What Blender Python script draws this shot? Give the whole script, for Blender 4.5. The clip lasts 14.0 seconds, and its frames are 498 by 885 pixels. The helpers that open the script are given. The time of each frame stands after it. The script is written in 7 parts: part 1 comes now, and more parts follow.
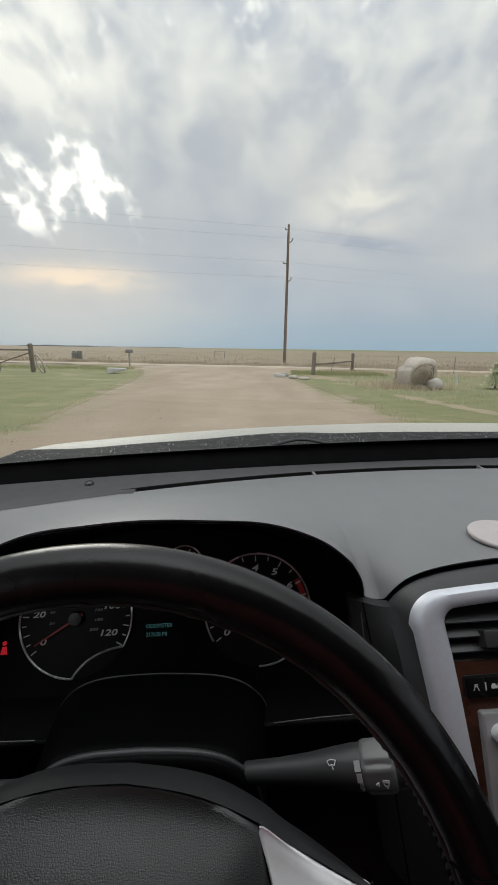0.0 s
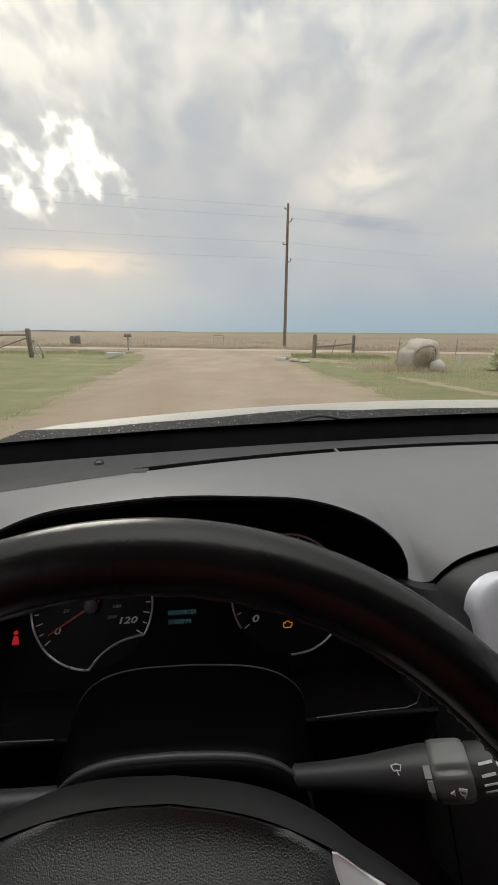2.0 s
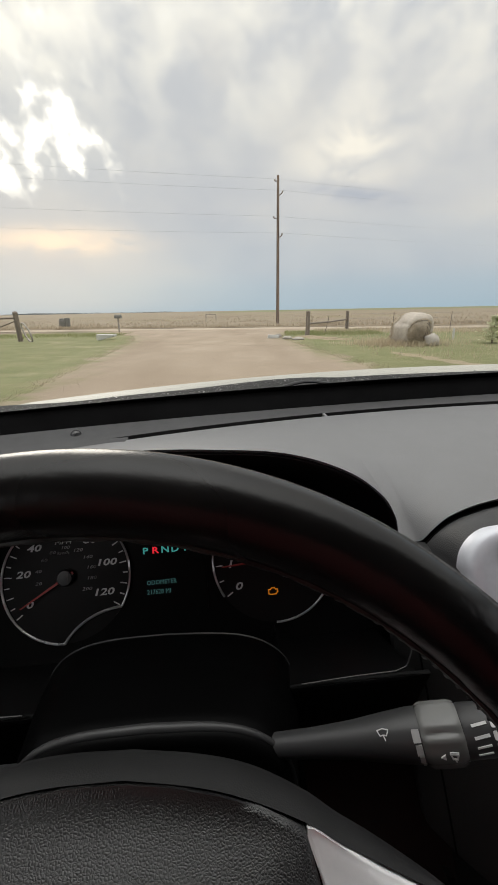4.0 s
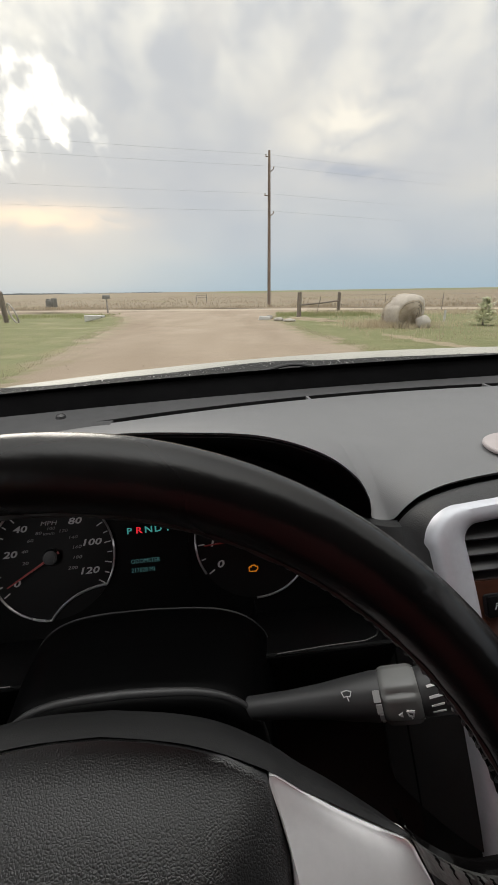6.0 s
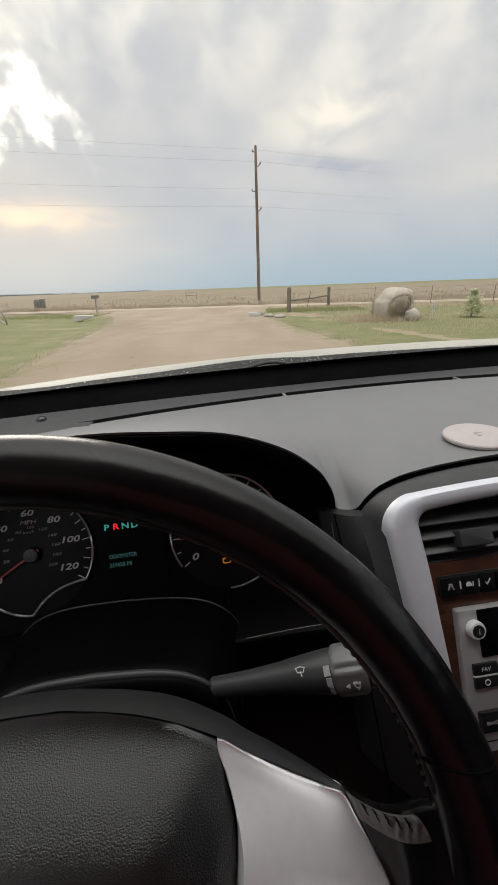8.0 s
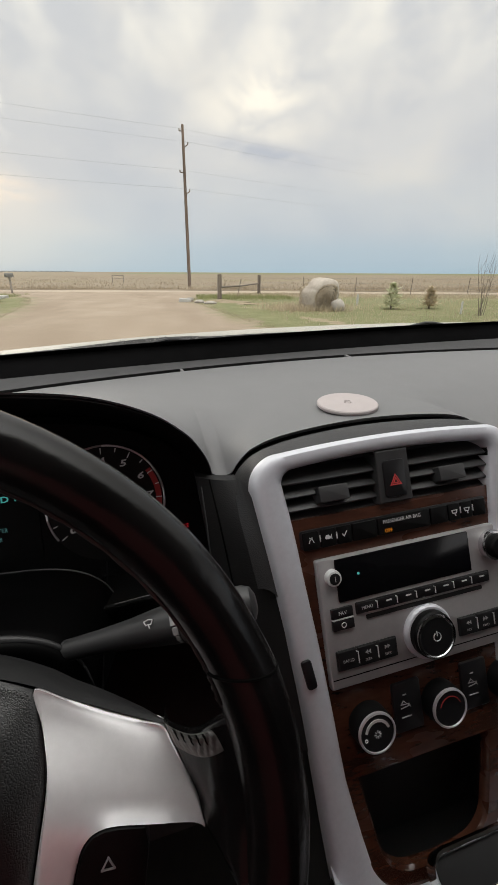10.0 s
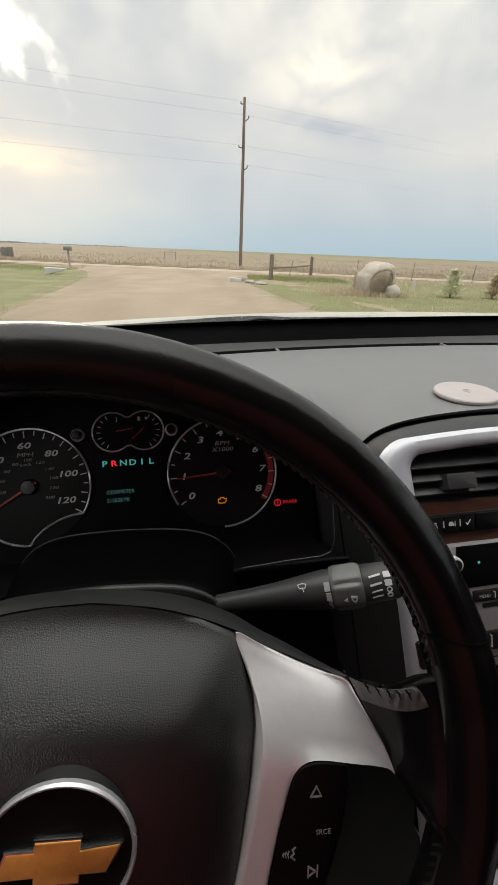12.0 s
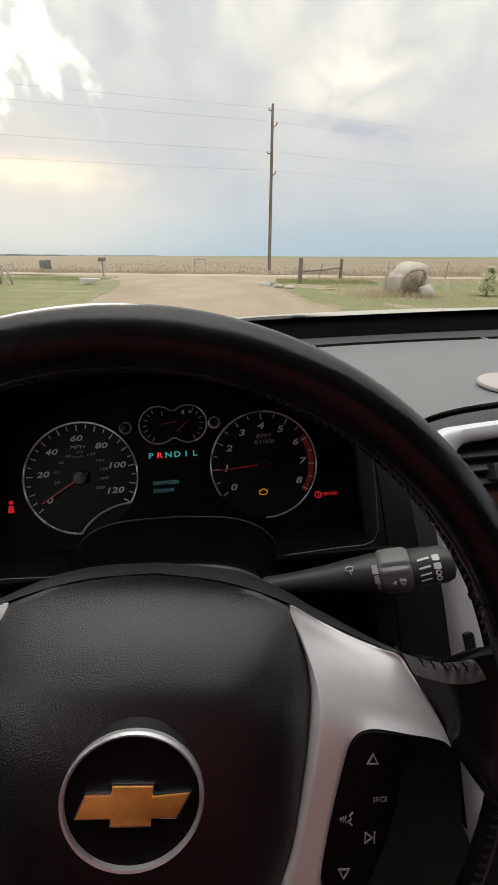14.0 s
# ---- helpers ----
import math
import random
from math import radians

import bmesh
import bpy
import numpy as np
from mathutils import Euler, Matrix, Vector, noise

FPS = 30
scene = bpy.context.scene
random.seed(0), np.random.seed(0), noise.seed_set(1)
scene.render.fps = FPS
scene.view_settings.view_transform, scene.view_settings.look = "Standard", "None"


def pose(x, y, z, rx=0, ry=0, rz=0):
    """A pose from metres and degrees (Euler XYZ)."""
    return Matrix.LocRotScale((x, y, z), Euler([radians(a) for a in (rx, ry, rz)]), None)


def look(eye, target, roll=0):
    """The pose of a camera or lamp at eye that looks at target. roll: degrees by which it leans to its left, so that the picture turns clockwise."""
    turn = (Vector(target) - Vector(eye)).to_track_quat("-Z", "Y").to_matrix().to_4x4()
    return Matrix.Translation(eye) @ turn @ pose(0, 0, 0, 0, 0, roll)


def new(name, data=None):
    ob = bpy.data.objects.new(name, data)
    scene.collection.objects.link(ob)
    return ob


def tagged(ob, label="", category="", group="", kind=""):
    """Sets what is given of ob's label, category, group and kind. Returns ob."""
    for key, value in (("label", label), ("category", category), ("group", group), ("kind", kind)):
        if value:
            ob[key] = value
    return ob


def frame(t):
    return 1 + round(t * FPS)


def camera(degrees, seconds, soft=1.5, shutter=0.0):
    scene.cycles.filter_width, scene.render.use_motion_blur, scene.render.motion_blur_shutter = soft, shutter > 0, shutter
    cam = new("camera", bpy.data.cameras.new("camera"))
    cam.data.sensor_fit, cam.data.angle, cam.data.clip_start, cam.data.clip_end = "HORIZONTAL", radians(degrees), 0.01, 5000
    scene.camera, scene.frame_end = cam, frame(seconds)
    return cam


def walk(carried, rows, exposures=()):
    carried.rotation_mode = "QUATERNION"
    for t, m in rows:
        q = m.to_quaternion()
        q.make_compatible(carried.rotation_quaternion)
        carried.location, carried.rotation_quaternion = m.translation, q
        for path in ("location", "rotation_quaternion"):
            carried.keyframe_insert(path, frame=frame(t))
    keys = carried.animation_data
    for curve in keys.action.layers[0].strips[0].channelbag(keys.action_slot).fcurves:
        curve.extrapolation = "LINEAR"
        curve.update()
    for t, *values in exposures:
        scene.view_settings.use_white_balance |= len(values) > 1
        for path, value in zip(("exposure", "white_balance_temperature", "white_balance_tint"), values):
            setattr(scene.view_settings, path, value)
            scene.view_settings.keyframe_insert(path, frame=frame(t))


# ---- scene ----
cam = camera(61.76, 14.0)
# seconds, place, yaw, pitch, roll
PATH = [
    (0.0, 0.0746, -0.0957, 1.4492, 4.806, -12.728, -0.767),
    (0.5, 0.0313, -0.0818, 1.4362, 5.252, -13.328, -1.564),
    (1.0, 0.0612, -0.0678, 1.4266, 5.055, -13.268, -0.397),
    (1.5, 0.0812, -0.0658, 1.4337, 4.048, -14.239, 1.55),
    (2.0, 0.0412, -0.0591, 1.4251, 4.719, -14.866, -0.271),
    (4.5, 0.0668, -0.0345, 1.3951, 3.497, -18.555, 1.269),
    (5.0, 0.0786, -0.0347, 1.3964, 2.708, -19.38, 0.663),
    (5.5, 0.0831, -0.0444, 1.4055, 2.359, -19.625, 1.14),
    (6.0, 0.0685, -0.0452, 1.3995, 2.574, -20.016, 0.83),
    (6.5, 0.0616, -0.0491, 1.4005, 2.604, -20.128, 0.436),
    (7.0, 0.0719, -0.0472, 1.4, 2.32, -20.467, 0.906),
    (7.5, 0.0762, -0.0458, 1.3956, 2.014, -20.616, 0.897),
    (8.0, 0.095, -0.0619, 1.4051, 1.286, -20.479, 1.949),
    (8.5, 0.1107, -0.0652, 1.4051, 0.295, -20.559, 2.352),
    (9.0, 0.131, -0.0732, 1.3953, -3.581, -21.043, 0.41),
    (9.2, 0.1563, -0.072, 1.3888, -7.02, -21.164, 0.518),
    (11.3, 0.112, -0.0862, 1.3848, -7.098, -24.089, -0.99),
    (11.5, 0.0936, -0.0832, 1.3877, -4.434, -24.226, -1.127),
    (12.0, 0.0665, -0.0828, 1.3833, -1.043, -24.644, -2.062),
    (12.5, 0.1052, -0.1044, 1.3987, -0.529, -24.64, -0.604),
    (13.0, 0.1082, -0.109, 1.3975, -0.185, -24.634, 0.589),
    (13.5, 0.0741, -0.1029, 1.3885, 0.683, -24.209, 0.405),
    (14.0, 0.0534, -0.0972, 1.3744, 2.546, -24.124, -0.203),
]
walk(cam, [(t, pose(x, y, z, 90 + p, r, w)) for t, x, y, z, w, p, r in PATH],
     exposures=[(0.0, -0.06, 6150, 9), (1.0, -0.04, 6250, 10), (1.6, -0.02, 6480, 11), (2.2, 0.0, 6500, 11), (4.5, 0.16, 6500, 11), (9.2, 0.2, 6550, 12), (11.3, 0.36, 6620, 10), (14.0, 0.35, 6600, 10)])

# ---- light: a hazy evening sky with broken cloud, the sun low ahead and to the left ----
SUN_AZ, SUN_EL = radians(-29), radians(14)


def make_world():
    w = bpy.data.worlds.new("sky")
    scene.world = w
    w.use_nodes = True
    nt = w.node_tree
    nt.nodes.clear()
    N = lambda kind, **k: node(nt, kind, **k)
    out, bg = N("ShaderNodeOutputWorld"), N("ShaderNodeBackground")
    sky = N("ShaderNodeTexSky")
    sky.sky_type, sky.sun_disc, sky.sun_elevation, sky.sun_rotation = "NISHITA", False, SUN_EL, SUN_AZ
    sky.air_density, sky.dust_density = 1.0, 2.0
    geo = N("ShaderNodeTexCoord")
    sep = N("ShaderNodeSeparateXYZ")
    link(nt, geo.outputs["Generated"], sep.inputs[0])
    up = math_node(nt, "MAXIMUM", sep.outputs[2], 0.0)
    az = math_node(nt, "DEGREES", math_node(nt, "ARCTAN2", sep.outputs[0], sep.outputs[1]))
    el = math_node(nt, "DEGREES", math_node(nt, "ARCSINE", sep.outputs[2]))
    plane = N("ShaderNodeCombineXYZ")
    link(nt, math_node(nt, "MULTIPLY", az, math_node(nt, "COSINE", math_node(nt, "ARCSINE", sep.outputs[2]))), plane.inputs[0]), link(nt, el, plane.inputs[1])

    def cloud(scale, sx, sy, detail=5.0, rough=0.55, warp=0.3, seed=0.0):
        """Cloud texture over bearing and height in degrees."""
        mp = N("ShaderNodeMapping")
        mp.inputs["Scale"].default_value, mp.inputs["Location"].default_value = (sx, sy, 1.0), (seed, seed * 0.7, seed)
        link(nt, plane.outputs[0], mp.inputs[0])
        n = N("ShaderNodeTexNoise", Scale=scale, Detail=detail, Roughness=rough, Distortion=warp)
        link(nt, mp.outputs[0], n.inputs["Vector"])
        return n.outputs["Fac"]

    def spot(a, e, wa, we, lean=0.0):
        """A soft oval round bearing a and height e."""
        da = math_node(nt, "SUBTRACT", az, a)
        x = math_node(nt, "DIVIDE", da, wa)
        y = math_node(nt, "DIVIDE", math_node(nt, "SUBTRACT", math_node(nt, "SUBTRACT", el, e), math_node(nt, "MULTIPLY", da, lean)), we)
        q = math_node(nt, "MULTIPLY_ADD", x, x, math_node(nt, "MULTIPLY", y, y))
        return math_node(nt, "EXPONENT", math_node(nt, "MULTIPLY", q, -1.0))

    times = lambda a, b: math_node(nt, "MULTIPLY", a, b)
    plus = lambda a, k, b: math_node(nt, "MULTIPLY_ADD", a, k, b)
    # the deck: soft grey bellies and pale tops, mottled higher up
    deck = ramp(nt, cloud(0.055, 0.8, 1.3), [(0.36, (0.515, 0.53, 0.56)), (0.5, (0.575, 0.58, 0.59)), (0.64, (0.665, 0.645, 0.615))])
    mottle = times(ramp(nt, cloud(0.21, 0.9, 1.0, 4.0, 0.5, 0.2, 3.1), [(0.40, (0, 0, 0)), (0.66, (1, 1, 1))]), ramp(nt, sep.outputs[2], [(0.24, (0, 0, 0)), (0.44, (1, 1, 1))]))
    deck = mix(nt, times(mottle, 0.9), deck, (0.835, 0.805, 0.735))
    pale = times(plus(spot(8.0, 17.0, 6.0, 3.8, 0.05), 0.95, times(spot(22.0, 20.0, 16.0, 7.0), 0.35)), ramp(nt, cloud(0.16, 1.0, 1.4, 5.0, 0.55, 0.4, 7.0), [(0.36, (0.15, 0.15, 0.15)), (0.62, (1, 1, 1))]))
    deck = mix(nt, math_node(nt, "MINIMUM", pale, 1.0), deck, (0.93, 0.87, 0.765))
    belly = times(spot(9.5, 12.6, 6.5, 1.0, -0.16), ramp(nt, cloud(0.3, 0.7, 1.8, 4.0, 0.5, 0.4, 11.0), [(0.36, (0.5, 0.5, 0.5)), (0.55, (1, 1, 1))]))
    deck = mix(nt, times(belly, 0.85), deck, (0.43, 0.46, 0.525))
    # small crisp holes, open round the hidden sun, rarer overhead
    near = plus(spot(-30.5, 16.0, 5.0, 3.0), 0.27, plus(spot(-24.5, 18.5, 4.5, 4.2, -0.3), 0.20, times(spot(-24.0, 26.0, 4.0, 3.5), 0.13)))
    top = times(spot(-8.0, 36.0, 26.0, 8.0), 0.09)
    holes = plus(cloud(0.42, 1.0, 0.85, 2.4, 0.5, 0.1, 6.1), 1.0, math_node(nt, "ADD", near, top))
    gap = ramp(nt, holes, [(0.60, (0, 0, 0)), (0.68, (0.25, 0.25, 0.25)), (0.76, (1, 1, 1))])
    gap = times(times(gap, math_node(nt, "MINIMUM", times(math_node(nt, "ADD", near, top), 11.0), 1.0)), ramp(nt, sep.outputs[2], [(0.17, (0, 0, 0)), (0.215, (1, 1, 1))]))
    glow = math_node(nt, "MINIMUM", times(near, 3.6), 1.0)
    lit = mix(nt, times(glow, 0.42), deck, (0.86, 0.83, 0.75))
    bright = times(spot(-29.0, 28.0, 10.0, 6.0), ramp(nt, cloud(0.24, 1.0, 0.9, 3.5, 0.5, 0.2, 9.0), [(0.38, (0, 0, 0)), (0.62, (1, 1, 1))]))
    lit = mix(nt, math_node(nt, "MINIMUM", times(bright, 1.3), 1.0), lit, (1.02, 0.97, 0.86))
    lit = mix(nt, gap, lit, mix(nt, glow, (0.92, 0.89, 0.82), (1.7, 1.6, 1.42)))
    # a slate-blue band of clear distance low over the horizon
    band = ramp(nt, sep.outputs[2], [(0.0, (1, 1, 1)), (0.045, (0.75, 0.75, 0.75)), (0.085, (0.3, 0.3, 0.3)), (0.20, (0, 0, 0))])
    low = mix(nt, 0.08, (0.375, 0.505, 0.60), scaled(nt, sky.outputs[0], 0.05))
    lit = mix(nt, times(band, 0.9), lit, low)
    # a warm streak under the cloud edge, below the sun
    streak = times(spot(-26.0, 8.0, 7.5, 1.3, 0.01), ramp(nt, cloud(0.5, 0.5, 1.0, 4.0, 0.5, 0.3, 5.0), [(0.34, (0.25, 0.25, 0.25)), (0.58, (1, 1, 1))]))
    lit = mix(nt, math_node(nt, "MINIMUM", plus(streak, 0.95, times(spot(-27.0, 6.5, 11.0, 4.0), 0.22)), 1.0), lit, (1.12, 0.90, 0.68))
    # an overcast dome is brightest overhead
    dome = math_node(nt, "MULTIPLY_ADD", math_node(nt, "POWER", up, 5.0), 3.6, 1.0)
    dm = nt.nodes.new("ShaderNodeVectorMath")
    dm.operation = "SCALE"
    link(nt, lit, dm.inputs[0])
    link(nt, dome, dm.inputs["Scale"])
    total = dm.outputs[0]
    link(nt, total, bg.inputs["Color"])
    bg.inputs["Strength"].default_value = 1.0
    link(nt, bg.outputs[0], out.inputs[0])


def node(nt, kind, **values):
    n = nt.nodes.new(kind)
    for k, v in values.items():
        n.inputs[k].default_value = v
    return n


def link(nt, a, b):
    nt.links.new(a, b)


def feed(nt, socket, v):
    if isinstance(v, bpy.types.NodeSocket):
        nt.links.new(v, socket)
    elif isinstance(v, tuple):
        socket.default_value = (*v, 1.0) if len(socket.default_value) == 4 else v
    else:
        socket.default_value = v


def math_node(nt, op, a, b=None, c=None):
    n = nt.nodes.new("ShaderNodeMath")
    n.operation = op
    for i, v in enumerate((a, b, c)):
        if v is not None:
            feed(nt, n.inputs[i], v)
    return n.outputs[0]


def ramp(nt, fac, stops):
    n = nt.nodes.new("ShaderNodeValToRGB")
    e = n.color_ramp.elements
    while len(e) < len(stops):
        e.new(0.5)
    for el, (p, c) in zip(e, stops):
        el.position, el.color = p, (*c, 1.0)
    feed(nt, n.inputs[0], fac)
    return n.outputs[0]


def mix(nt, fac, a, b):
    n = nt.nodes.new("ShaderNodeMix")
    n.data_type = "RGBA"
    feed(nt, n.inputs[0], fac), feed(nt, n.inputs[6], a), feed(nt, n.inputs[7], b)
    return n.outputs[2]


def scaled(nt, colour, k):
    n = nt.nodes.new("ShaderNodeVectorMath")
    n.operation = "SCALE"
    feed(nt, n.inputs[0], colour)
    n.inputs["Scale"].default_value = k
    return n.outputs[0]


make_world()
sun = new("sun", bpy.data.lights.new("sun", "SUN"))
sun.data.energy, sun.data.angle, sun.data.color = 0.7, radians(24), (1.0, 0.93, 0.82)
sun.matrix_world = look((0, 0, 0), (-math.sin(SUN_AZ) * math.cos(SUN_EL), -math.cos(SUN_AZ) * math.cos(SUN_EL), -math.sin(SUN_EL)))
sun.location = (-40, 60, 30)


# ---- materials ----
def material(name, base, rough=0.5, metal=0.0, vary=0.12, scale=40.0, bump=0.0, bump_scale=600.0, coat=0.0, spec=0.5,
             emit=None, emit_strength=0.0, stretch=(1, 1, 1), second=None, wear=0.5, rough_vary=0.1, cells=False, hide=False, dents=0.0):
    m = bpy.data.materials.new(name)
    m.use_nodes = True
    nt = m.node_tree
    b = nt.nodes["Principled BSDF"]
    tc = nt.nodes.new("ShaderNodeTexCoord")
    mp = nt.nodes.new("ShaderNodeMapping")
    mp.inputs["Scale"].default_value = stretch
    link(nt, tc.outputs["Object"], mp.inputs[0])
    fine = node(nt, "ShaderNodeTexNoise", Scale=scale, Detail=6.0, Roughness=0.6)
    wide = node(nt, "ShaderNodeTexNoise", Scale=scale * 0.13, Detail=3.0, Roughness=0.55)
    for n in (fine, wide):
        link(nt, mp.outputs[0], n.inputs["Vector"])
    dark = tuple(c * (1 - vary) for c in base)
    light = second or tuple(min(1.0, c * (1 + vary)) for c in base)
    f = math_node(nt, "MULTIPLY_ADD", wide.outputs["Fac"], wear, math_node(nt, "MULTIPLY", fine.outputs["Fac"], 1 - wear))
    col = ramp(nt, f, [(0.36, dark), (0.64, light)])
    link(nt, col, b.inputs["Base Color"])
    r = ramp(nt, wide.outputs["Fac"], [(0.3, (max(0, rough - rough_vary),) * 3), (0.7, (min(1, rough + rough_vary),) * 3)])
    link(nt, r, b.inputs["Roughness"])
    b.inputs["Metallic"].default_value = metal
    b.inputs["Coat Weight"].default_value = coat
    b.inputs["Coat Roughness"].default_value = 0.12
    b.inputs["Specular IOR Level"].default_value = spec
    if bump:
        if cells:
            g = node(nt, "ShaderNodeTexVoronoi", Scale=bump_scale)
            link(nt, tc.outputs["Object"], g.inputs["Vector"])
            h = g.outputs["Distance"]
            if hide:             # pebbled leather grain: flat-topped cells parted by creases
                g.feature = "DISTANCE_TO_EDGE"
                warp = node(nt, "ShaderNodeTexNoise", Scale=bump_scale * 0.6, Detail=2.0)
                link(nt, tc.outputs["Object"], warp.inputs["Vector"])
                vm = nt.nodes.new("ShaderNodeVectorMath")
                vm.operation, vm.inputs[1].default_value = "MULTIPLY_ADD", (0.5 / bump_scale,) * 3
                link(nt, warp.outputs["Color"], vm.inputs[0]), link(nt, tc.outputs["Object"], vm.inputs[2])
                link(nt, vm.outputs[0], g.inputs["Vector"])
                h = ramp(nt, g.outputs["Distance"], [(0.0, (0, 0, 0)), (0.16, (0.45, 0.45, 0.45)), (0.34, (0.8, 0.8, 0.8)), (0.6, (1, 1, 1))])
        else:
            g = node(nt, "ShaderNodeTexNoise", Scale=bump_scale, Detail=3.0)
            link(nt, mp.outputs[0], g.inputs["Vector"])
            h = g.outputs["Fac"]
        bn = nt.nodes.new("ShaderNodeBump")
        bn.inputs["Strength"].default_value = bump
        bn.inputs["Distance"].default_value = 0.8 / bump_scale
        link(nt, h, bn.inputs["Height"])
        if dents:                # shallow hollows from wear
            dn = node(nt, "ShaderNodeTexNoise", Scale=38.0, Detail=2.0)
            link(nt, mp.outputs[0], dn.inputs["Vector"])
            db = nt.nodes.new("ShaderNodeBump")
            db.inputs["Strength"].default_value, db.inputs["Distance"].default_value = dents, 0.012
            link(nt, dn.outputs["Fac"], db.inputs["Height"])
            link(nt, db.outputs[0], bn.inputs["Normal"])
        link(nt, bn.outputs[0], b.inputs["Normal"])
    if emit:
        b.inputs["Emission Color"].default_value = (*emit, 1)
        b.inputs["Emission Strength"].default_value = emit_strength
    return m


# Paler than the dark plastic itself: sheen from the windscreen is in the base.
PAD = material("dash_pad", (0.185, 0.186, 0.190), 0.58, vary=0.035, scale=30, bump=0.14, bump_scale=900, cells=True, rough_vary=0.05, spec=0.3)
# Darker copy of the pad: its shade behind the slot is in the colour.
DIM_PAD = material("dimmed_pad", (0.075, 0.075, 0.077), 0.65, vary=0.1, bump=0.1, bump_scale=900, cells=True, spec=0.12)
# Shade at the foot of the glass, put into a near-black base.
COVE_SHADE = material("cove_shade", (0.006, 0.006, 0.0062), 0.9, vary=0.2, spec=0.0)
SENSOR = material("grey_lens", (0.035, 0.035, 0.036), 0.22, vary=0.1)
BORDER = material("printed_border", (0.003, 0.003, 0.003), 0.9, vary=0.1, spec=0.0)
# For the unseen rear panels that keep fill light off the wheel.
REAR_BLOCK = material("light_block", (0.006, 0.007, 0.007), 0.08, vary=0.1)
# The next two bases include the shade under the hood and wheel rim.
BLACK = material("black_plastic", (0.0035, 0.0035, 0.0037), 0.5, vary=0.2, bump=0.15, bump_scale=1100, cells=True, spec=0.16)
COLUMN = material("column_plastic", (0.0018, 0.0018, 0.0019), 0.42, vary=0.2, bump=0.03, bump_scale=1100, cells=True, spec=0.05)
SMOOTH = material("smooth_black", (0.010, 0.010, 0.011), 0.32, vary=0.2, rough_vary=0.06)
# Near-black mostly for recesses; the shade inside them is put into the base.
DEEP = material("recess_black", (0.004, 0.004, 0.004), 0.6, vary=0.2)
LEATHER = material("worn_leather", (0.0070, 0.0064, 0.0064), 0.25, vary=0.4, scale=40, bump=0.05, bump_scale=330, rough_vary=0.10, spec=0.32, dents=0.08)
# Worn leather, with the gloss on its folds put into a paler base.
WORN_SHEEN = material("creased_leather", (0.115, 0.113, 0.109), 0.36, vary=0.5, scale=120, bump=0.3, bump_scale=260, spec=0.6)
SCUFF = material("scuffed_leather", (0.018, 0.017, 0.016), 0.36, vary=0.6, scale=160, spec=0.5)
LID = material("grained_cover", (0.008, 0.008, 0.0082), 0.34, vary=0.1, scale=30, bump=0.22, bump_scale=840, cells=True, hide=True, rough_vary=0.05, spec=0.9)
SILVER = material("silver_paint", (0.92, 0.91, 0.92), 0.36, metal=0.40, vary=0.03, scale=200, rough_vary=0.04)
TRIM = material("satin_silver", (0.665, 0.68, 0.73), 0.44, metal=0.25, vary=0.05, scale=200, rough_vary=0.04)
# Shaded copy of JOIN: the dimness beside the column is in its colour.
CHEEK = material("shaded_grained_panel", (0.022, 0.022, 0.0226), 0.55, vary=0.15, bump=0.3, bump_scale=900, cells=True, spec=0.25)
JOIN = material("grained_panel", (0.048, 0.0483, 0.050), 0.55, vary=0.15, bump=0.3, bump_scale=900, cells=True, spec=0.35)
RADIO = material("grey_metallic", (0.38, 0.37, 0.372), 0.42, metal=0.3, vary=0.06, scale=150)
CHROME = material("chrome", (0.7, 0.7, 0.72), 0.14, metal=1.0, vary=0.04)
WOOD = material("burl_wood", (0.054, 0.019, 0.011), 0.24, vary=0.25, scale=34, stretch=(1, 5, 5), second=(0.088, 0.032, 0.018), coat=0.6, wear=0.4)
SCREEN = material("dark_screen", (0.004, 0.004, 0.005), 0.12, vary=0.1, rough_vary=0.03)
FACE = material("gauge_face", (0.003, 0.003, 0.0033), 0.55, vary=0.1, spec=0.15)
WHITE = material("white_print", (0.50, 0.50, 0.50), 0.5, vary=0.04, emit=(1, 1, 1), emit_strength=0.03)
PRINT = material("grey_print", (0.62, 0.62, 0.62), 0.5, vary=0.05)
RED = material("red_needle", (0.26, 0.028, 0.028), 0.4, vary=0.1, emit=(1, 0.10, 0.08), emit_strength=0.02)
REDLAMP = material("red_lamp", (0.4, 0.01, 0.01), 0.4, emit=(1, 0.03, 0.05), emit_strength=0.6)
DIMLAMP = material("dim_red_lamp", (0.3, 0.01, 0.01), 0.4, emit=(1, 0.03, 0.05), emit_strength=0.28)
BEZEL = material("bright_bezel", (0.72, 0.72, 0.74), 0.30, metal=0.6, vary=0.03)
DIMRED = material("red_zone", (0.22, 0.02, 0.02), 0.5, emit=(1, 0.1, 0.1), emit_strength=0.02)
CYAN = material("cyan_display", (0.04, 0.22, 0.21), 0.4, emit=(0.12, 0.75, 0.68), emit_strength=0.26)
DIMCYAN = material("faint_display", (0.03, 0.12, 0.11), 0.4, emit=(0.30, 0.78, 0.80), emit_strength=0.09)
FACE2 = material("dial_face", (0.008, 0.008, 0.0084), 0.5, vary=0.1, spec=0.22)
FAINT = material("small_print", (0.34, 0.34, 0.34), 0.5, vary=0.05)
AMBER = material("amber_lamp", (0.4, 0.15, 0.0), 0.4, emit=(1, 0.33, 0.02), emit_strength=0.3)
GOLD = material("gold_emblem", (1.0, 0.42, 0.10), 0.33, metal=0.4, vary=0.16, scale=300, coat=0.4)
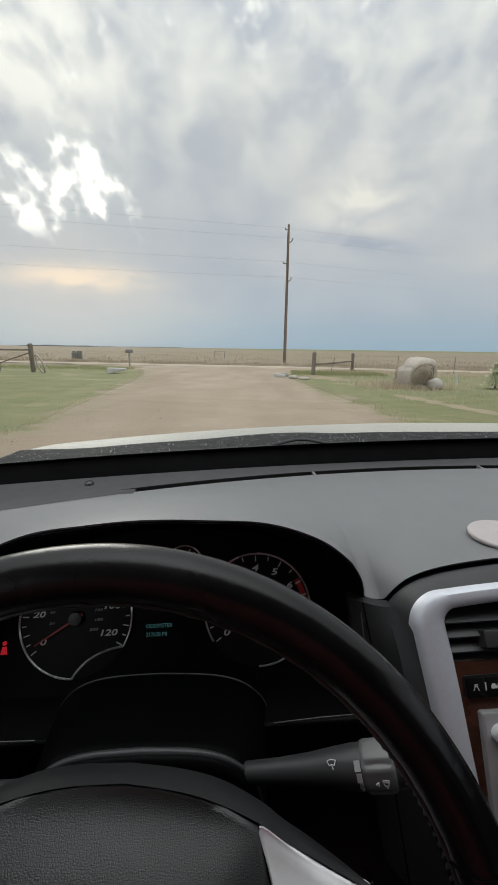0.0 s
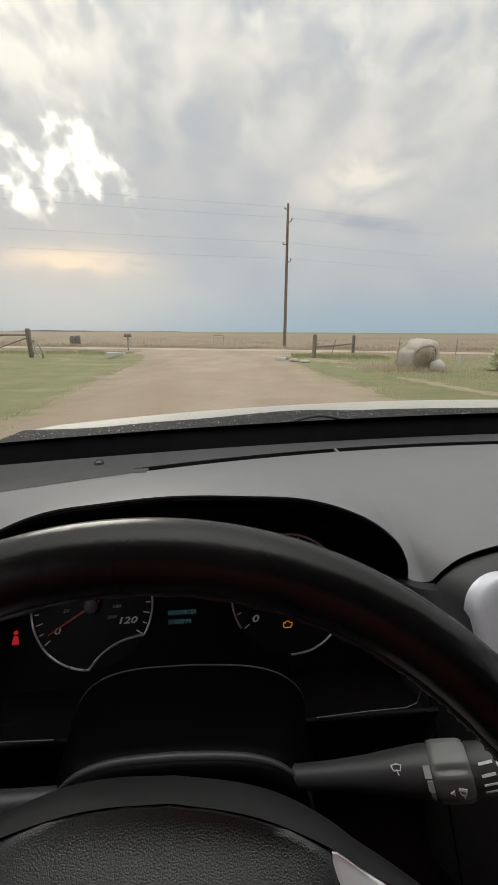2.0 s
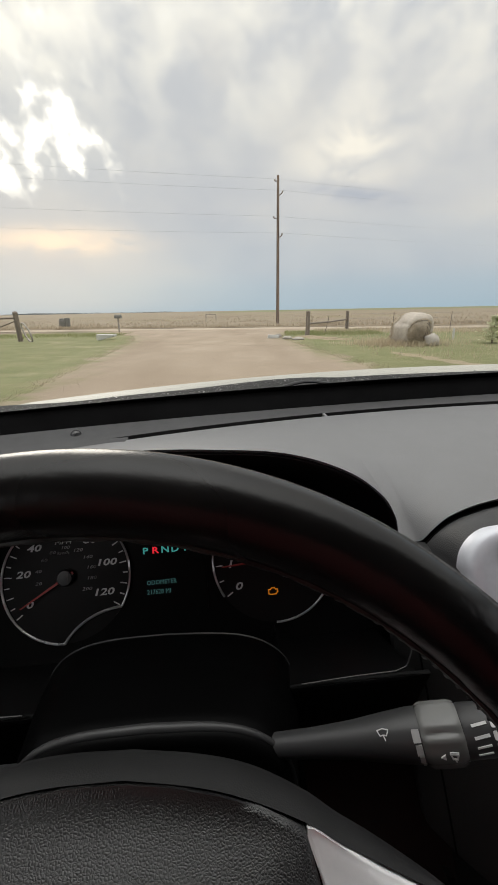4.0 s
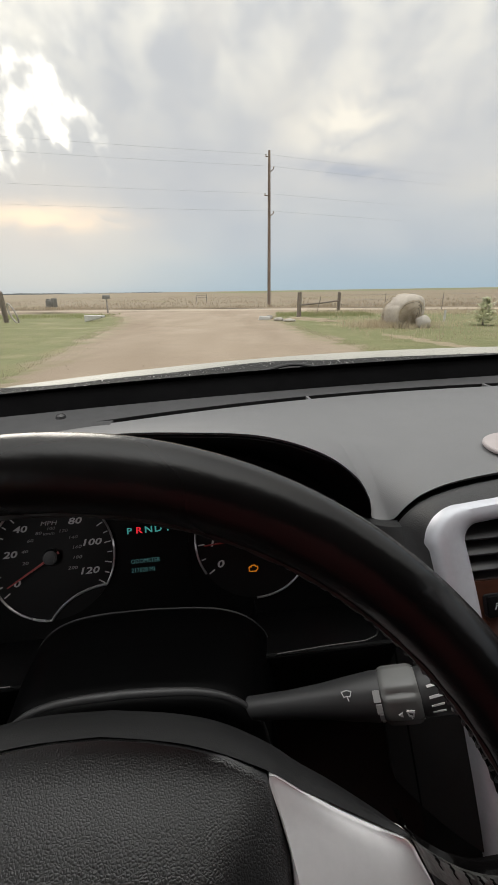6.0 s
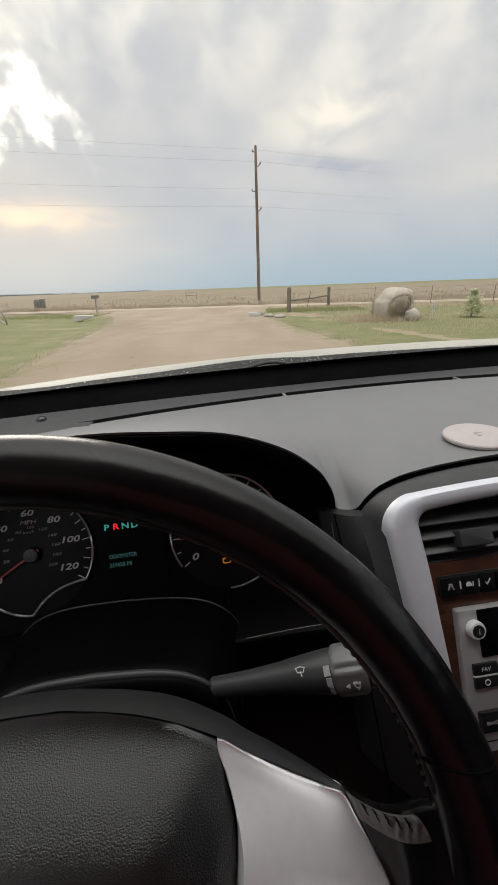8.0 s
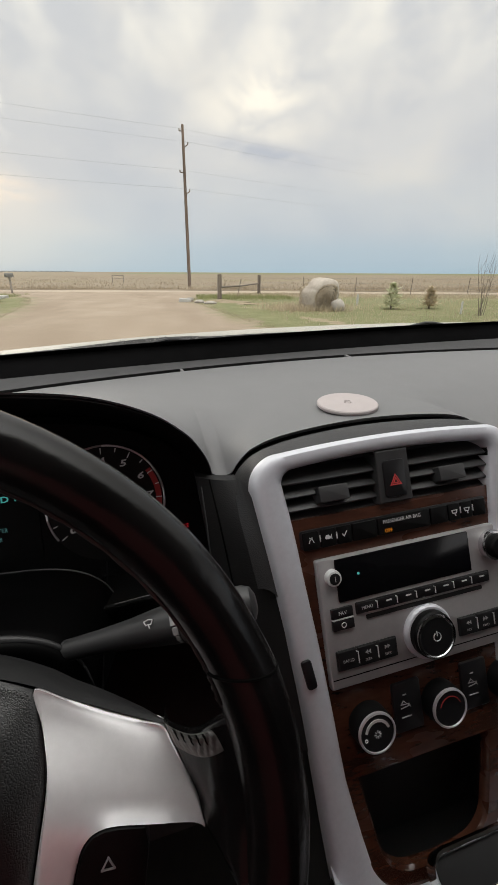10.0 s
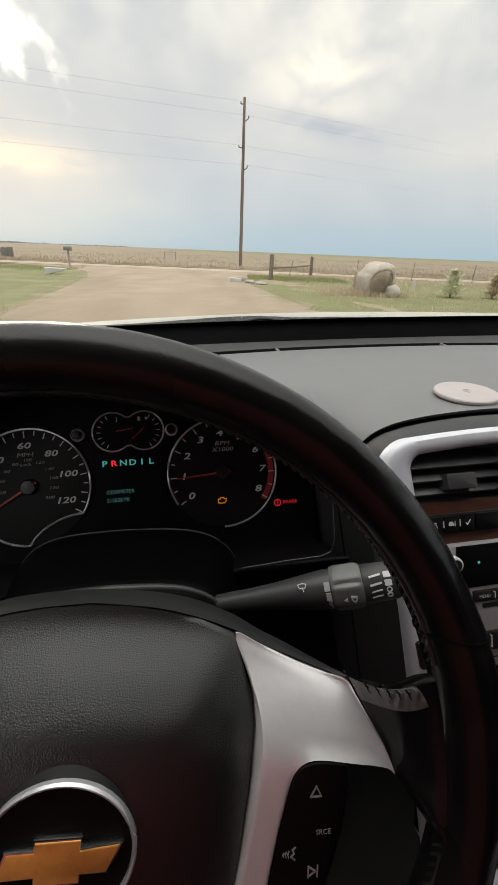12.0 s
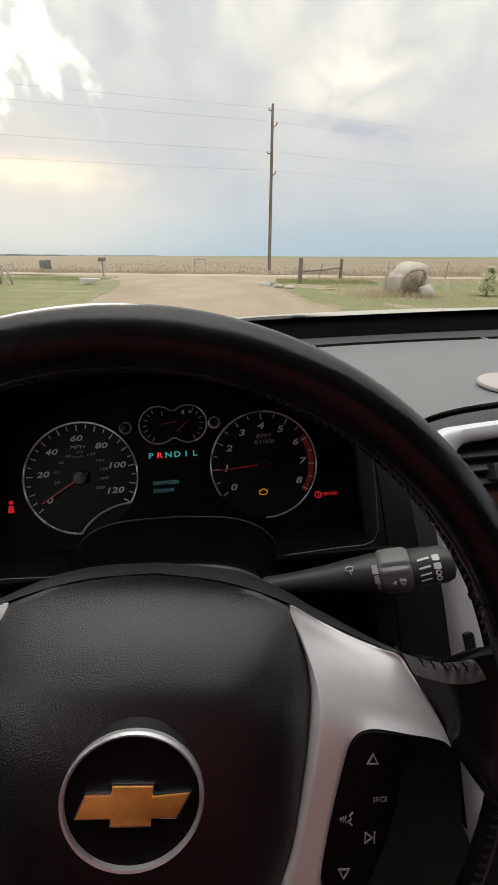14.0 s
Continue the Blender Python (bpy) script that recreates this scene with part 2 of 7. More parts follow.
PUCK = material("pale_disc", (0.43, 0.385, 0.38), 0.55, vary=0.06, scale=60)
GAP = material("joint_shadow", (0.004, 0.004, 0.004), 0.8, spec=0.04)
PAINT = material("white_car_paint", (0.43, 0.415, 0.37), 0.6, vary=0.08, scale=9, coat=0.04, spec=0.25)
COWL = material("dusty_cowl", (0.014, 0.014, 0.0145), 0.8, vary=0.5, scale=160, second=(0.055, 0.055, 0.055), bump=0.6, bump_scale=220, spec=0.15)
STALK = material("satin_black", (0.036, 0.036, 0.037), 0.42, vary=0.12, spec=0.45)
COLLAR = material("polished_grey", (0.12, 0.12, 0.117), 0.25, vary=0.1)
EDGELINE = material("dark_edge", (0.03, 0.03, 0.031), 0.4)
RUBBER = material("black_rubber", (0.014, 0.014, 0.015), 0.55, vary=0.3)
# Unseen lining, darker than a usual roof so that less light bounces.
LINING = material("grey_lining", (0.06, 0.058, 0.056), 0.9, vary=0.1, bump=0.3, bump_scale=500)
# Unseen; made red only to tint reflections in the silver spokes.
RED_BOUNCE = material("red_bounce", (0.47, 0.11, 0.12), 0.9, vary=0.2, bump=0.4, bump_scale=400)
FABRIC = material("seat_fabric", (0.022, 0.021, 0.020), 0.9, vary=0.2, bump=0.4, bump_scale=400)


def glass_material():
    m = bpy.data.materials.new("windscreen_glass")
    m.use_nodes = True
    nt = m.node_tree
    nt.nodes.clear()
    out = nt.nodes.new("ShaderNodeOutputMaterial")
    clear, gloss, lw, mx = (nt.nodes.new(k) for k in ("ShaderNodeBsdfTransparent", "ShaderNodeBsdfGlossy", "ShaderNodeLayerWeight", "ShaderNodeMixShader"))
    clear.inputs[0].default_value = (0.94, 0.96, 0.95, 1)
    gloss.inputs["Roughness"].default_value = 0.03
    lw.inputs["Blend"].default_value = 0.5
    gleam = math_node(nt, "MULTIPLY_ADD", math_node(nt, "POWER", lw.outputs["Facing"], 5.0), 0.9, 0.02)
    link(nt, gleam, mx.inputs[0]), link(nt, clear.outputs[0], mx.inputs[1]), link(nt, gloss.outputs[0], mx.inputs[2])
    link(nt, mx.outputs[0], out.inputs[0])
    return m


GLASS = glass_material()

# ---- building helpers ----
HUB_Z = 1.1842
CAR = Matrix.Translation((0, 0, HUB_Z)) @ pose(0, 0, 0, 0, -1.8, 8.7)   # the car's own axes, from the wheel's centre
HERE = [CAR]


def thing(name, label, category, at=(0, 0, 0), group="", kind=""):
    ob = new(name)
    ob.empty_display_size = 0.05
    ob.matrix_world = Matrix.Translation(HERE[0] @ Vector(at))
    return tagged(ob, label, category, group, kind)


def part(name, bm, mat, parent, label="", smooth=30.0):
    me = bpy.data.meshes.new(name)
    bm.transform(HERE[0])
    bmesh.ops.recalc_face_normals(bm, faces=bm.faces)
    bm.to_mesh(me)
    bm.free()
    if smooth:
        me.polygons.foreach_set("use_smooth", [True] * len(me.polygons))
        me.set_sharp_from_angle(angle=radians(smooth))
    me.materials.append(mat)
    ob = new(name, me)
    if parent is not None:
        ob.parent = parent
        ob.matrix_parent_inverse = world_of(parent).inverted()
    if label:
        ob["label"] = label
    return ob


def world_of(ob):
    m = ob.matrix_basis.copy()
    while ob.parent:
        m = ob.parent.matrix_basis @ ob.matrix_parent_inverse @ m
        ob = ob.parent
    return m


def alone(name, bm, mat, label, category, group="", kind="", smooth=30.0):
    return tagged(part(name, bm, mat, None, label, smooth), label, category, group, kind)


def axes(o, x, y):
    """A frame: origin, right, up; the third axis faces the viewer."""
    o, x, y = Vector(o), Vector(x).normalized(), Vector(y).normalized()
    n = x.cross(y)
    return Matrix(((x[0], y[0], n[0], o[0]), (x[1], y[1], n[1], o[1]), (x[2], y[2], n[2], o[2]), (0, 0, 0, 1)))


def rrect(w, h, r, n=4, cx=0, cy=0):
    pts = []
    for sx, sy, a in ((1, 1, 0), (-1, 1, 90), (-1, -1, 180), (1, -1, 270)):
        for i in range(n + 1):
            q = radians(a + 90 * i / n)
            pts.append((cx + sx * (w / 2 - r) + r * math.cos(q), cy + sy * (h / 2 - r) + r * math.sin(q)))
    return pts


def disc(r, n=32, cx=0, cy=0):
    return [(cx + r * math.cos(2 * math.pi * i / n), cy + r * math.sin(2 * math.pi * i / n)) for i in range(n)]


def prism(pts, top, bottom, M=None, bevel=0.0, bm=None):
    """A plate of that outline from height bottom to top in M's frame, its front edge rounded by bevel."""
    bm = bm or bmesh.new()
    M = M or Matrix()
    c = Vector((sum(p[0] for p in pts) / len(pts), sum(p[1] for p in pts) / len(pts)))
    rings = [(1.0, bottom, 0), (1.0, top - bevel, 0)]
    if bevel:
        rings += [(1.0, top - bevel * 0.3, bevel * 0.3), (1.0, top, bevel)]
    area = sum(a[0] * b[1] - b[0] * a[1] for a, b in zip(pts, pts[1:] + pts[:1]))
    loops = []
    n = len(pts)
    for _, h, inset in rings:
        ring = []
        for i, p in enumerate(pts):
            if inset:
                d0 = Vector(p) - Vector(pts[i - 1])
                d1 = Vector(pts[(i + 1) % n]) - Vector(p)
                t = (d0.normalized() if d0.length else d1.normalized()) + (d1.normalized() if d1.length else d0.normalized())
                t = t.normalized() if t.length > 1e-6 else Vector((1, 0))
                nn = Vector((-t[1], t[0])) * (1 if area > 0 else -1)
                q = (p[0] + nn[0] * inset, p[1] + nn[1] * inset)
            else:
                q = p
            ring.append(bm.verts.new(M @ Vector((q[0], q[1], h))))
        loops.append(ring)
    for a, b in zip(loops, loops[1:]):
        for i in range(n):
            bm.faces.new((a[i], a[(i + 1) % n], b[(i + 1) % n], b[i]))
    bm.faces.new(loops[-1])
    bm.faces.new(loops[0][::-1])
    return bm


def ring_plate(outer, inner, top, bottom, M=None, bevel=0.0, bm=None):
    """A frame between two outlines of as many points."""
    bm = bm or bmesh.new()
    M = M or Matrix()
    n = len(outer)
    V = lambda p, h: bm.verts.new(M @ Vector((p[0], p[1], h)))
    lerp = lambda p, q, f: (p[0] + (q[0] - p[0]) * f, p[1] + (q[1] - p[1]) * f)
    rows = [[V(p, bottom) for p in outer], [V(p, top - bevel) for p in outer]]
    if bevel:
        rows.append([V(lerp(p, q, 0.12), top - bevel * 0.35) for p, q in zip(outer, inner)])
        rows.append([V(lerp(p, q, 0.32), top) for p, q in zip(outer, inner)])
        rows.append([V(lerp(p, q, 0.68), top) for p, q in zip(outer, inner)])
        rows.append([V(lerp(p, q, 0.88), top - bevel * 0.35) for p, q in zip(outer, inner)])
    rows += [[V(p, top - bevel) for p in inner], [V(p, bottom) for p in inner]]
    for a, b in zip(rows, rows[1:] + rows[:1]):
        for i in range(n):
            bm.faces.new((a[i], a[(i + 1) % n], b[(i + 1) % n], b[i]))
    return bm


def box(c, s, bevel=0.0, M=None, bm=None):
    b = bm or bmesh.new()
    made = bmesh.ops.create_cube(b, size=1.0)["verts"]
    for v in made:
        v.co = Vector((c[0] + v.co.x * s[0], c[1] + v.co.y * s[1], c[2] + v.co.z * s[2]))
    if bevel:
        es = list({e for v in made for e in v.link_edges})
        made = [v for f in bmesh.ops.bevel(b, geom=es, offset=bevel, segments=2, affect="EDGES", profile=0.5)["faces"] for v in f.verts]
    if M:
        for v in set(made):
            v.co = M @ v.co
    return b


def surface(fn, nu, nv, bm=None):
    """A sheet fn(u, v) over the unit square."""
    bm = bm or bmesh.new()
    g = [[bm.verts.new(fn(i / nu, j / nv)) for j in range(nv + 1)] for i in range(nu + 1)]
    for i in range(nu):
        for j in range(nv):
            bm.faces.new((g[i][j], g[i + 1][j], g[i + 1][j + 1], g[i][j + 1]))
    return bm


def solid(fn, nu, nv, drop):
    """A sheet fn(u, v) with thickness along the vector drop."""
    bm = bmesh.new()
    d = Vector(drop)
    a = [[bm.verts.new(fn(i / nu, j / nv)) for j in range(nv + 1)] for i in range(nu + 1)]
    b = [[bm.verts.new(a[i][j].co + d) for j in range(nv + 1)] for i in range(nu + 1)]
    for i in range(nu):
        for j in range(nv):
            bm.faces.new((a[i][j], a[i + 1][j], a[i + 1][j + 1], a[i][j + 1]))
            bm.faces.new((b[i][j], b[i][j + 1], b[i + 1][j + 1], b[i + 1][j]))
    for i in range(nu):
        for j in (0, nv):
            bm.faces.new((a[i][j], a[i + 1][j], b[i + 1][j], b[i][j]))
    for j in range(nv):
        for i in (0, nu):
            bm.faces.new((a[i][j], a[i][j + 1], b[i][j + 1], b[i][j]))
    return bm


def sweep(path, radius, sides=12, closed=False, bm=None, flat=1.0, up=(0, 0, 1)):
    """A tube along path; radius is a number or one number a point; flat squeezes it along up."""
    bm = bm or bmesh.new()
    P = [Vector(p) for p in path]
    n = len(P)
    rings = []
    for i, p in enumerate(P):
        a = P[i - 1] if (closed or i) else p
        b = P[(i + 1) % n] if (closed or i < n - 1) else p
        t = (b - a).normalized()
        s = t.cross(Vector(up))
        s = s.normalized() if s.length > 1e-5 else Vector((1, 0, 0))
        w = s.cross(t)
        r = radius[i] if isinstance(radius, (list, tuple)) else radius
        rings.append([bm.verts.new(p + s * r * math.cos(2 * math.pi * k / sides) + w * r * flat * math.sin(2 * math.pi * k / sides)) for k in range(sides)])
    for i in range(n if closed else n - 1):
        a, b = rings[i], rings[(i + 1) % n]
        for k in range(sides):
            bm.faces.new((a[k], a[(k + 1) % sides], b[(k + 1) % sides], b[k]))
    if not closed:
        bm.faces.new(rings[0][::-1])
        bm.faces.new(rings[-1])
    return bm


def lathe(profile, sides=40, M=None, bm=None):
    """Turns (radius, height) pairs round the third axis of M."""
    bm = bm or bmesh.new()
    M = M or Matrix()
    rows = []
    for r, h in profile:
        rows.append([bm.verts.new(M @ Vector((max(r, 1e-5) * math.cos(2 * math.pi * k / sides), max(r, 1e-5) * math.sin(2 * math.pi * k / sides), h))) for k in range(sides)])
    for a, b in zip(rows, rows[1:]):
        for k in range(sides):
            bm.faces.new((a[k], a[(k + 1) % sides], b[(k + 1) % sides], b[k]))
    bm.faces.new(rows[0][::-1])
    bm.faces.new(rows[-1])
    return bm


def letters(text, size, M, x=0, y=0, h=0.0006, bm=None, slant=0.0, align="CENTER", width=1.0, bold=0.0):
    cu = bpy.data.curves.new("lettering", "FONT")
    cu.body, cu.size, cu.align_x, cu.align_y, cu.shear = text, size, align, "CENTER", slant
    cu.extrude, cu.resolution_u, cu.offset = 0.0001, 2, bold * size
    ob = bpy.data.objects.new("lettering", cu)
    scene.collection.objects.link(ob)
    me = bpy.data.meshes.new_from_object(ob.evaluated_get(bpy.context.evaluated_depsgraph_get()))
    bpy.data.objects.remove(ob)
    bpy.data.curves.remove(cu)
    for v in me.vertices:
        v.co = M @ Vector((x + v.co.x * width, y + v.co.y, h + v.co.z))
    bm = bm or bmesh.new()
    bm.from_mesh(me)
    bpy.data.meshes.remove(me)
    return bm


def rounded(pts, times=2):
    """Cuts the corners of a closed outline."""
    for _ in range(times):
        out = []
        for p, q in zip(pts, pts[1:] + pts[:1]):
            out += [(0.75 * p[0] + 0.25 * q[0], 0.75 * p[1] + 0.25 * q[1]), (0.25 * p[0] + 0.75 * q[0], 0.25 * p[1] + 0.75 * q[1])]
        pts = out
    return pts


def between(xs, ys, x):
    """Smooth line through the knots."""
    i = min(max(int(np.searchsorted(xs, x)) - 1, 0), len(xs) - 2)
    t = min(max((x - xs[i]) / (xs[i + 1] - xs[i]), 0), 1)
    s = lambda k: (ys[k + 1] - ys[k - 1]) / (xs[k + 1] - xs[k - 1]) if 0 < k < len(xs) - 1 else (ys[min(k + 1, len(xs) - 1)] - ys[max(k - 1, 0)]) / (xs[min(k + 1, len(xs) - 1)] - xs[max(k - 1, 0)])
    d = xs[i + 1] - xs[i]
    h = ((1 + 2 * t) * (1 - t) ** 2, t * (1 - t) ** 2, t * t * (3 - 2 * t), t * t * (t - 1))
    return h[0] * ys[i] + h[1] * d * s(i) + h[2] * ys[i + 1] + h[3] * d * s(i + 1)


# ---- the car: dashboard ----
MID = 0.392                      # the car's middle, from the wheel's centre
OFF = -0.0125                    # the stack's own middle, from there
KNOTS = [(0.0, 0.222, 0.125), (0.05, 0.228, 0.120), (0.108, 0.246, 0.106), (0.158, 0.255, 0.083), (0.189, 0.261, 0.056), (0.204, 0.270, 0.031), (0.2105, 0.278, 0.013), (0.2130, 0.283, 0.002)]
EDGE = [(-0.37, 0.30, -0.02), (-0.25, 0.285, -0.012)] + [(-x, y, z) for x, y, z in KNOTS[::-1]] + KNOTS[1:] + [
    (0.2275, 0.277, 0.001), (0.2315, 0.272, 0.006), (0.2375, 0.267, 0.019), (0.249, 0.264, 0.0315), (0.276, 0.266, 0.040), (0.325, 0.270, 0.0445), (MID + OFF, 0.273, 0.0455)]
EDGE += [(2 * (MID + OFF) - x, y, z) for x, y, z in EDGE[-2:-8:-1]] + [(0.60, 0.272, 0.0), (0.9, 0.27, -0.005), (1.15, 0.28, -0.01)]
EX, EY, EZ = ([e[i] for e in EDGE] for i in range(3))


def slit_y(x):
    return 0.595 - 0.29 * (x - 0.38) ** 2


def frit_y(x):
    return 0.625 - 0.12 * (x - MID) ** 2


dashboard = thing("dashboard", "dark grey grained plastic dashboard with a hooded instrument binnacle", "dashboard", (MID, 0.4, -0.4))
STEPS = np.concatenate([np.arange(-0.37, -0.26, 0.008), np.arange(-0.26, -0.17, 0.002), np.arange(-0.17, 0.17, 0.008), np.arange(0.17, 0.27, 0.0012), np.arange(0.27, 1.144, 0.008), [1.15]])
ND = len(STEPS) - 1


def dash_x(u):
    return float(np.interp(u * ND, range(ND + 1), STEPS))


FINE = np.arange(-0.50, 1.281, 0.001)
FINE_Z = np.array([between(EX, EZ, min(1.15, max(-0.37, x))) for x in FINE])
REACH = np.arange(1, 112, 5)     # half widths in millimetres over which the front edge is smoothed
SMOOTHED = [np.convolve(FINE_Z, (n - abs(np.arange(-n + 1, n))) / n ** 2, "same") for n in REACH]


def eased(x, w):
    """Height of the front edge, smoothed over w metres to either side."""
    f = min(len(REACH) - 1.001, max(0.0, (w * 1000 - 1) / 5))
    i = int(f)
    a, b = (float(np.interp(x, FINE, SMOOTHED[k])) for k in (i, i + 1))
    return a + (b - a) * (f - i)


def pad(u, v):
    x = dash_x(u)
    y0, z0, y1, z1 = between(EX, EY, x), between(EX, EZ, x), slit_y(x), 0.042
    if v < 0.04:                 # the rolled lip
        a = v / 0.04
        return Vector((x, y0 + 0.002 - 0.002 * math.sin(a * 1.57), z0 - 0.003 + 0.003 * math.sin(a * 1.57)))
    k = (v - 0.04) / 0.96
    p = min(1, max(0, (abs(x) - 0.03) / 0.17))
    p = p * p * (3 - 2 * p)
    bulge = (1 - p) * (1 - k) ** 1.9 + p * (1 - k) ** 2.4
    z0 += (eased(x, 0.30 * k) - z0) * p
    return Vector((x, y0 + (y1 - y0) * k, z1 + (z0 - z1) * bulge))


part("top_pad", solid(pad, ND, 28, (0, 0.004, -0.003)), PAD, dashboard, "grained top pad, the windscreen's sheen put into its paler grey")
def strip_back(u, v):
    """Flat behind the slot, then coving up towards the glass."""
    x = dash_x(u)
    y0 = slit_y(x) + 0.019
    return Vector((x, y0 + (frit_y(x) + 0.004 - y0) * v, 0.0425 + 0.001 * v + 0.007 * v ** 2.4))


# Added band whose near-black colour stands for the shade below the glass.
def seal(u, v):
    a = strip_back(u, 1.0)
    return a + Vector((0, 0.030 * v + 0.003 * math.sin(math.pi * v), 0.0250 * v ** 0.8 - 0.0005))


part("shade_band", solid(seal, ND // 2, 6, (0, 0.004, -0.003)), COVE_SHADE, dashboard, "added near-black band that stands for the shade at the foot of the glass")


part("front_strip", solid(strip_back, ND // 2, 16, (0, 0, -0.006)), DIM_PAD, dashboard, "pad between the demister slot and the glass, its shade put into a darker grey")
# Near-black floor and wall: the slot's inner shade is painted on.
part("demister_slot", solid(lambda u, v: Vector((dash_x(u), slit_y(dash_x(u)) - 0.001 + 0.0215 * v, 0.0355)), ND // 2, 3, (0, 0, -0.004)), DEEP, dashboard, "long dark demister slot")
part("slot_wall", surface(lambda u, v: Vector((-0.076 + 0.936 * u, slit_y(-0.076 + 0.936 * u) + 0.0182, 0.0355 + 0.0066 * v)), 80, 1), DEEP, dashboard)
for x in (-0.076, 0.228, 0.537, 0.86):
    wide = 0.05 if x in (-0.076, 0.86) else 0.005
    cx = x - (wide / 2 if x < 0 else -wide / 2 if x > 0.8 else 0)
    part("slot_bridge", box((cx, slit_y(cx) + 0.0095, 0.0394), (wide, 0.0215, 0.006), 0.001), DIM_PAD if wide > 0.02 else PAD, dashboard)
    if wide > 0.02:              # beyond the slot's ends the pad runs on, in the dimmed colour
        far = -0.37 if x < 0 else 1.15
        part("slot_end", surface(lambda u, v: Vector((cx + (far - cx) * u, slit_y(cx + (far - cx) * u) - 0.003 + 0.026 * v, 0.0424 + 0.0008 * v)), 24, 1), DIM_PAD, dashboard)
# light sensor
part("light_sensor", lathe([(0.0100, 0.0), (0.0100, 0.0015), (0.0080, 0.0025), (0.0070, 0.0060), (0.0040, 0.0085), (0, 0.0092)], 20, Matrix.Translation((-0.157, 0.572, 0.0425))), SENSOR, dashboard, "small round sun sensor")

def under(u, v):
    """The binnacle's inner skin, from the lip forward and down to the cluster."""
    a = math.pi * (1 - u)
    x = 0.2125 * math.cos(a)
    y0, z0 = between(EX, EY, max(-0.2129, min(0.2129, x))) + 0.0015, between(EX, EZ, max(-0.2129, min(0.2129, x))) - 0.0035
    x1 = 0.205 * math.cos(a)
    z1 = -0.06 + 0.115 * math.sin(a) ** 0.7
    y1 = 0.352 + 0.5 * z1
    return Vector((x + (x1 - x) * v, y0 + (y1 - y0) * v, z0 + (z1 - z0) * v))


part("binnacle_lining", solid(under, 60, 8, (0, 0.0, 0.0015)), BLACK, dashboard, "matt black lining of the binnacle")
# panels below the pad: right of the cluster, and the fascia to the left
for sx in (1, -1):
    def cheek(u, v, sx=sx):
        z = 0.000 - 0.23 * v
        x0, y0 = 0.196 + 0.018 * v, 0.286 - 0.095 * v + 0.02 * v * (1 - v)
        x1 = MID - float(np.interp(z / 0.922, [-0.335, -0.2, -0.156, -0.126, -0.09, -0.04, 0.0045, 0.03], [0.128, 0.1335, 0.137, 0.139, 0.143, 0.149, 0.1555, 0.158])) + 0.001
        y1 = 0.2115 + 0.387 * z / 0.922 + 0.012 + 0.034 * max(0.0, 1 - v * 4) ** 2
        return Vector((sx * (x0 + (x1 - x0) * u), y0 + (y1 - y0) * u - 0.006 * math.sin(math.pi * u), z + 0.004 * u))
    part("cluster_cheek", solid(cheek, 10, 16, (0, 0.012, 0)), CHEEK, dashboard, "grained side panel beside the cluster, its shade put into the colour")
    part("panel_joint", sweep([cheek(0.28, i / 12) + Vector((0, -0.0008, 0)) for i in range(13)], 0.0009, 6), GAP, dashboard)
# knee panel below the column
part("knee_panel", solid(lambda u, v: Vector((-0.37 + 0.63 * u, 0.235 - 0.06 * v + 0.05 * math.sin(3.14 * v), -0.115 - 0.26 * v)), 16, 10, (0, 0.015, 0)), DEEP, dashboard, "black knee bolster")
part("left_ledge", box((-0.26, 0.215, -0.092), (0.22, 0.05, 0.016), 0.005), BLACK, dashboard, "black ledge left of the column")
# passenger side
part("passenger_fascia", solid(lambda u, v: Vector((0.545 + 0.60 * u, 0.268 - 0.05 * v + 0.04 * math.sin(3.14 * v), -0.004 - 0.38 * v)), 16, 10, (0, 0.015, 0)), BLACK, dashboard, "black passenger-side fascia")

# ---- centre stack: a plane leaning back by 23 degrees ----
STACK = axes((MID, 0.2115, 0.0), (1, 0, 0), (0, 0.387, 0.922))


def half(u):
    """Half width of the opening inside the silver surround, at height u on the stack."""
    return float(np.interp(u, [-0.42, -0.348, -0.3065, -0.2626, -0.2038, -0.139, -0.08, -0.022, 0.002, 0.03], [0.070, 0.0893, 0.0968, 0.1033, 0.1068, 0.1115, 0.1175, 0.1222, 0.1265, 0.129]))


def outer_half(u):
    return float(np.interp(u, [-0.42, -0.335, -0.2, -0.156, -0.126, -0.09, -0.04, 0.0045, 0.03], [0.122, 0.128, 0.1335, 0.137, 0.139, 0.143, 0.149, 0.1555, 0.158]))


def arch(side, top, r, fall):
    """An upside-down U: up the left side, round, and down the right."""
    pts = []
    w = side(top - r)
    for i in range(14):
        u = fall + (top - r - fall) * i / 13
        pts.append((-side(u), u))
    for i in range(1, 17):
        a = math.pi - math.pi / 2 * i / 16
        pts.append((-(w - r) + r * math.cos(a), top - r + r * math.sin(a) + 0.0))
    m = len(pts)
    crown = [(-(w - r) + (w - r + OFF) * k / 6, top + 0.005 * (1 - (1 - k / 6) ** 2)) for k in range(1, 6)]
    pts += crown + [(OFF, top + 0.005)]
    return pts + [(2 * OFF - x, y) for x, y in pts[-2::-1]]


o_line = arch(outer_half, 0.0430, 0.030, -0.42)
i_line = arch(half, 0.0275, 0.013, -0.352)
bm = bmesh.new()
cols = []
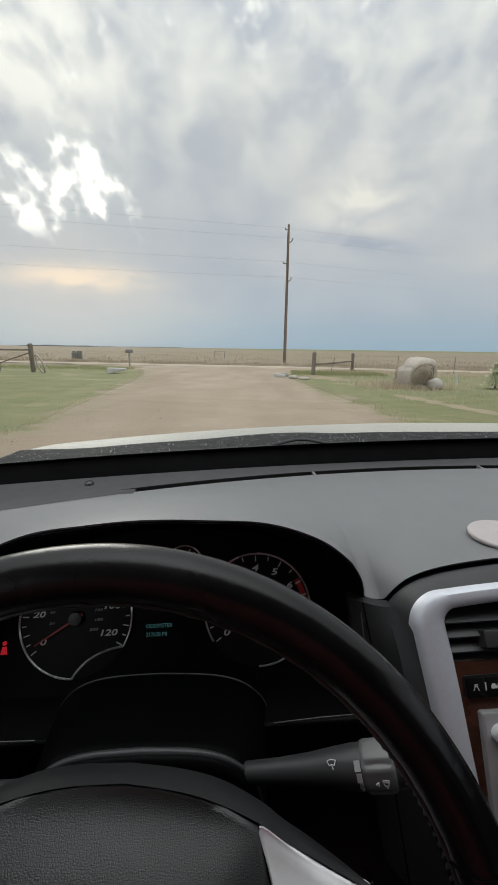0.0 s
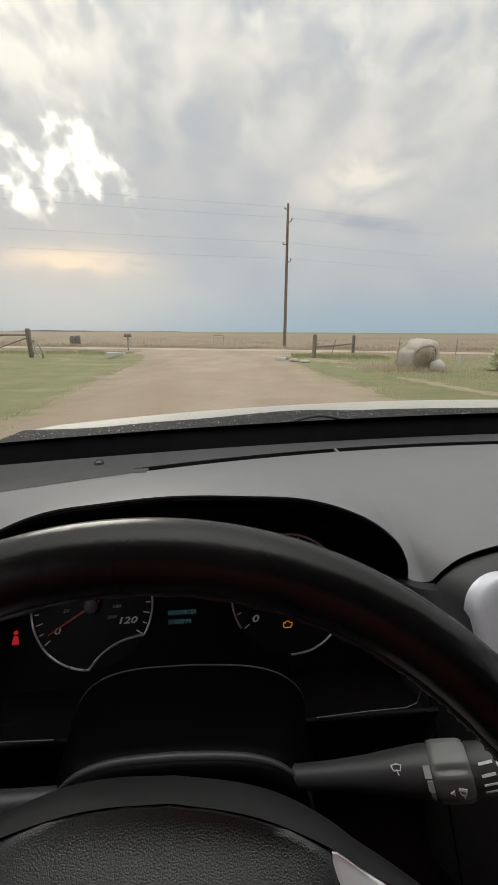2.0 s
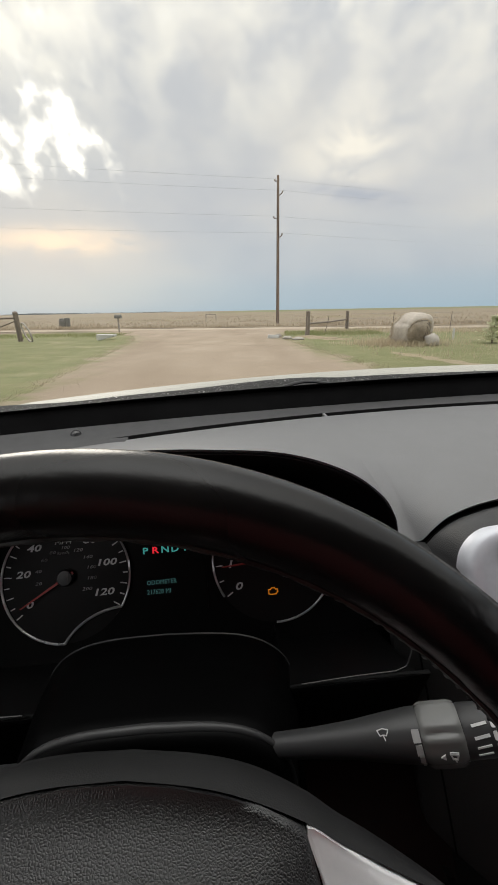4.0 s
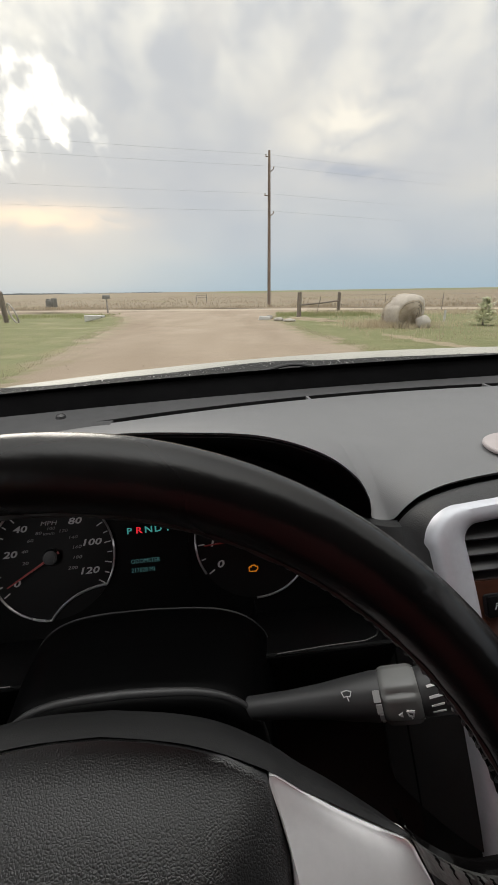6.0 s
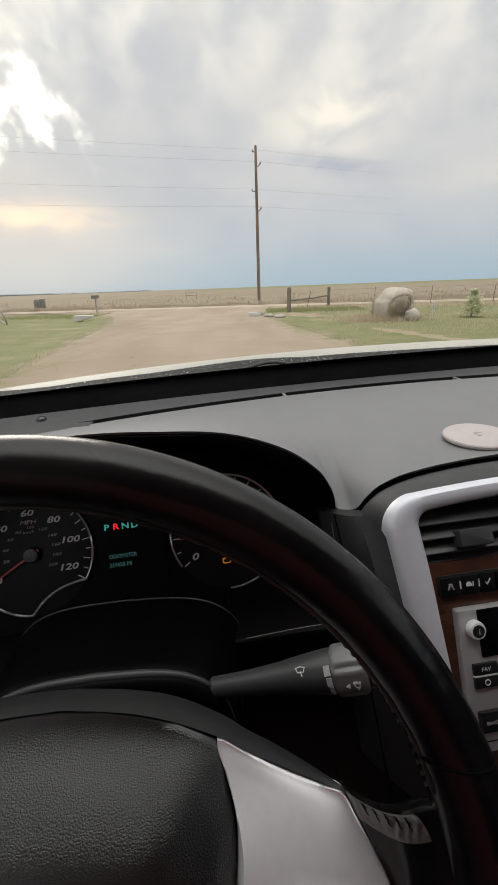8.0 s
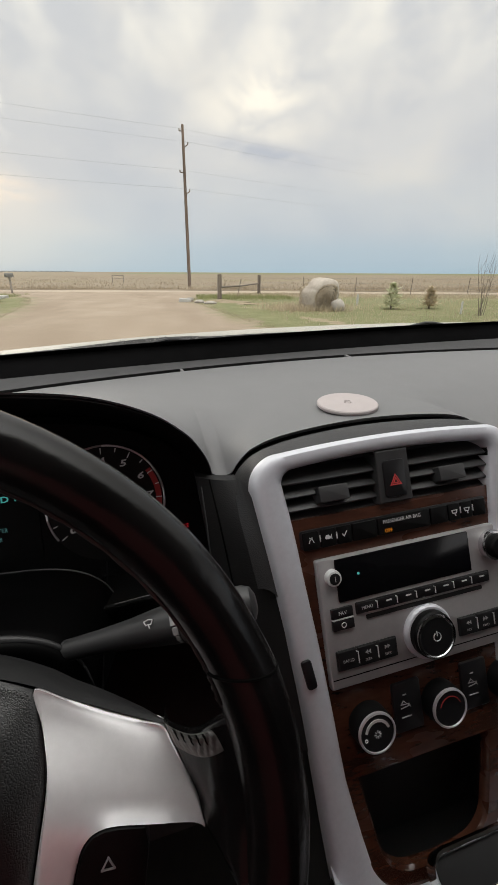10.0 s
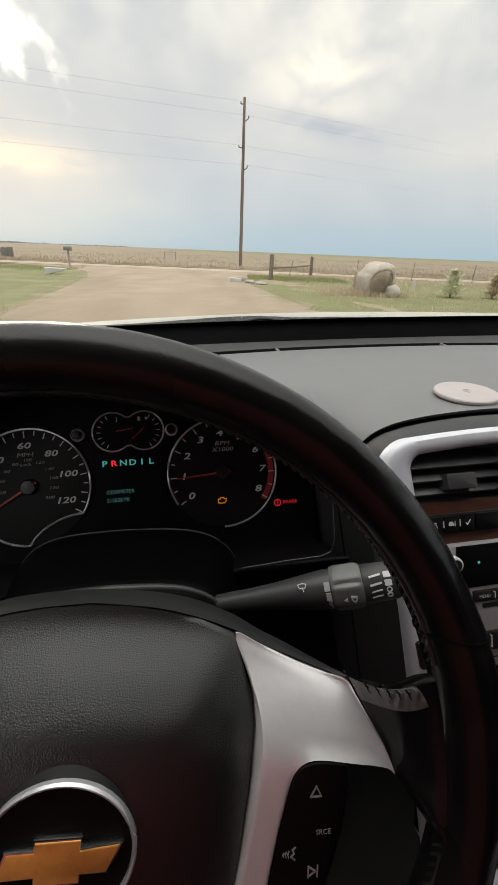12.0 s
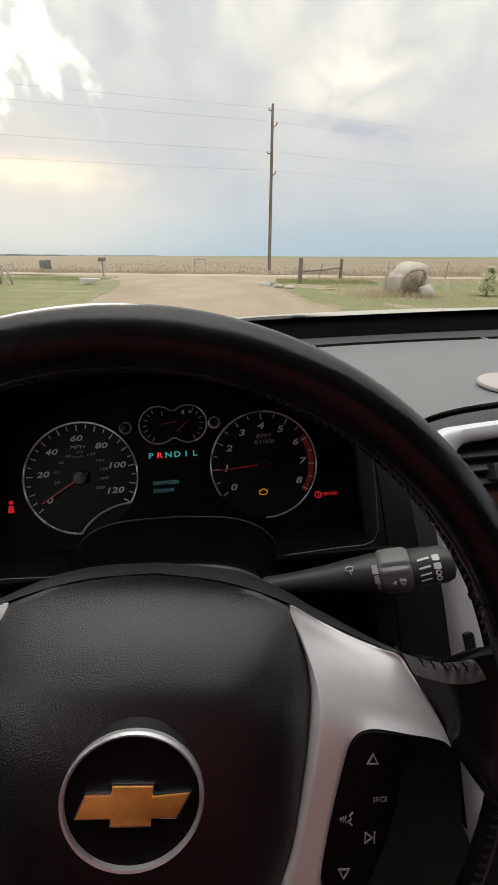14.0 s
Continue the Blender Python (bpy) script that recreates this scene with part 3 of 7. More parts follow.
for (ox, oy), (ix, iy) in zip(o_line, i_line):
    col = []
    for f, h in ((0.0, -0.014), (0.0, -0.001), (0.07, 0.0035), (0.2, 0.0062), (0.5, 0.0072), (0.8, 0.0058), (0.94, 0.0040), (1.0, 0.0010), (1.0, -0.02)):
        col.append(bm.verts.new(STACK @ Vector((ox + (ix - ox) * f, oy + (iy - oy) * f, h))))
    cols.append(col)
for a, b in zip(cols, cols[1:]):
    for k in range(len(a) - 1):
        bm.faces.new((a[k], b[k], b[k + 1], a[k + 1]))
part("stack_trim", bm, TRIM, dashboard, "silver painted arched surround", 40)
# black pad between the trim and the top pad
bm = bmesh.new()
cols = []
for ox, oy in o_line:
    if oy < -0.11:
        continue
    p = STACK @ Vector((OFF + (ox - OFF) * 0.995, oy - 0.001, -0.004))
    x = MID + OFF + (ox - OFF) * 1.03
    q = Vector((x, between(EX, EY, x) - 0.001, between(EX, EZ, x) - 0.0065))
    if oy < 0.006:
        low = p + Vector((math.copysign(0.016, ox - OFF), 0.012, 0.004))
        f = min(1.0, (0.006 - oy) / 0.02)
        q = q.lerp(low, f * f * (3 - 2 * f))
    cols.append([bm.verts.new(p + (q - p) * f + Vector((0, 0, 0.004 * math.sin(3.14 * f)))) for f in (0, 0.25, 0.5, 0.75, 1.0)])
for a, b in zip(cols, cols[1:]):
    for k in range(len(a) - 1):
        bm.faces.new((a[k], b[k], b[k + 1], a[k + 1]))
part("stack_pad", bm, JOIN, dashboard, "black grained pad round the silver trim", 50)
part("pad_joint", sweep([Vector((x, between(EX, EY, x) - 0.0005, between(EX, EZ, x) - 0.0075)) for x in np.linspace(0.2135, 0.535, 240)], 0.0013, 6), GAP, dashboard)
# joint in the trim and the small black switch on it
part("trim_switch", prism(rrect(0.0095, 0.027, 0.003), 0.0105, 0.004, STACK @ Matrix.Translation((-0.127, -0.158, -0.001)) @ pose(0, 0, 0, 0, 0, 8), 0.001), SMOOTH, dashboard, "small black button on the silver trim")

# wood veneer behind everything on the stack
veneer = thing("veneer_panel", "glossy dark red-brown wood veneer panel on the centre stack", "trim panel", STACK @ Vector((0, -0.2, 0)))
top_wood = [(-half(u), u) for u in np.linspace(-0.272, -0.0205, 10)] + [(2 * OFF + half(u), u) for u in np.linspace(-0.0205, -0.272, 10)]
part("veneer", prism(top_wood, -0.001, -0.006, STACK), WOOD, veneer)
# the veneer runs on as a rounded band round the storage bin, and the silver round that
BAND = [((-0.1028, -0.272), (-0.0872, -0.272)), ((-0.0968, -0.308), (-0.0809, -0.309)), ((-0.0900, -0.350), (-0.0747, -0.345)), ((-0.0850, -0.3660), (-0.0710, -0.3560)), ((-0.0765, -0.3800), (-0.0650, -0.3655)), ((-0.0640, -0.3900), (-0.0550, -0.3730)), ((-0.0480, -0.3955), (-0.0430, -0.3770)), ((OFF, -0.3975), (OFF, -0.3790))]
for _ in range(2):               # round it off
    BAND = [BAND[0]] + [tuple(tuple(a + (b - a) * f for a, b in zip(u, w)) for u, w in zip(m, n)) for m, n in zip(BAND, BAND[1:]) for f in (0.25, 0.75)] + [BAND[-1]]
BAND += [((2 * OFF - p[0], p[1]), (2 * OFF - q[0], q[1])) for p, q in BAND[-2::-1]]


def band(rows, heights):
    bm = bmesh.new()
    g = [[bm.verts.new(STACK @ Vector((p[0] + (q[0] - p[0]) * f, p[1] + (q[1] - p[1]) * f, h))) for f, h in heights] for p, q in rows]
    for a, b in zip(g, g[1:]):
        for k in range(len(a) - 1):
            bm.faces.new((a[k], b[k], b[k + 1], a[k + 1]))
    return bm


part("veneer_band", band(BAND, ((0, -0.008), (0, -0.001), (0.85, -0.001), (1.0, -0.004), (1.0, -0.012))), WOOD, veneer, "", 40)
apron = [(p, (OFF + (p[0] - OFF) * 1.42, p[1] - 0.030 * (1 - abs(p[0] - OFF) / 0.11))) for p, q in BAND if p[1] < -0.345]
part("stack_apron", band(apron, ((0, -0.006), (0, 0.0015), (0.2, 0.006), (0.6, 0.009), (1.0, 0.006), (1.05, -0.03))), TRIM, dashboard, "silver painted lower surround", 50)

# ---- vents and the hazard switch ----


def vent(side):
    v = thing("air_vent", "black dashboard air vent with slanted slats", "air vent", STACK @ Vector((side * 0.075, 0, -0.02)), "centre air vents")
    cx = OFF + side * 0.0655
    part("vent_duct", box((cx, 0.001, -0.036), (0.102, 0.060, 0.004), 0, STACK), DEEP, v)
    for k in range(4):
        M = STACK @ Matrix.Translation((cx, 0.0195 - 0.0128 * k, -0.010)) @ pose(0, 0, 0, 38, 0, 0)
        part("slat", box((0, 0, 0), (0.098, 0.0026, 0.021), 0.0008, M), STALK, v)
    part("slide_tab", prism(rrect(0.030, 0.015, 0.0015), 0.0065, -0.012, STACK @ Matrix.Translation((cx - 0.001, -0.001, 0)) @ pose(0, 0, 0, -12, 0, 0), 0.001), STALK, v, "square slide tab")
    part("vent_side", box((cx + side * 0.0505, 0.001, -0.016), (0.003, 0.058, 0.034), 0, STACK), BLACK, v)
    part("vent_top", box((cx, 0.0305, -0.016), (0.104, 0.003, 0.034), 0, STACK), BLACK, v)
    return v


vent(-1), vent(1)
hazard = thing("hazard_switch", "black hazard warning switch with a red triangle", "switch", STACK @ Vector((0, 0.005, 0)))
HZ = STACK @ Matrix.Translation((-0.0130, 0, 0))
part("switch_panel", prism([(-0.0175, 0.032), (-0.0185, -0.0195), (0.0185, -0.0195), (0.0175, 0.032)], 0.004, -0.02, HZ, 0.002), STALK, hazard)
part("button", prism(rrect(0.024, 0.036, 0.003, cy=0.004), 0.0055, 0.003, HZ, 0.001), SMOOTH, hazard)
tri_o = [(0.0075 * math.cos(a) - 0.0, 0.001 + 0.0075 * math.sin(a)) for a in (math.pi / 2, math.pi * 7 / 6, math.pi * 11 / 6)]
tri_i = [(x * 0.72, 0.001 + (y - 0.001) * 0.72) for x, y in tri_o]
bm = ring_plate(tri_o, tri_i, 0.0061, 0.005, HZ)
ring_plate([(x * 0.55, 0.001 + (y - 0.001) * 0.55) for x, y in tri_o], [(x * 0.3, 0.001 + (y - 0.001) * 0.3) for x, y in tri_o], 0.0061, 0.005, HZ, bm=bm)
part("triangle_mark", bm, material("red_mark", (0.45, 0.05, 0.05), 0.5, emit=(1, 0.1, 0.1), emit_strength=0.02), hazard, "red triangle outline")

# ---- row of small switches ----
row = thing("switch_row", "row of small black dashboard switches with white symbols", "switch panel", STACK @ Vector((0, -0.04, 0)))
part("switch_bed", prism(rrect(0.208, 0.018, 0.003, cx=OFF, cy=-0.040), 0.0008, -0.003, STACK, 0.0008), SMOOTH, row)
spans = [(-0.115, -0.098), (-0.097, -0.081), (-0.080, -0.065), (-0.064, -0.038), (-0.037, 0.022), (0.023, 0.043), (0.044, 0.058), (0.059, 0.073), (0.074, 0.090)]
for a, b in spans:
    part("switch", prism(rrect(b - a - 0.001, 0.0165, 0.0012, cx=(a + b) / 2, cy=-0.041), 0.0028, 0.0, STACK, 0.0006), BLACK, row)
for x in (-0.0975, -0.0805, 0.0585, 0.0735):
    part("divider_mark", prism(rrect(0.0009, 0.0065, 0.0003, cx=x, cy=-0.0400), 0.0033, 0.0024, STACK), PRINT, row)
SYM = STACK @ Matrix.Translation((0, -0.041, 0.003))


def stroke(pts, w, bm, M):
    for a, b in zip(pts, pts[1:]):
        a, b = Vector(a), Vector(b)
        d = (b - a).normalized() * 0.5 * w
        n = Vector((-d[1], d[0]))
        prism([tuple(a - d - n), tuple(b + d - n), tuple(b + d + n), tuple(a - d + n)], 0.0004, -0.0002, M, bm=bm)
    return bm


def small(x, k=0.68):
    """The symbols' own axes, drawn smaller about x."""
    return SYM @ Matrix.Translation((x, 0.0008, 0)) @ Matrix.Diagonal((k, k, 1, 1)) @ Matrix.Translation((-x, 0, 0))


bm = stroke([(-0.110, -0.0035), (-0.108, 0.001), (-0.105, 0.001), (-0.103, -0.0035)], 0.0009, bmesh.new(), small(-0.1065))
stroke([(-0.1085, 0.003), (-0.1045, 0.003)], 0.0009, bm, small(-0.1065))
part("lane_mark", bm, PRINT, row)
bm = prism(rrect(0.008, 0.004, 0.0012, cx=-0.090, cy=-0.0005), 0.0004, -0.0002, small(-0.089))
prism(rrect(0.0045, 0.002, 0.0006, cx=-0.0905, cy=0.0022), 0.0004, -0.0002, small(-0.089), bm=bm)
stroke([(-0.0845, 0.003), (-0.0845, -0.003)], 0.0009, bm, small(-0.089))
part("car_mark", bm, PRINT, row)
part("tick_mark", stroke([(-0.0755, 0.0), (-0.0735, -0.003), (-0.069, 0.0035)], 0.0011, bmesh.new(), small(-0.0725)), PRINT, row)
for x in (0.051, 0.066):
    bm = stroke([(x - 0.003, 0.002), (x + 0.003, 0.002), (x + 0.002, -0.001), (x - 0.002, -0.001), (x - 0.003, 0.002)], 0.0008, bmesh.new(), SYM)
    part("wiper_mark", stroke([(x, -0.001), (x + 0.001, -0.0035)], 0.0008, bm, SYM), PRINT, row)
part("lettering", letters("PASSENGER AIR BAG", 0.0050, SYM, -0.010, 0.0042, 0.0003, width=0.92), PRINT, row, "white words PASSENGER AIR BAG")
part("off_lamp", letters("OFF", 0.0050, SYM, -0.026, -0.0045, 0.0003), AMBER, row, "lit amber word OFF")

# ---- radio ----
radio = thing("car_radio", "grey metallic car radio with a dark display and a large knob", "car radio", STACK @ Vector((0, -0.12, 0)))
part("faceplate", prism(rrect(0.200, 0.121, 0.002, cx=-0.0060, cy=-0.1205), 0.006, -0.004, STACK, 0.002), RADIO, radio)
part("display", prism(rrect(0.148, 0.040, 0.001, cx=-0.0145, cy=-0.0815), 0.0072, 0.004, STACK, 0.0006), SCREEN, radio, "unlit glossy black display")
part("info_knob", lathe([(0.0075, 0.005), (0.0075, 0.010), (0.0069, 0.0125), (0.0056, 0.0128)], 28, STACK @ Matrix.Translation((-0.0925, -0.0765, 0))), PRINT, radio, "round information button with a pale rim")
part("info_cap", lathe([(0.0054, 0.012), (0.0052, 0.0132), (0, 0.0136)], 24, STACK @ Matrix.Translation((-0.0925, -0.0765, 0))), SMOOTH, radio)
part("info_letter", letters("i", 0.0074, STACK, -0.0925, -0.0765, 0.0141), PRINT, radio)
part("tune_knob", lathe([(0.0155, 0.004), (0.0155, 0.010), (0.0145, 0.013), (0.012, 0.0135)], 32, STACK @ Matrix.Translation((0.087, -0.080, 0))), CHROME, radio, "round tuning knob with a silver rim")
part("tune_cap", lathe([(0.0125, 0.013), (0.0122, 0.018), (0.010, 0.020), (0, 0.0202)], 28, STACK @ Matrix.Translation((0.087, -0.080, 0))), BLACK, radio)
part("status_lamp", prism(disc(0.0013, 10, -0.066, -0.078), 0.0076, 0.006, STACK), CYAN, radio, "tiny green lamp in the display")
for i, word in enumerate(["MENU", "1", "2", "3", "4", "5", "6"]):
    x = -0.062 + 0.0215 * i
    w = 0.020
    part("preset_key", prism(rrect(w, 0.0095, 0.001, cx=x, cy=-0.1105), 0.0085, 0.004, STACK, 0.0008), SMOOTH, radio)
    if word == "MENU":
        part("lettering", letters("MENU", 0.0042, STACK, x, -0.1105, 0.0088), PRINT, radio)
    else:
        part("key_mark", prism(rrect(0.006, 0.0013, 0.0003, cx=x + 0.002, cy=-0.109), 0.009, 0.008, STACK), PRINT, radio)
for i in range(6):
    x = -0.0512 + 0.0215 * i
    part("key_bracket", stroke([(x - 0.0014, -0.1068), (x, -0.1074), (x, -0.1132)], 0.0008, bmesh.new(), STACK @ Matrix.Translation((0, 0, 0.0087))), PRINT, radio)
for x in (-0.0772, -0.0567, 0.0567, 0.0772):
    part("key_bracket", stroke([(x - 0.0014, -0.1480), (x, -0.1488), (x, -0.1592)], 0.0009, bmesh.new(), STACK @ Matrix.Translation((0, 0, 0.0091))), PRINT, radio)
part("key_line", prism(rrect(0.022, 0.0009, 0.0003, cx=-0.0875, cy=-0.1160), 0.0086, 0.004, STACK), PRINT, radio)
part("faceplate_groove", prism(rrect(0.196, 0.0008, 0.0003, cx=-0.0060, cy=-0.1715), 0.0064, 0.004, STACK), GAP, radio)
for x0, y0, word in ((-0.0875, -0.1105, "FAV"), (-0.0875, -0.1215, "")):
    part("side_key", prism(rrect(0.022, 0.0095, 0.001, cx=x0, cy=y0), 0.0085, 0.004, STACK, 0.0008), SMOOTH, radio)
    if word:
        part("lettering", letters(word, 0.0048, STACK, x0, y0, 0.0088), PRINT, radio)
    else:
        part("clock_mark", ring_plate(disc(0.0026, 14, x0, y0), disc(0.0019, 14, x0, y0), 0.009, 0.008, STACK), PRINT, radio)
part("key_bed", prism(rrect(0.152, 0.0110, 0.001, cx=0.003, cy=-0.1105), 0.0075, 0.004, STACK, 0.0006), SMOOTH, radio)
part("disc_slot", prism(rrect(0.132, 0.004, 0.001, cx=0.003, cy=-0.1205), 0.0068, 0.005, STACK), DEEP, radio, "narrow black disc slot")
for s in (-1, 1):
    for i in range(3):
        x = s * (0.0875 - 0.0205 * i)
        part("band_key", prism(rrect(0.0195, 0.0175, 0.001, cx=x, cy=-0.1545), 0.0088, 0.004, STACK, 0.0008), SMOOTH, radio)
        word = (("BAND", "SEEK", "SEEK") if s < 0 else ("", "FWD", "REV"))[i]
        if word == "BAND":
            part("lettering", letters(word, 0.0042, STACK, x, -0.155, 0.0091), FAINT, radio)
        elif word:
            part("lettering", letters(word, 0.0035, STACK, x, -0.1585, 0.0091), FAINT, radio)
            d = 1 if (s < 0) == (i == 2) else -1
            bm = bmesh.new()
            for k in (0, 1):
                xx = x + d * (-0.0015 + 0.003 * k)
                prism([(xx - d * 0.0013, -0.1495), (xx + d * 0.0015, -0.1515), (xx - d * 0.0015, -0.1535)][::d], 0.0092, 0.0085, STACK, bm=bm)
            part("arrow_mark", bm, FAINT, radio)
for s in (-1, 1):
    part("key_bed", prism(rrect(0.063, 0.0185, 0.001, cx=s * 0.067, cy=-0.1545), 0.0078, 0.004, STACK, 0.0006), SMOOTH, radio)
part("knob_collar", lathe([(0.0265, 0.004), (0.0265, 0.009), (0.0245, 0.011), (0.022, 0.011)], 44, STACK @ Matrix.Translation((0, -0.149, 0))), TRIM, radio)
part("volume_knob", lathe([(0.0225, 0.008), (0.0222, 0.017), (0.0205, 0.0195), (0.0185, 0.0198)], 48, STACK @ Matrix.Translation((0, -0.149, 0))), BLACK, radio, "large ribbed black volume knob")
part("knob_rim", lathe([(0.0208, 0.0192), (0.0208, 0.0208), (0.0192, 0.0212), (0.0186, 0.0202)], 48, STACK @ Matrix.Translation((0, -0.149, 0))), CHROME, radio)
part("knob_cap", lathe([(0.0187, 0.0192), (0.0175, 0.0202), (0, 0.0206)], 44, STACK @ Matrix.Translation((0, -0.149, 0))), SMOOTH, radio)
bm = bmesh.new()
stroke([(0.004 * math.sin(a), -0.149 + 0.004 * math.cos(a)) for a in np.linspace(0.6, 5.68, 12)], 0.0007, bm, STACK @ Matrix.Translation((0, 0, 0.0210)))
stroke([(0, -0.144), (0, -0.148)], 0.0007, bm, STACK @ Matrix.Translation((0, 0, 0.0210)))
part("power_mark", bm, PRINT, radio)

# ---- heater controls ----
heater = thing("climate_control", "climate control panel with three chrome-ringed black knobs", "climate control", STACK @ Vector((0, -0.22, 0)))
for i, x in enumerate((-0.072, 0.0075, 0.087)):
    M = STACK @ Matrix.Translation((x, -0.2225, 0)) @ Matrix.Diagonal((0.85, 0.85, 1, 1))
    k = part("heater_knob", lathe([(0.0235, -0.002), (0.0232, 0.010), (0.022, 0.0155), (0.0205, 0.0165)], 44, M), BLACK, heater)
    part("knob_ring", lathe([(0.0222, 0.0150), (0.0222, 0.0172), (0.0203, 0.0178), (0.0198, 0.0165)], 44, M), BEZEL, k, "chrome ring")
    part("knob_face", lathe([(0.0199, 0.0155), (0.0195, 0.0168), (0, 0.0170)], 40, M), SMOOTH, k)
    bm = bmesh.new()
    F = M @ Matrix.Translation((0, 0, 0.0174))
    stroke([(0.0138 * math.cos(a), 0.0138 * math.sin(a)) for a in np.linspace(0.35, 2.8, 14)], 0.0028 if i == 0 else 0.0008, bm, F)
    if i == 0:
        for a in range(0, 360, 45):
            c, s = math.cos(radians(a)), math.sin(radians(a))
            stroke([(0.0022 * c, 0.0022 * s - 0.001), (0.0040 * c, 0.0040 * s - 0.001)], 0.0008, bm, F)
        ring_plate(disc(0.0019, 12, -0.0145, -0.004), disc(0.0013, 12, -0.0145, -0.004), 0.0004, -0.0002, F, bm=bm)
    part("dial_mark", bm, PRINT if i != 1 else DIMRED, k)
for x in (-0.0315, 0.0475):
    k = part("heater_key", prism(rrect(0.031, 0.048, 0.002, cx=x + 0.003, cy=-0.2185), 0.002, -0.003, STACK, 0.0008), SMOOTH, heater)
    F = STACK @ Matrix.Translation((x, -0.2155, 0.0024))
    bm = stroke([(-0.005, 0.0), (-0.002, 0.0035), (0.005, -0.0035), (0.004, -0.0005), (-0.005, 0.0)], 0.0007, bmesh.new(), F)
    stroke([(-0.005, -0.0035), (0.004, -0.0025)], 0.0007, bm, F)
    stroke([(-0.005, -0.0125), (0.005, -0.0125)], 0.0009, bm, F)
    part("air_mark", bm, FAINT, k)
    part("key_lamp", prism(rrect(0.0040, 0.0010, 0.0003, cx=x, cy=-0.2065), 0.0026, 0.001, STACK), FAINT, k)

# ---- bin and console with the gear lever ----
console = thing("centre_console", "centre console with a dark storage bin and silver sides", "console", (MID, 0.0, -0.5))
part("bin_back", box((OFF, -0.325, -0.055), (0.19, 0.13, 0.004), 0, STACK), DEEP, console)
part("bin_roof", box((OFF, -0.268, -0.032), (0.19, 0.006, 0.055), 0, STACK), DEEP, console)
part("bin_floor", box((OFF, -0.390, -0.032), (0.19, 0.006, 0.055), 0, STACK), DEEP, console)
for s in (-1, 1):
    part("bin_wall", box((OFF + s * 0.090, -0.328, -0.032), (0.004, 0.12, 0.055), 0, STACK), DEEP, console)


def flank(u, v, s=1):
    a = [Vector((MID - s * 0.128, 0.080, -0.316)), Vector((MID - s * 0.100, 0.068, -0.352)), Vector((MID - s * 0.045, 0.055, -0.374))]
    e = Vector((0, -0.42, -0.05))
    p = a[0] * (1 - v) * (1 - v) + a[1] * 2 * v * (1 - v) + a[2] * v * v
    return p + e * u + Vector((-s * 0.02 * u, 0, -0.06 * u * (1 - u)))


for s in (1, -1):
    part("console_side", solid(lambda u, v: flank(u, v, s), 14, 8, (0, 0, -0.006)), TRIM, console, "silver side trim")
    part("console_wall", solid(lambda u, v: flank(u, 0, s) + Vector((s * 0.002 * (1 - v), 0, -0.008 - 0.33 * v)), 10, 3, (s * 0.001, 0, 0)), BLACK, console)
part("console_top", box((MID, -0.15, -0.388), (0.15, 0.44, 0.02), 0.004), BLACK, console)
lever = thing("gear_lever", "automatic gear selector with a chrome-edged gate plate", "gear lever", (MID, 0.0, -0.36))
GATE = axes((MID + 0.014, -0.016, -0.350), (1, 0, 0), (0, 0.96, 0.28))
part("gate_rim", ring_plate(rrect(0.104, 0.17, 0.018), rrect(0.098, 0.156, 0.012), 0.012, -0.01, GATE, 0.003), CHROME, lever, "bright chrome rim")
part("gate_plate", prism(rrect(0.101, 0.159, 0.013), 0.007, -0.006, GATE), SMOOTH, lever)
part("gate_slot", ring_plate(rrect(0.034, 0.10, 0.006, cx=0.01), rrect(0.026, 0.092, 0.004, cx=0.01), 0.0095, 0.006, GATE, 0.001), CHROME, lever)
part("lever_stem", lathe([(0.007, 0.0), (0.007, 0.06)], 16, GATE @ Matrix.Translation((0.01, 0.012, 0))), CHROME, lever)
part("lever_knob", lathe([(0.012, 0.055), (0.019, 0.062), (0.021, 0.08), (0.019, 0.098), (0.012, 0.106), (0, 0.108)], 28, GATE @ Matrix.Translation((0.01, 0.012, 0))), LEATHER, lever, "black leather knob")

# ---- pale disc on the dashboard ----
DISC = Matrix.Translation((0.3825, 0.316, 0.0465)) @ Matrix.Diagonal((0.93, 0.93, 0.93, 1)) @ pose(0, 0, 0, 2.0, 0, 0)
puck = thing("magnetic_disc", "pale pinkish-grey round disc lying on the dashboard", "disc mount", (0.3825, 0.316, 0.046))
part("disc", lathe([(0.0365, 0.0), (0.0375, 0.0012), (0.0375, 0.0036), (0.0362, 0.0048), (0.020, 0.0052), (0, 0.0053)], 56, DISC), PUCK, puck)
bm = ring_plate(disc(0.0055, 18), disc(0.0047, 18), 0.0057, 0.005, DISC)
part("centre_mark", stroke([(-0.003, 0.001), (0.0, -0.0015), (0.003, 0.001)], 0.0008, bm, DISC @ Matrix.Translation((0, 0, 0.0054))), material("grey_mark", (0.42, 0.38, 0.375), 0.6), puck, "faint embossed mark")

# ---- instrument cluster ----
CL = axes((0, 0.345, 0.0), (1, 0, 0), (0, 0.4472, 0.8944))       # leaning plane; heights are z / 0.8944
cluster = thing("instrument_cluster", "instrument cluster with two round gauges, lit display and warning lamps", "instrument cluster", (0, 0.34, -0.05))
arch_pts = [(0.208 * math.cos(a), -0.066 + 0.122 * math.sin(a) ** 0.7) for a in np.linspace(0, math.pi, 31)]
part("cluster_face", prism(arch_pts + [(-0.208, -0.16), (0.208, -0.16)], -0.001, -0.006, CL), FACE, cluster)


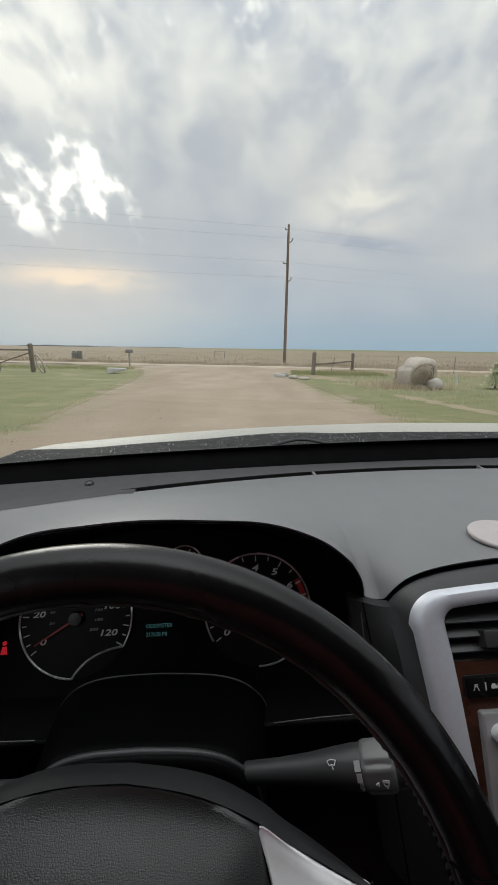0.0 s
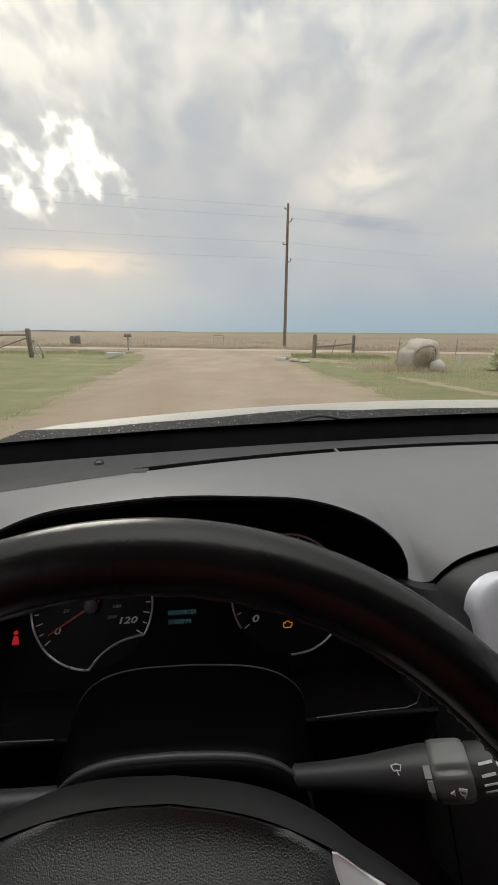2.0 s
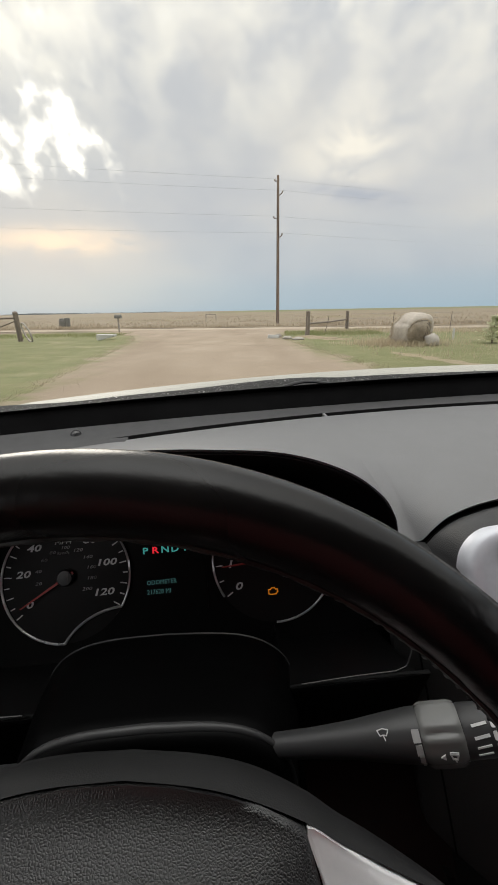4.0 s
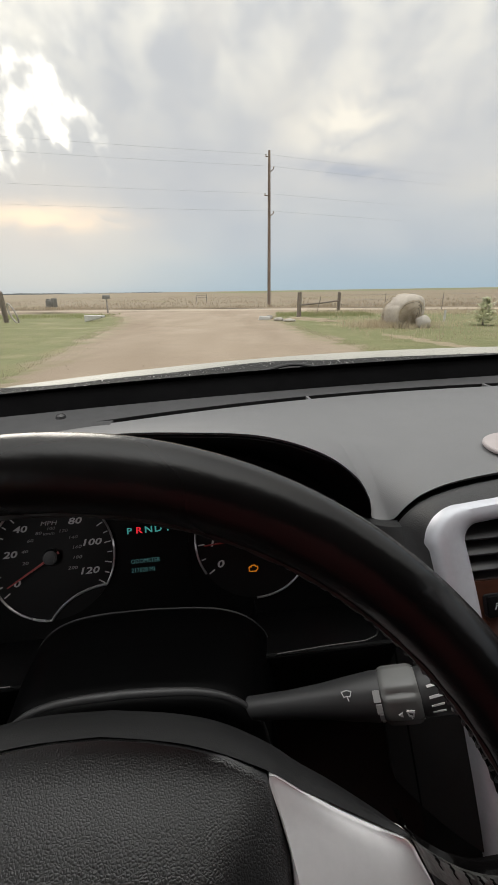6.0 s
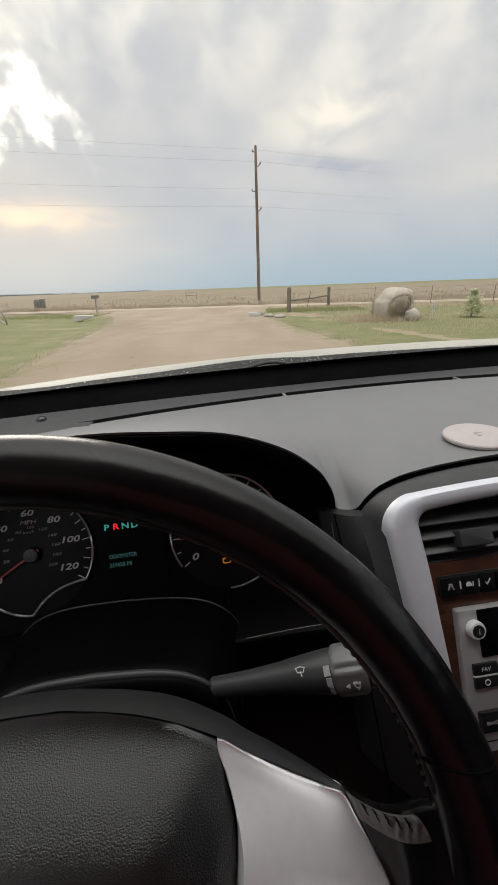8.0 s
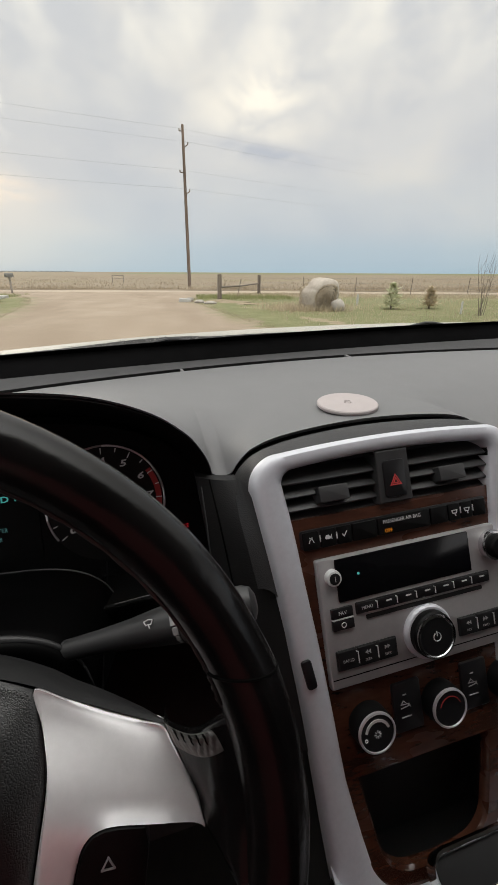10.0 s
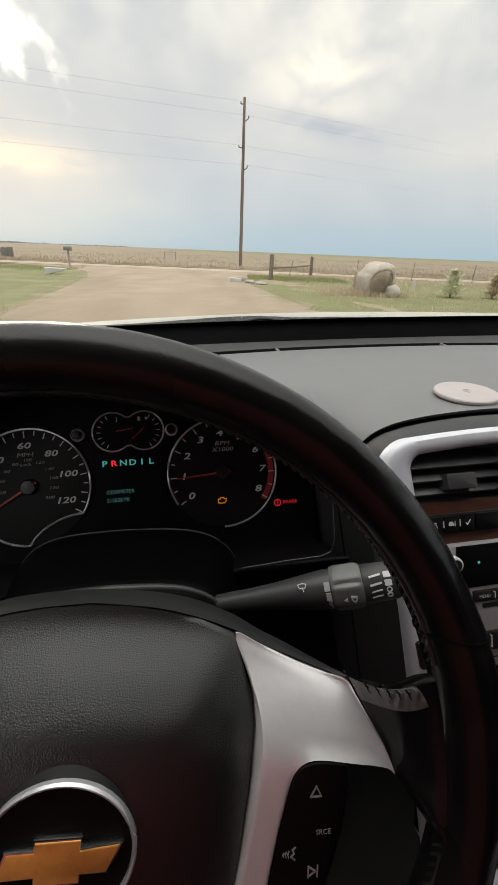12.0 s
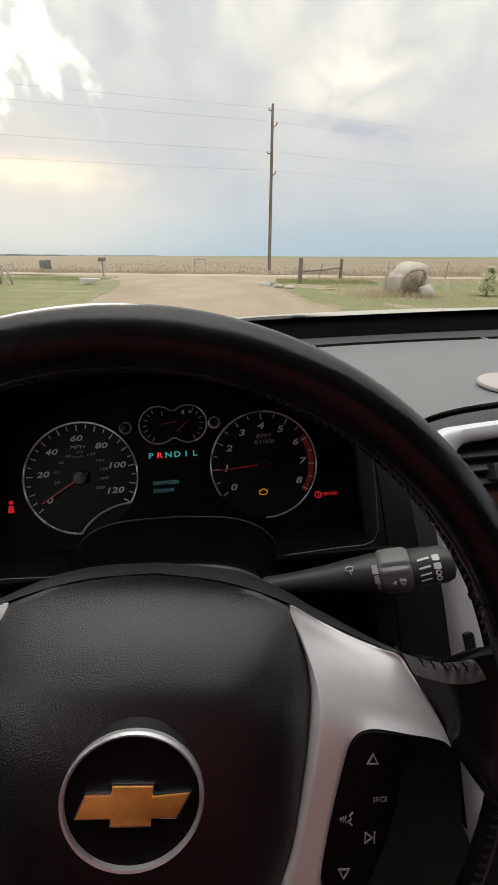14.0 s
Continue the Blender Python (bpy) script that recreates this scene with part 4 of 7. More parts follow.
def gauge(name, cx, cy, r, ticks, numbers, start, sweep_deg, needle, notch=0, red=None, title=()):
    g = part(name, prism(disc(r, 56, cx, cy), 0.0006, -0.0006, CL), FACE2, cluster)
    pts = []
    if notch > 0:
        a0, a1 = radians(-31), radians(268)
    else:
        a0, a1 = radians(-92), radians(212)
    for a in np.linspace(a0, a1, 60):
        pts.append(CL @ Vector((cx + r * math.cos(a), cy + r * math.sin(a), 0.002)))
    part("chrome_bezel", sweep(pts, 0.0012, 8), BEZEL, g, "thin chrome bezel")
    if notch > 0:
        p0, p1 = Vector((cx + r * math.cos(a1), cy + r * math.sin(a1))), Vector((cx + r * math.cos(a0), cy + r * math.sin(a0)))
        mid = (p0 + p1) / 2 + Vector((-0.010, 0.012))
        part("chrome_bezel", sweep([CL @ Vector((*(p0 * (1 - t) ** 2 + mid * 2 * t * (1 - t) + p1 * t * t), 0.002)) for t in np.linspace(0, 1, 16)], 0.0014, 8), BEZEL, g)
    bm = bmesh.new()
    for i in range(ticks + 1):
        a = radians(start - sweep_deg * i / ticks)
        long = 0.0058 if i % 2 == 0 else 0.0035
        c, s = math.cos(a), math.sin(a)
        stroke([(cx + (r - 0.003) * c, cy + (r - 0.003) * s), (cx + (r - 0.003 - long) * c, cy + (r - 0.003 - long) * s)], 0.0011, bm, CL @ Matrix.Translation((0, 0, 0.001)))
    part("gauge_scale", bm, WHITE, g)
    for txt, deg, rr, size in numbers:
        a = radians(deg)
        part("numeral", letters(txt, size, CL, cx + rr * math.cos(a), cy + rr * math.sin(a), 0.0012, slant=0.2, width=1.5, bold=0.022 if size > 0.006 else 0.008), WHITE if size > 0.006 else FAINT, g)
    for txt, x, y, size in title:
        part("lettering", letters(txt, size, CL, cx + x, cy + y, 0.0012, slant=0.2, width=1.35), FAINT if size < 0.006 else PRINT, g)
    if red:
        bm = bmesh.new()
        stroke([(cx + (r - 0.006) * math.cos(radians(a)), cy + (r - 0.006) * math.sin(radians(a))) for a in np.linspace(red[0], red[1], 14)], 0.006, bm, CL @ Matrix.Translation((0, 0, 0.0006)))
        part("red_zone", bm, DIMRED, g)
    a = radians(needle)
    L = r * (0.8 if notch > 0 else 0.86)
    c, s = math.cos(a), math.sin(a)
    part("needle", prism([(cx - 0.009 * c + 0.0014 * s, cy - 0.009 * s - 0.0014 * c), (cx + L * c + 0.0005 * s, cy + L * s - 0.0005 * c),
                          (cx + L * c - 0.0005 * s, cy + L * s + 0.0005 * c), (cx - 0.009 * c - 0.0014 * s, cy - 0.009 * s + 0.0014 * c)], 0.006, 0.0045, CL), RED, g, "red needle")
    part("needle_hub", lathe([(0.0085, 0.001), (0.0085, 0.005), (0.007, 0.0072), (0, 0.0076)], 24, CL @ Matrix.Translation((cx, cy, 0))), SMOOTH, g)
    return g


SP = [("0", 213, 0.0430, 0.0092), ("20", 172, 0.0425, 0.0092), ("40", 136, 0.0440, 0.0092), ("60", 95, 0.0445, 0.0092), ("80", 56, 0.0415, 0.0092), ("100", 16, 0.0405, 0.0092), ("120", -26, 0.0395, 0.0092)]
SP += [(t, d, q, 0.0044) for t, d, q in (("20", 188, 0.0275), ("40", 164, 0.0285), ("60", 140, 0.0285), ("80", 118, 0.0285), ("120", 66, 0.0280), ("140", 41, 0.0275), ("160", 18, 0.0255), ("180", -6, 0.0245), ("200", -33, 0.0235))]
gauge("speedometer", -0.106, -0.040, 0.0625, 24, SP, 217, 248, 211, notch=1, title=(("MPH", -0.003, 0.0345, 0.0062), ("100", -0.001, 0.0290, 0.0044), ("km/h", -0.003, 0.0240, 0.0044)))
RP = [(str(i), 213 - 30.3 * i, 0.0450, 0.0102) for i in range(9)]
gauge("tachometer", 0.102, -0.040, 0.0620, 16, RP, 214, 248, 184, notch=0, red=(29, -34), title=(("RPM", 0.001, 0.033, 0.0068), ("X1000", 0.001, 0.026, 0.0068)))
# twin small gauge above the display
twin = part("twin_gauge", prism(disc(0.0215, 32, -0.017, 0.0135), 0.0005, -0.0006, CL), FACE, cluster)
prong = [CL @ Vector((s * (0.017 + 0.0215 * math.cos(a)), 0.0135 + 0.0215 * math.sin(a), 0.0018)) for s in (1, -1) for a in (np.linspace(-2.3, 2.3, 30) if s > 0 else np.linspace(2.3, -2.3, 30))]
part("chrome_bezel", sweep(prong, 0.001, 8, closed=True), BEZEL, twin)
for s, deg in ((-1, 188), (1, 222)):
    bm = bmesh.new()
    for a in np.linspace(-60, 60, 7):
        q = radians((180 if s < 0 else 0) + a)
        cx = s * 0.014
        stroke([(cx + 0.0165 * math.cos(q), 0.0135 + 0.0165 * math.sin(q)), (cx + 0.020 * math.cos(q), 0.0135 + 0.020 * math.sin(q))], 0.0008, bm, CL @ Matrix.Translation((0, 0, 0.001)))
    part("gauge_scale", bm, PRINT, twin)
    q = radians(deg)
    x0 = 0.004 if s < 0 else 0.017
    bm = stroke([(x0, 0.0135 + 0.003), (x0 + 0.017 * math.cos(q), 0.0165 + 0.017 * math.sin(q))], 0.001, bmesh.new(), CL @ Matrix.Translation((0, 0, 0.003)))
    part("needle", bm, DIMRED, twin)
part("fuel_mark", prism(rrect(0.003, 0.0045, 0.0006, cx=0.012, cy=0.027), 0.0012, 0.0002, CL), PRINT, twin)
part("fuel_mark", prism(disc(0.0016, 10, 0.020, 0.027), 0.0012, 0.0002, CL), PRINT, twin)
part("heat_mark", prism(rrect(0.001, 0.005, 0.0003, cx=-0.012, cy=0.027), 0.0012, 0.0002, CL), PRINT, twin)
for x in (-0.054, 0.047):
    M = CL @ Matrix.Translation((x, 0.0125, 0))
    k = part("trip_knob", lathe([(0.0052, 0), (0.005, 0.008), (0.004, 0.0092), (0, 0.0094)], 22, M), SMOOTH, cluster)
    part("knob_ring", lathe([(0.0072, 0), (0.0072, 0.0016), (0.0062, 0.002), (0.0056, 0.001)], 26, M), BEZEL, k)
part("display_window", prism(rrect(0.070, 0.080, 0.003, cx=-0.002, cy=-0.047), 0.0006, -0.0006, CL), FACE, cluster, "dark display window")
for i, ch in enumerate("PRNDIL"):
    part("gear_letter", letters(ch, 0.0090, CL, -0.0275 + 0.0100 * i, -0.0215, 0.0014, width=1.25, bold=0.02), REDLAMP if ch == "R" else CYAN, cluster, "lit red gear letter" if ch == "R" else "lit cyan gear letter")
part("readout", letters("ODOMETER", 0.0062, CL, -0.0275, -0.0530, 0.0014, align="LEFT", width=0.9), DIMCYAN, cluster, "faintly lit cyan readout")
part("readout", letters("217628 MI", 0.0062, CL, -0.0275, -0.0620, 0.0014, align="LEFT", width=0.9), DIMCYAN, cluster, "faintly lit cyan readout")
bm = stroke([(0.0945, -0.0745), (0.0945, -0.0705), (0.0965, -0.0705), (0.0975, -0.0690), (0.1005, -0.0690), (0.1015, -0.0705), (0.1035, -0.0705), (0.1035, -0.0730), (0.1015, -0.0752), (0.0965, -0.0752), (0.0945, -0.0745)], 0.0010, bmesh.new(), CL @ Matrix.Translation((0, 0, 0.0012)))
part("engine_lamp", bm, AMBER, cluster, "lit amber engine outline")
bm = ring_plate(disc(0.0042, 16, 0.1635, -0.0805), disc(0.0032, 16, 0.1635, -0.0805), 0.0016, 0, CL)
letters("BRAKE", 0.0058, CL, 0.178, -0.0805, 0.0014, bm=bm)
part("brake_lamp", stroke([(0.1635, -0.078), (0.1635, -0.0825)], 0.0009, bm, CL @ Matrix.Translation((0, 0, 0.0012))), DIMLAMP, cluster, "lit red word BRAKE")
bm = prism(disc(0.0022, 12, -0.1835, -0.062), 0.0016, 0, CL)
part("belt_lamp", prism([(-0.1870, -0.0735), (-0.1800, -0.0735), (-0.1815, -0.0655), (-0.1855, -0.0655)], 0.0016, 0, CL, bm=bm), DIMLAMP, cluster, "lit red seat-belt lamp")
# lower bezel that frames the clear cover
line = [(-0.10, 0.206, -0.070), (-0.18, 0.204, -0.068), (-0.192, 0.206, -0.060)]
part("cover_edge", sweep([(0.106, 0.205, -0.0705), (0.15, 0.2035, -0.0665), (0.180, 0.202, -0.0645), (0.189, 0.2025, -0.061), (0.1935, 0.206, -0.052), (0.1945, 0.222, -0.02), (0.1945, 0.24, 0.012)], 0.0006, 8), EDGELINE, cluster, "fine grey edge of the clear cover")
part("cover_edge", sweep([(-0.106, 0.205, -0.0705), (-0.15, 0.2035, -0.0665), (-0.180, 0.202, -0.0645), (-0.189, 0.2025, -0.061), (-0.1935, 0.206, -0.052)], 0.0008, 8), EDGELINE, cluster)
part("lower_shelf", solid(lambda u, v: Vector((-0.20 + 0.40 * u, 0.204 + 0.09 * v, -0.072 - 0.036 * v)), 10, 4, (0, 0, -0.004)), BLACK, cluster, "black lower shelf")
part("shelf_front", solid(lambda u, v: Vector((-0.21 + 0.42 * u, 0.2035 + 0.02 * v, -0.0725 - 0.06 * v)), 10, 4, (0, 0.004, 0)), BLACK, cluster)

# ---- steering column ----
column = thing("steering_column", "black plastic steering column cover", "steering column", (0, 0.2, -0.1))


CX = [0, 0.45, 0.7, 0.87, 0.95, 1.0]
CD = [0, 0.003, 0.011, 0.026, 0.044, 0.078]


def shroud(u, v):
    q = math.sin(math.pi * (u - 0.5))
    y = float(np.interp(v, [0, 0.12, 0.22, 0.8, 0.9, 1.0], [0.128, 0.134, 0.146, 0.238, 0.247, 0.262]))
    top = float(np.interp(v, [0, 0.06, 0.12, 0.22, 0.5, 0.8, 0.88, 1.0], [-0.046, -0.028, -0.0185, -0.0165, -0.026, -0.0395, -0.045, -0.090]))
    w = float(np.interp(v, [0, 0.2, 0.6, 0.85, 1.0], [0.086, 0.090, 0.102, 0.107, 0.110]))
    return Vector((q * w + 0.002, y, top - 0.05 * q * w - between(CX, CD, abs(q))))


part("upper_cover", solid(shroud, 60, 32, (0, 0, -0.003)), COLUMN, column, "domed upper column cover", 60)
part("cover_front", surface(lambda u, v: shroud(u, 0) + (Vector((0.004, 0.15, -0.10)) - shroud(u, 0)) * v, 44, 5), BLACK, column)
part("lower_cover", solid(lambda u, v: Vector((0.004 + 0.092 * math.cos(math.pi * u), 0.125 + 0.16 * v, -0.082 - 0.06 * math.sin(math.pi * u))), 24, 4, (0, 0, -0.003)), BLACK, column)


# Paler beads: highlights along the cover's edges are put in as colour.
part("edge_glint", sweep([shroud(u, 0.815) + Vector((0, 0.0004, -0.0004)) for u in np.linspace(0.04, 0.96, 60)], 0.0011, 8), STALK, column, "paler bead that stands for the glint on the far edge")
part("edge_glint", sweep([shroud(u, 0.17) + Vector((0, 0.0006, -0.0007)) for u in np.linspace(0.06, 0.94, 60)], [0.0012 + 0.0020 * math.sin(math.pi * i / 59) for i in range(60)], 14), STALK, column, "paler rounded bead that stands for the lit front ridge")
part("key_barrel", lathe([(0.006, 0.0), (0.006, 0.008), (0.005, 0.010), (0, 0.010)], 20, axes((0.088, 0.130, -0.080), (0.8, 0.6, 0), (0, 0.2, 1))), STALK, column, "small grey ignition lock")


def stalk(side):
    """A column stalk pointing sideways with a ribbed end and white markings."""
    word = "wiper_stalk" if side > 0 else "indicator_stalk"
    st = thing(word, "black wiper control stalk with white symbols" if side > 0 else "black turn-signal stalk with white symbols", "control stalk", (side * 0.1, 0.13, -0.03))
    a, b = Vector((side * 0.080, 0.142, -0.046)), Vector((side * 0.222, 0.110, -0.010))
    d = (b - a).normalized()
    at = lambda f: a + (b - a) * f
    part("arm", sweep([at(-0.30), at(0), at(0.15), at(0.30), at(0.42), at(0.52), at(0.555)], [0.0066, 0.0072, 0.0080, 0.0098, 0.0122, 0.0139, 0.0139], 28, flat=1.0), STALK, st)
    part("tip", sweep([at(0.70), at(0.71), at(0.85), at(0.885), at(0.90)], [0.0130, 0.0136, 0.0130, 0.0108, 0.006], 28), STALK, st)
    x = d * side
    n = (Vector((0.07, -0.05, 0.215)) - at(0.7)).normalized()
    n = (n - x * n.dot(x)).normalized()
    y = n.cross(x)

    def onarm(f, turn, r):
        q = Matrix.Rotation(radians(turn), 3, x)
        nn, yy = q @ n, q @ y
        return axes(at(f) + nn * r, x, yy)
    # the twist collar: broad flats parted by grooves with a raised rib beside each
    bm = bmesh.new()
    rings = []
    for f, r in ((0.550, 0.0128), (0.553, 0.0142), (0.562, 0.0151), (0.575, 0.0155), (0.620, 0.0156), (0.675, 0.0155), (0.690, 0.0150), (0.699, 0.0141), (0.702, 0.0126)):
        full = min(1.0, max(0.0, (f - 0.553) / 0.02), max(0.0, (0.699 - f) / 0.02))
        ring = []
        for i in range(72):
            g = (i * 5 - 2 + 36) % 72 - 36
            lobe = -0.085 * math.exp(-(g / 5.5) ** 2) + 0.045 * math.exp(-((g - 13) / 7.0) ** 2) + 0.02 * math.cos(radians(g * 5))
            turned = Matrix.Rotation(radians(i * 5), 3, x) @ n
            ring.append(bm.verts.new(at(f) + turned * r * (1 + lobe * full)))
        rings.append(ring)
    for a_, b_ in zip(rings, rings[1:]):
        for k in range(72):
            bm.faces.new((a_[k], a_[(k + 1) % 72], b_[(k + 1) % 72], b_[k]))
    bm.faces.new(rings[0]), bm.faces.new(rings[-1][::-1])
    part("collar", bm, COLLAR, st, "faceted grey twist collar", 35)
    Ma = onarm(0.42, -6, 0.0134) @ Matrix.Diagonal((0.60, 0.60, 1, 1))
    bm = stroke([(-0.005, 0.003), (0.0, 0.0042), (0.005, 0.003), (0.003, -0.0015), (0, -0.0008), (-0.003, -0.0015), (-0.005, 0.003)], 0.0008, bmesh.new(), Ma)
    part("wiper_mark", stroke([(0, -0.001), (0.0012, -0.005)], 0.0009, bm, Ma), PRINT, st)
    for turn, wide, tall in ((3, 0.0040, 0.0062), (30, 0.0034, 0.0052), (51, 0.0025, 0.0040), (66, 0.0015, 0.0026)):
        part("stripe_mark", prism(rrect(wide, tall, 0.0003, cx=0.002 - wide / 2), 0.0003, -0.002, onarm(0.535, turn, 0.0146)), FAINT, st)
    Mc = onarm(0.625, 44, 0.0157) @ Matrix.Diagonal((0.85, 0.85, 1, 1))
    bm = stroke([(0.002, 0.002), (0.0065, 0.001), (0.0055, -0.002), (0.003, -0.0015), (0.002, 0.002)], 0.0008, bmesh.new(), Mc)
    prism([(-0.004, 0.0), (-0.001, 0.0018), (-0.001, -0.0018)], 0.0004, -0.0005, Mc, bm=bm)
    for k in range(3):           # drops over the washer sign
        stroke([(0.0022 + 0.0018 * k, 0.0032 - 0.0003 * k), (0.0032 + 0.0018 * k, 0.0030 - 0.0003 * k)], 0.0006, bm, Mc)
    stroke([(0.0042, -0.0018), (0.0046, -0.0034)], 0.0007, bm, Mc)
    part("washer_mark", bm, PRINT, st)
    for k, turn in enumerate((-10, 14, 34, 52)):
        Mt = onarm(0.765, turn, 0.0135)
        part("speed_mark", stroke([(-0.0045, -0.0006), (0.002, 0.0004)], 0.0014 if k < 2 else 0.0009, bmesh.new(), Mt), PRINT, st)
        if k < 2:
            part("speed_block", prism(rrect(0.0048, 0.0042, 0.0008, cx=0.007), 0.0003, -0.001, Mt), PRINT, st)
        else:
            part("speed_ring", ring_plate(disc(0.002, 12, 0.007), disc(0.0012, 12, 0.007), 0.0003, -0.001, Mt), PRINT, st)
    return st


stalk(1), stalk(-1)

# ---- steering wheel ----
TILT, TURN = radians(23.3), radians(-6.5)
WH = axes((0, 0.0088, -0.0104), (1, 0, 0), (0, math.sin(TILT), math.cos(TILT))) @ Matrix.Rotation(TURN, 4, "Z")
R0, R1 = 0.1833, 0.0142
wheel = thing("steering_wheel", "black leather steering wheel with silver spokes, worn at the grip", "steering wheel", (0, 0.05, -0.03))


def rim_point(deg, h=0.0, r=R0):
    return WH @ Vector((r * math.cos(radians(deg)), r * math.sin(radians(deg)), h))


def rim_r(deg):
    d = (deg + 360) % 360
    side = min(abs(d - 0), abs(d - 360), abs(d - 180))
    return R1 * (1.0 + 0.05 * max(0.0, min(1.0, (26 - side) / 5)))


def skin(rows, bm=None):
    """Faces between rows of equally many points, given in the wheel's own axes."""
    bm = bm or bmesh.new()
    g = [[bm.verts.new(WH @ Vector(p)) for p in r] for r in rows]
    for a, b in zip(g, g[1:]):
        for k in range(len(a) - 1):
            bm.faces.new((a[k], b[k], b[k + 1], a[k + 1]))
    return bm


bm = bmesh.new()
rings = []
NR, NS = 160, 20
for i in range(NR):
    deg = 360 * i / NR
    r = rim_r(deg)
    ring = []
    for k in range(NS):
        q = 2 * math.pi * k / NS
        ring.append(bm.verts.new(rim_point(deg, r * 1.06 * math.sin(q), R0 + r * math.cos(q))))
    rings.append(ring)
for i in range(NR):
    a, b = rings[i], rings[(i + 1) % NR]
    for k in range(NS):
        bm.faces.new((a[k], b[k], b[(k + 1) % NS], a[(k + 1) % NS]))
part("rim", bm, LEATHER, wheel, "black leather rim, polished by use", 60)
bm = bmesh.new()
rng = random.Random(5)
for i in range(230):             # slanting stitches along the inner side of the rim
    deg = 360 * i / 230
    low = 180 < deg < 360
    side = min(deg, 360 - deg, abs(deg - 180))
    if side < (9 if low else 19):
        continue
    r = rim_r(deg) * (1.0 if low else 0.99)
    mid = 2.95 if low else 3.05
    w = 0.12 if low else 0.10
    p = rim_point(deg - 0.5, r * 1.06 * math.sin(mid + w), R0 + r * math.cos(mid + w))
    q = rim_point(deg + 0.5 + 0.2 * rng.random(), r * 1.06 * math.sin(mid - w), R0 + r * math.cos(mid - w))
    sweep([p, (p + q) / 2, q], 0.0007 if low else 0.0009, 5, bm=bm)
tagged(part("stitching", bm, SCUFF, wheel, "raised seam of stitches on the inner side"), kind="stuff")
for a0, a1 in ((20, 160), (190, 350)):       # the fold of leather that the stitches draw together
    part("seam_fold", sweep([rim_point(d, rim_r(d) * 1.06 * math.sin(2.80), R0 + rim_r(d) * math.cos(2.80)) for d in np.linspace(a0, a1, 90)], [0.0009 + 0.0003 * math.sin(i * 1.7) for i in range(90)], 6), SCUFF, wheel)
for deg in (23, 157):
    part("rim_seam", sweep([rim_point(deg + (2.2 if deg < 90 else -2.2) * -math.cos(q), rim_r(deg) * 1.05 * math.sin(q), R0 + rim_r(deg) * 0.99 * math.cos(q)) for q in np.linspace(0, 2 * math.pi, 25)[:-1]], 0.0007, 6, closed=True), GAP, wheel)

# the padded lid over the hub
LIDLINE = [(0.0, 0.0652), (0.020, 0.0640), (0.038, 0.0612), (0.056, 0.0570), (0.0745, 0.0498), (0.0790, 0.0368), (0.0828, 0.0260), (0.0838, 0.0137), (0.0816, -0.0071), (0.0787, -0.0297), (0.0751, -0.0524), (0.0710, -0.0693), (0.0660, -0.0896), (0.048, -0.108), (0.020, -0.116), (0.0, -0.118)]
lid = []
full = LIDLINE + [(-x, y) for x, y in LIDLINE[-2:0:-1]]
for (ax, ay), (bx, by) in zip(full, full[1:] + full[:1]):
    lid += [(ax, ay), ((ax + bx) / 2, (ay + by) / 2)]
LID2 = material("smooth_cover", (0.013, 0.013, 0.0133), 0.55, vary=0.2, scale=60, bump=0.1, bump_scale=1100, cells=True, spec=0.36)


def lid_h(f, y):
    edge = float(np.interp(y, [-0.12, -0.05, -0.007, 0.0137, 0.026, 0.037, 0.05, 0.066], [-0.014, -0.013, -0.018, -0.025, -0.033, -0.040, -0.046, -0.0485]))
    top = float(np.interp(y, [-0.12, -0.03, 0.0, 0.018, 0.030, 0.040, 0.048, 0.056, 0.066], [-0.006, 0.002, 0.001, -0.002, -0.006, -0.013, -0.022, -0.034, -0.0482]))
    return top + (edge - top) * f ** 3.2


bm = bmesh.new()
rows = []
LY = -0.018
for f in (0.10, 0.22, 0.34, 0.45, 0.55, 0.64, 0.72, 0.79, 0.85, 0.90, 0.94, 0.975, 1.0):
    rows.append([bm.verts.new(WH @ Vector((x * f, LY + (y - LY) * f, lid_h(f, LY + (y - LY) * f)))) for x, y in lid])
rows.append([bm.verts.new(WH @ Vector((x * 0.995, y * 0.995, lid_h(1.0, y) - 0.006))) for x, y in lid])
for a, b in zip(rows, rows[1:]):
    for k in range(len(lid)):
        bm.faces.new((a[k], a[(k + 1) % len(lid)], b[(k + 1) % len(lid)], b[k]))
bm.faces.new(rows[0])
part("airbag_lid", bm, LID, wheel, "domed black grained airbag lid", 60)
# the shell behind the lid and spokes: a skin rolled back from the lid's seam
SF = [(0.0, 0.0660, -0.0498), (0.03, 0.0632, -0.0497), (0.052, 0.0585, -0.0492), (0.0754, 0.0507, -0.0478), (0.0885, 0.0440, -0.0468), (0.1037, 0.0378, -0.0457), (0.127, 0.0290, -0.0427), (0.1380, 0.0262, -0.0395)]
SB = [(0.0, 0.0655, -0.0710), (0.03, 0.0635, -0.0710), (0.054, 0.0590, -0.0705), (0.0774, 0.0500, -0.0685), (0.092, 0.0425, -0.0655), (0.107, 0.0360, -0.0625), (0.127, 0.0276, -0.0550), (0.1372, 0.0258, -0.0440)]


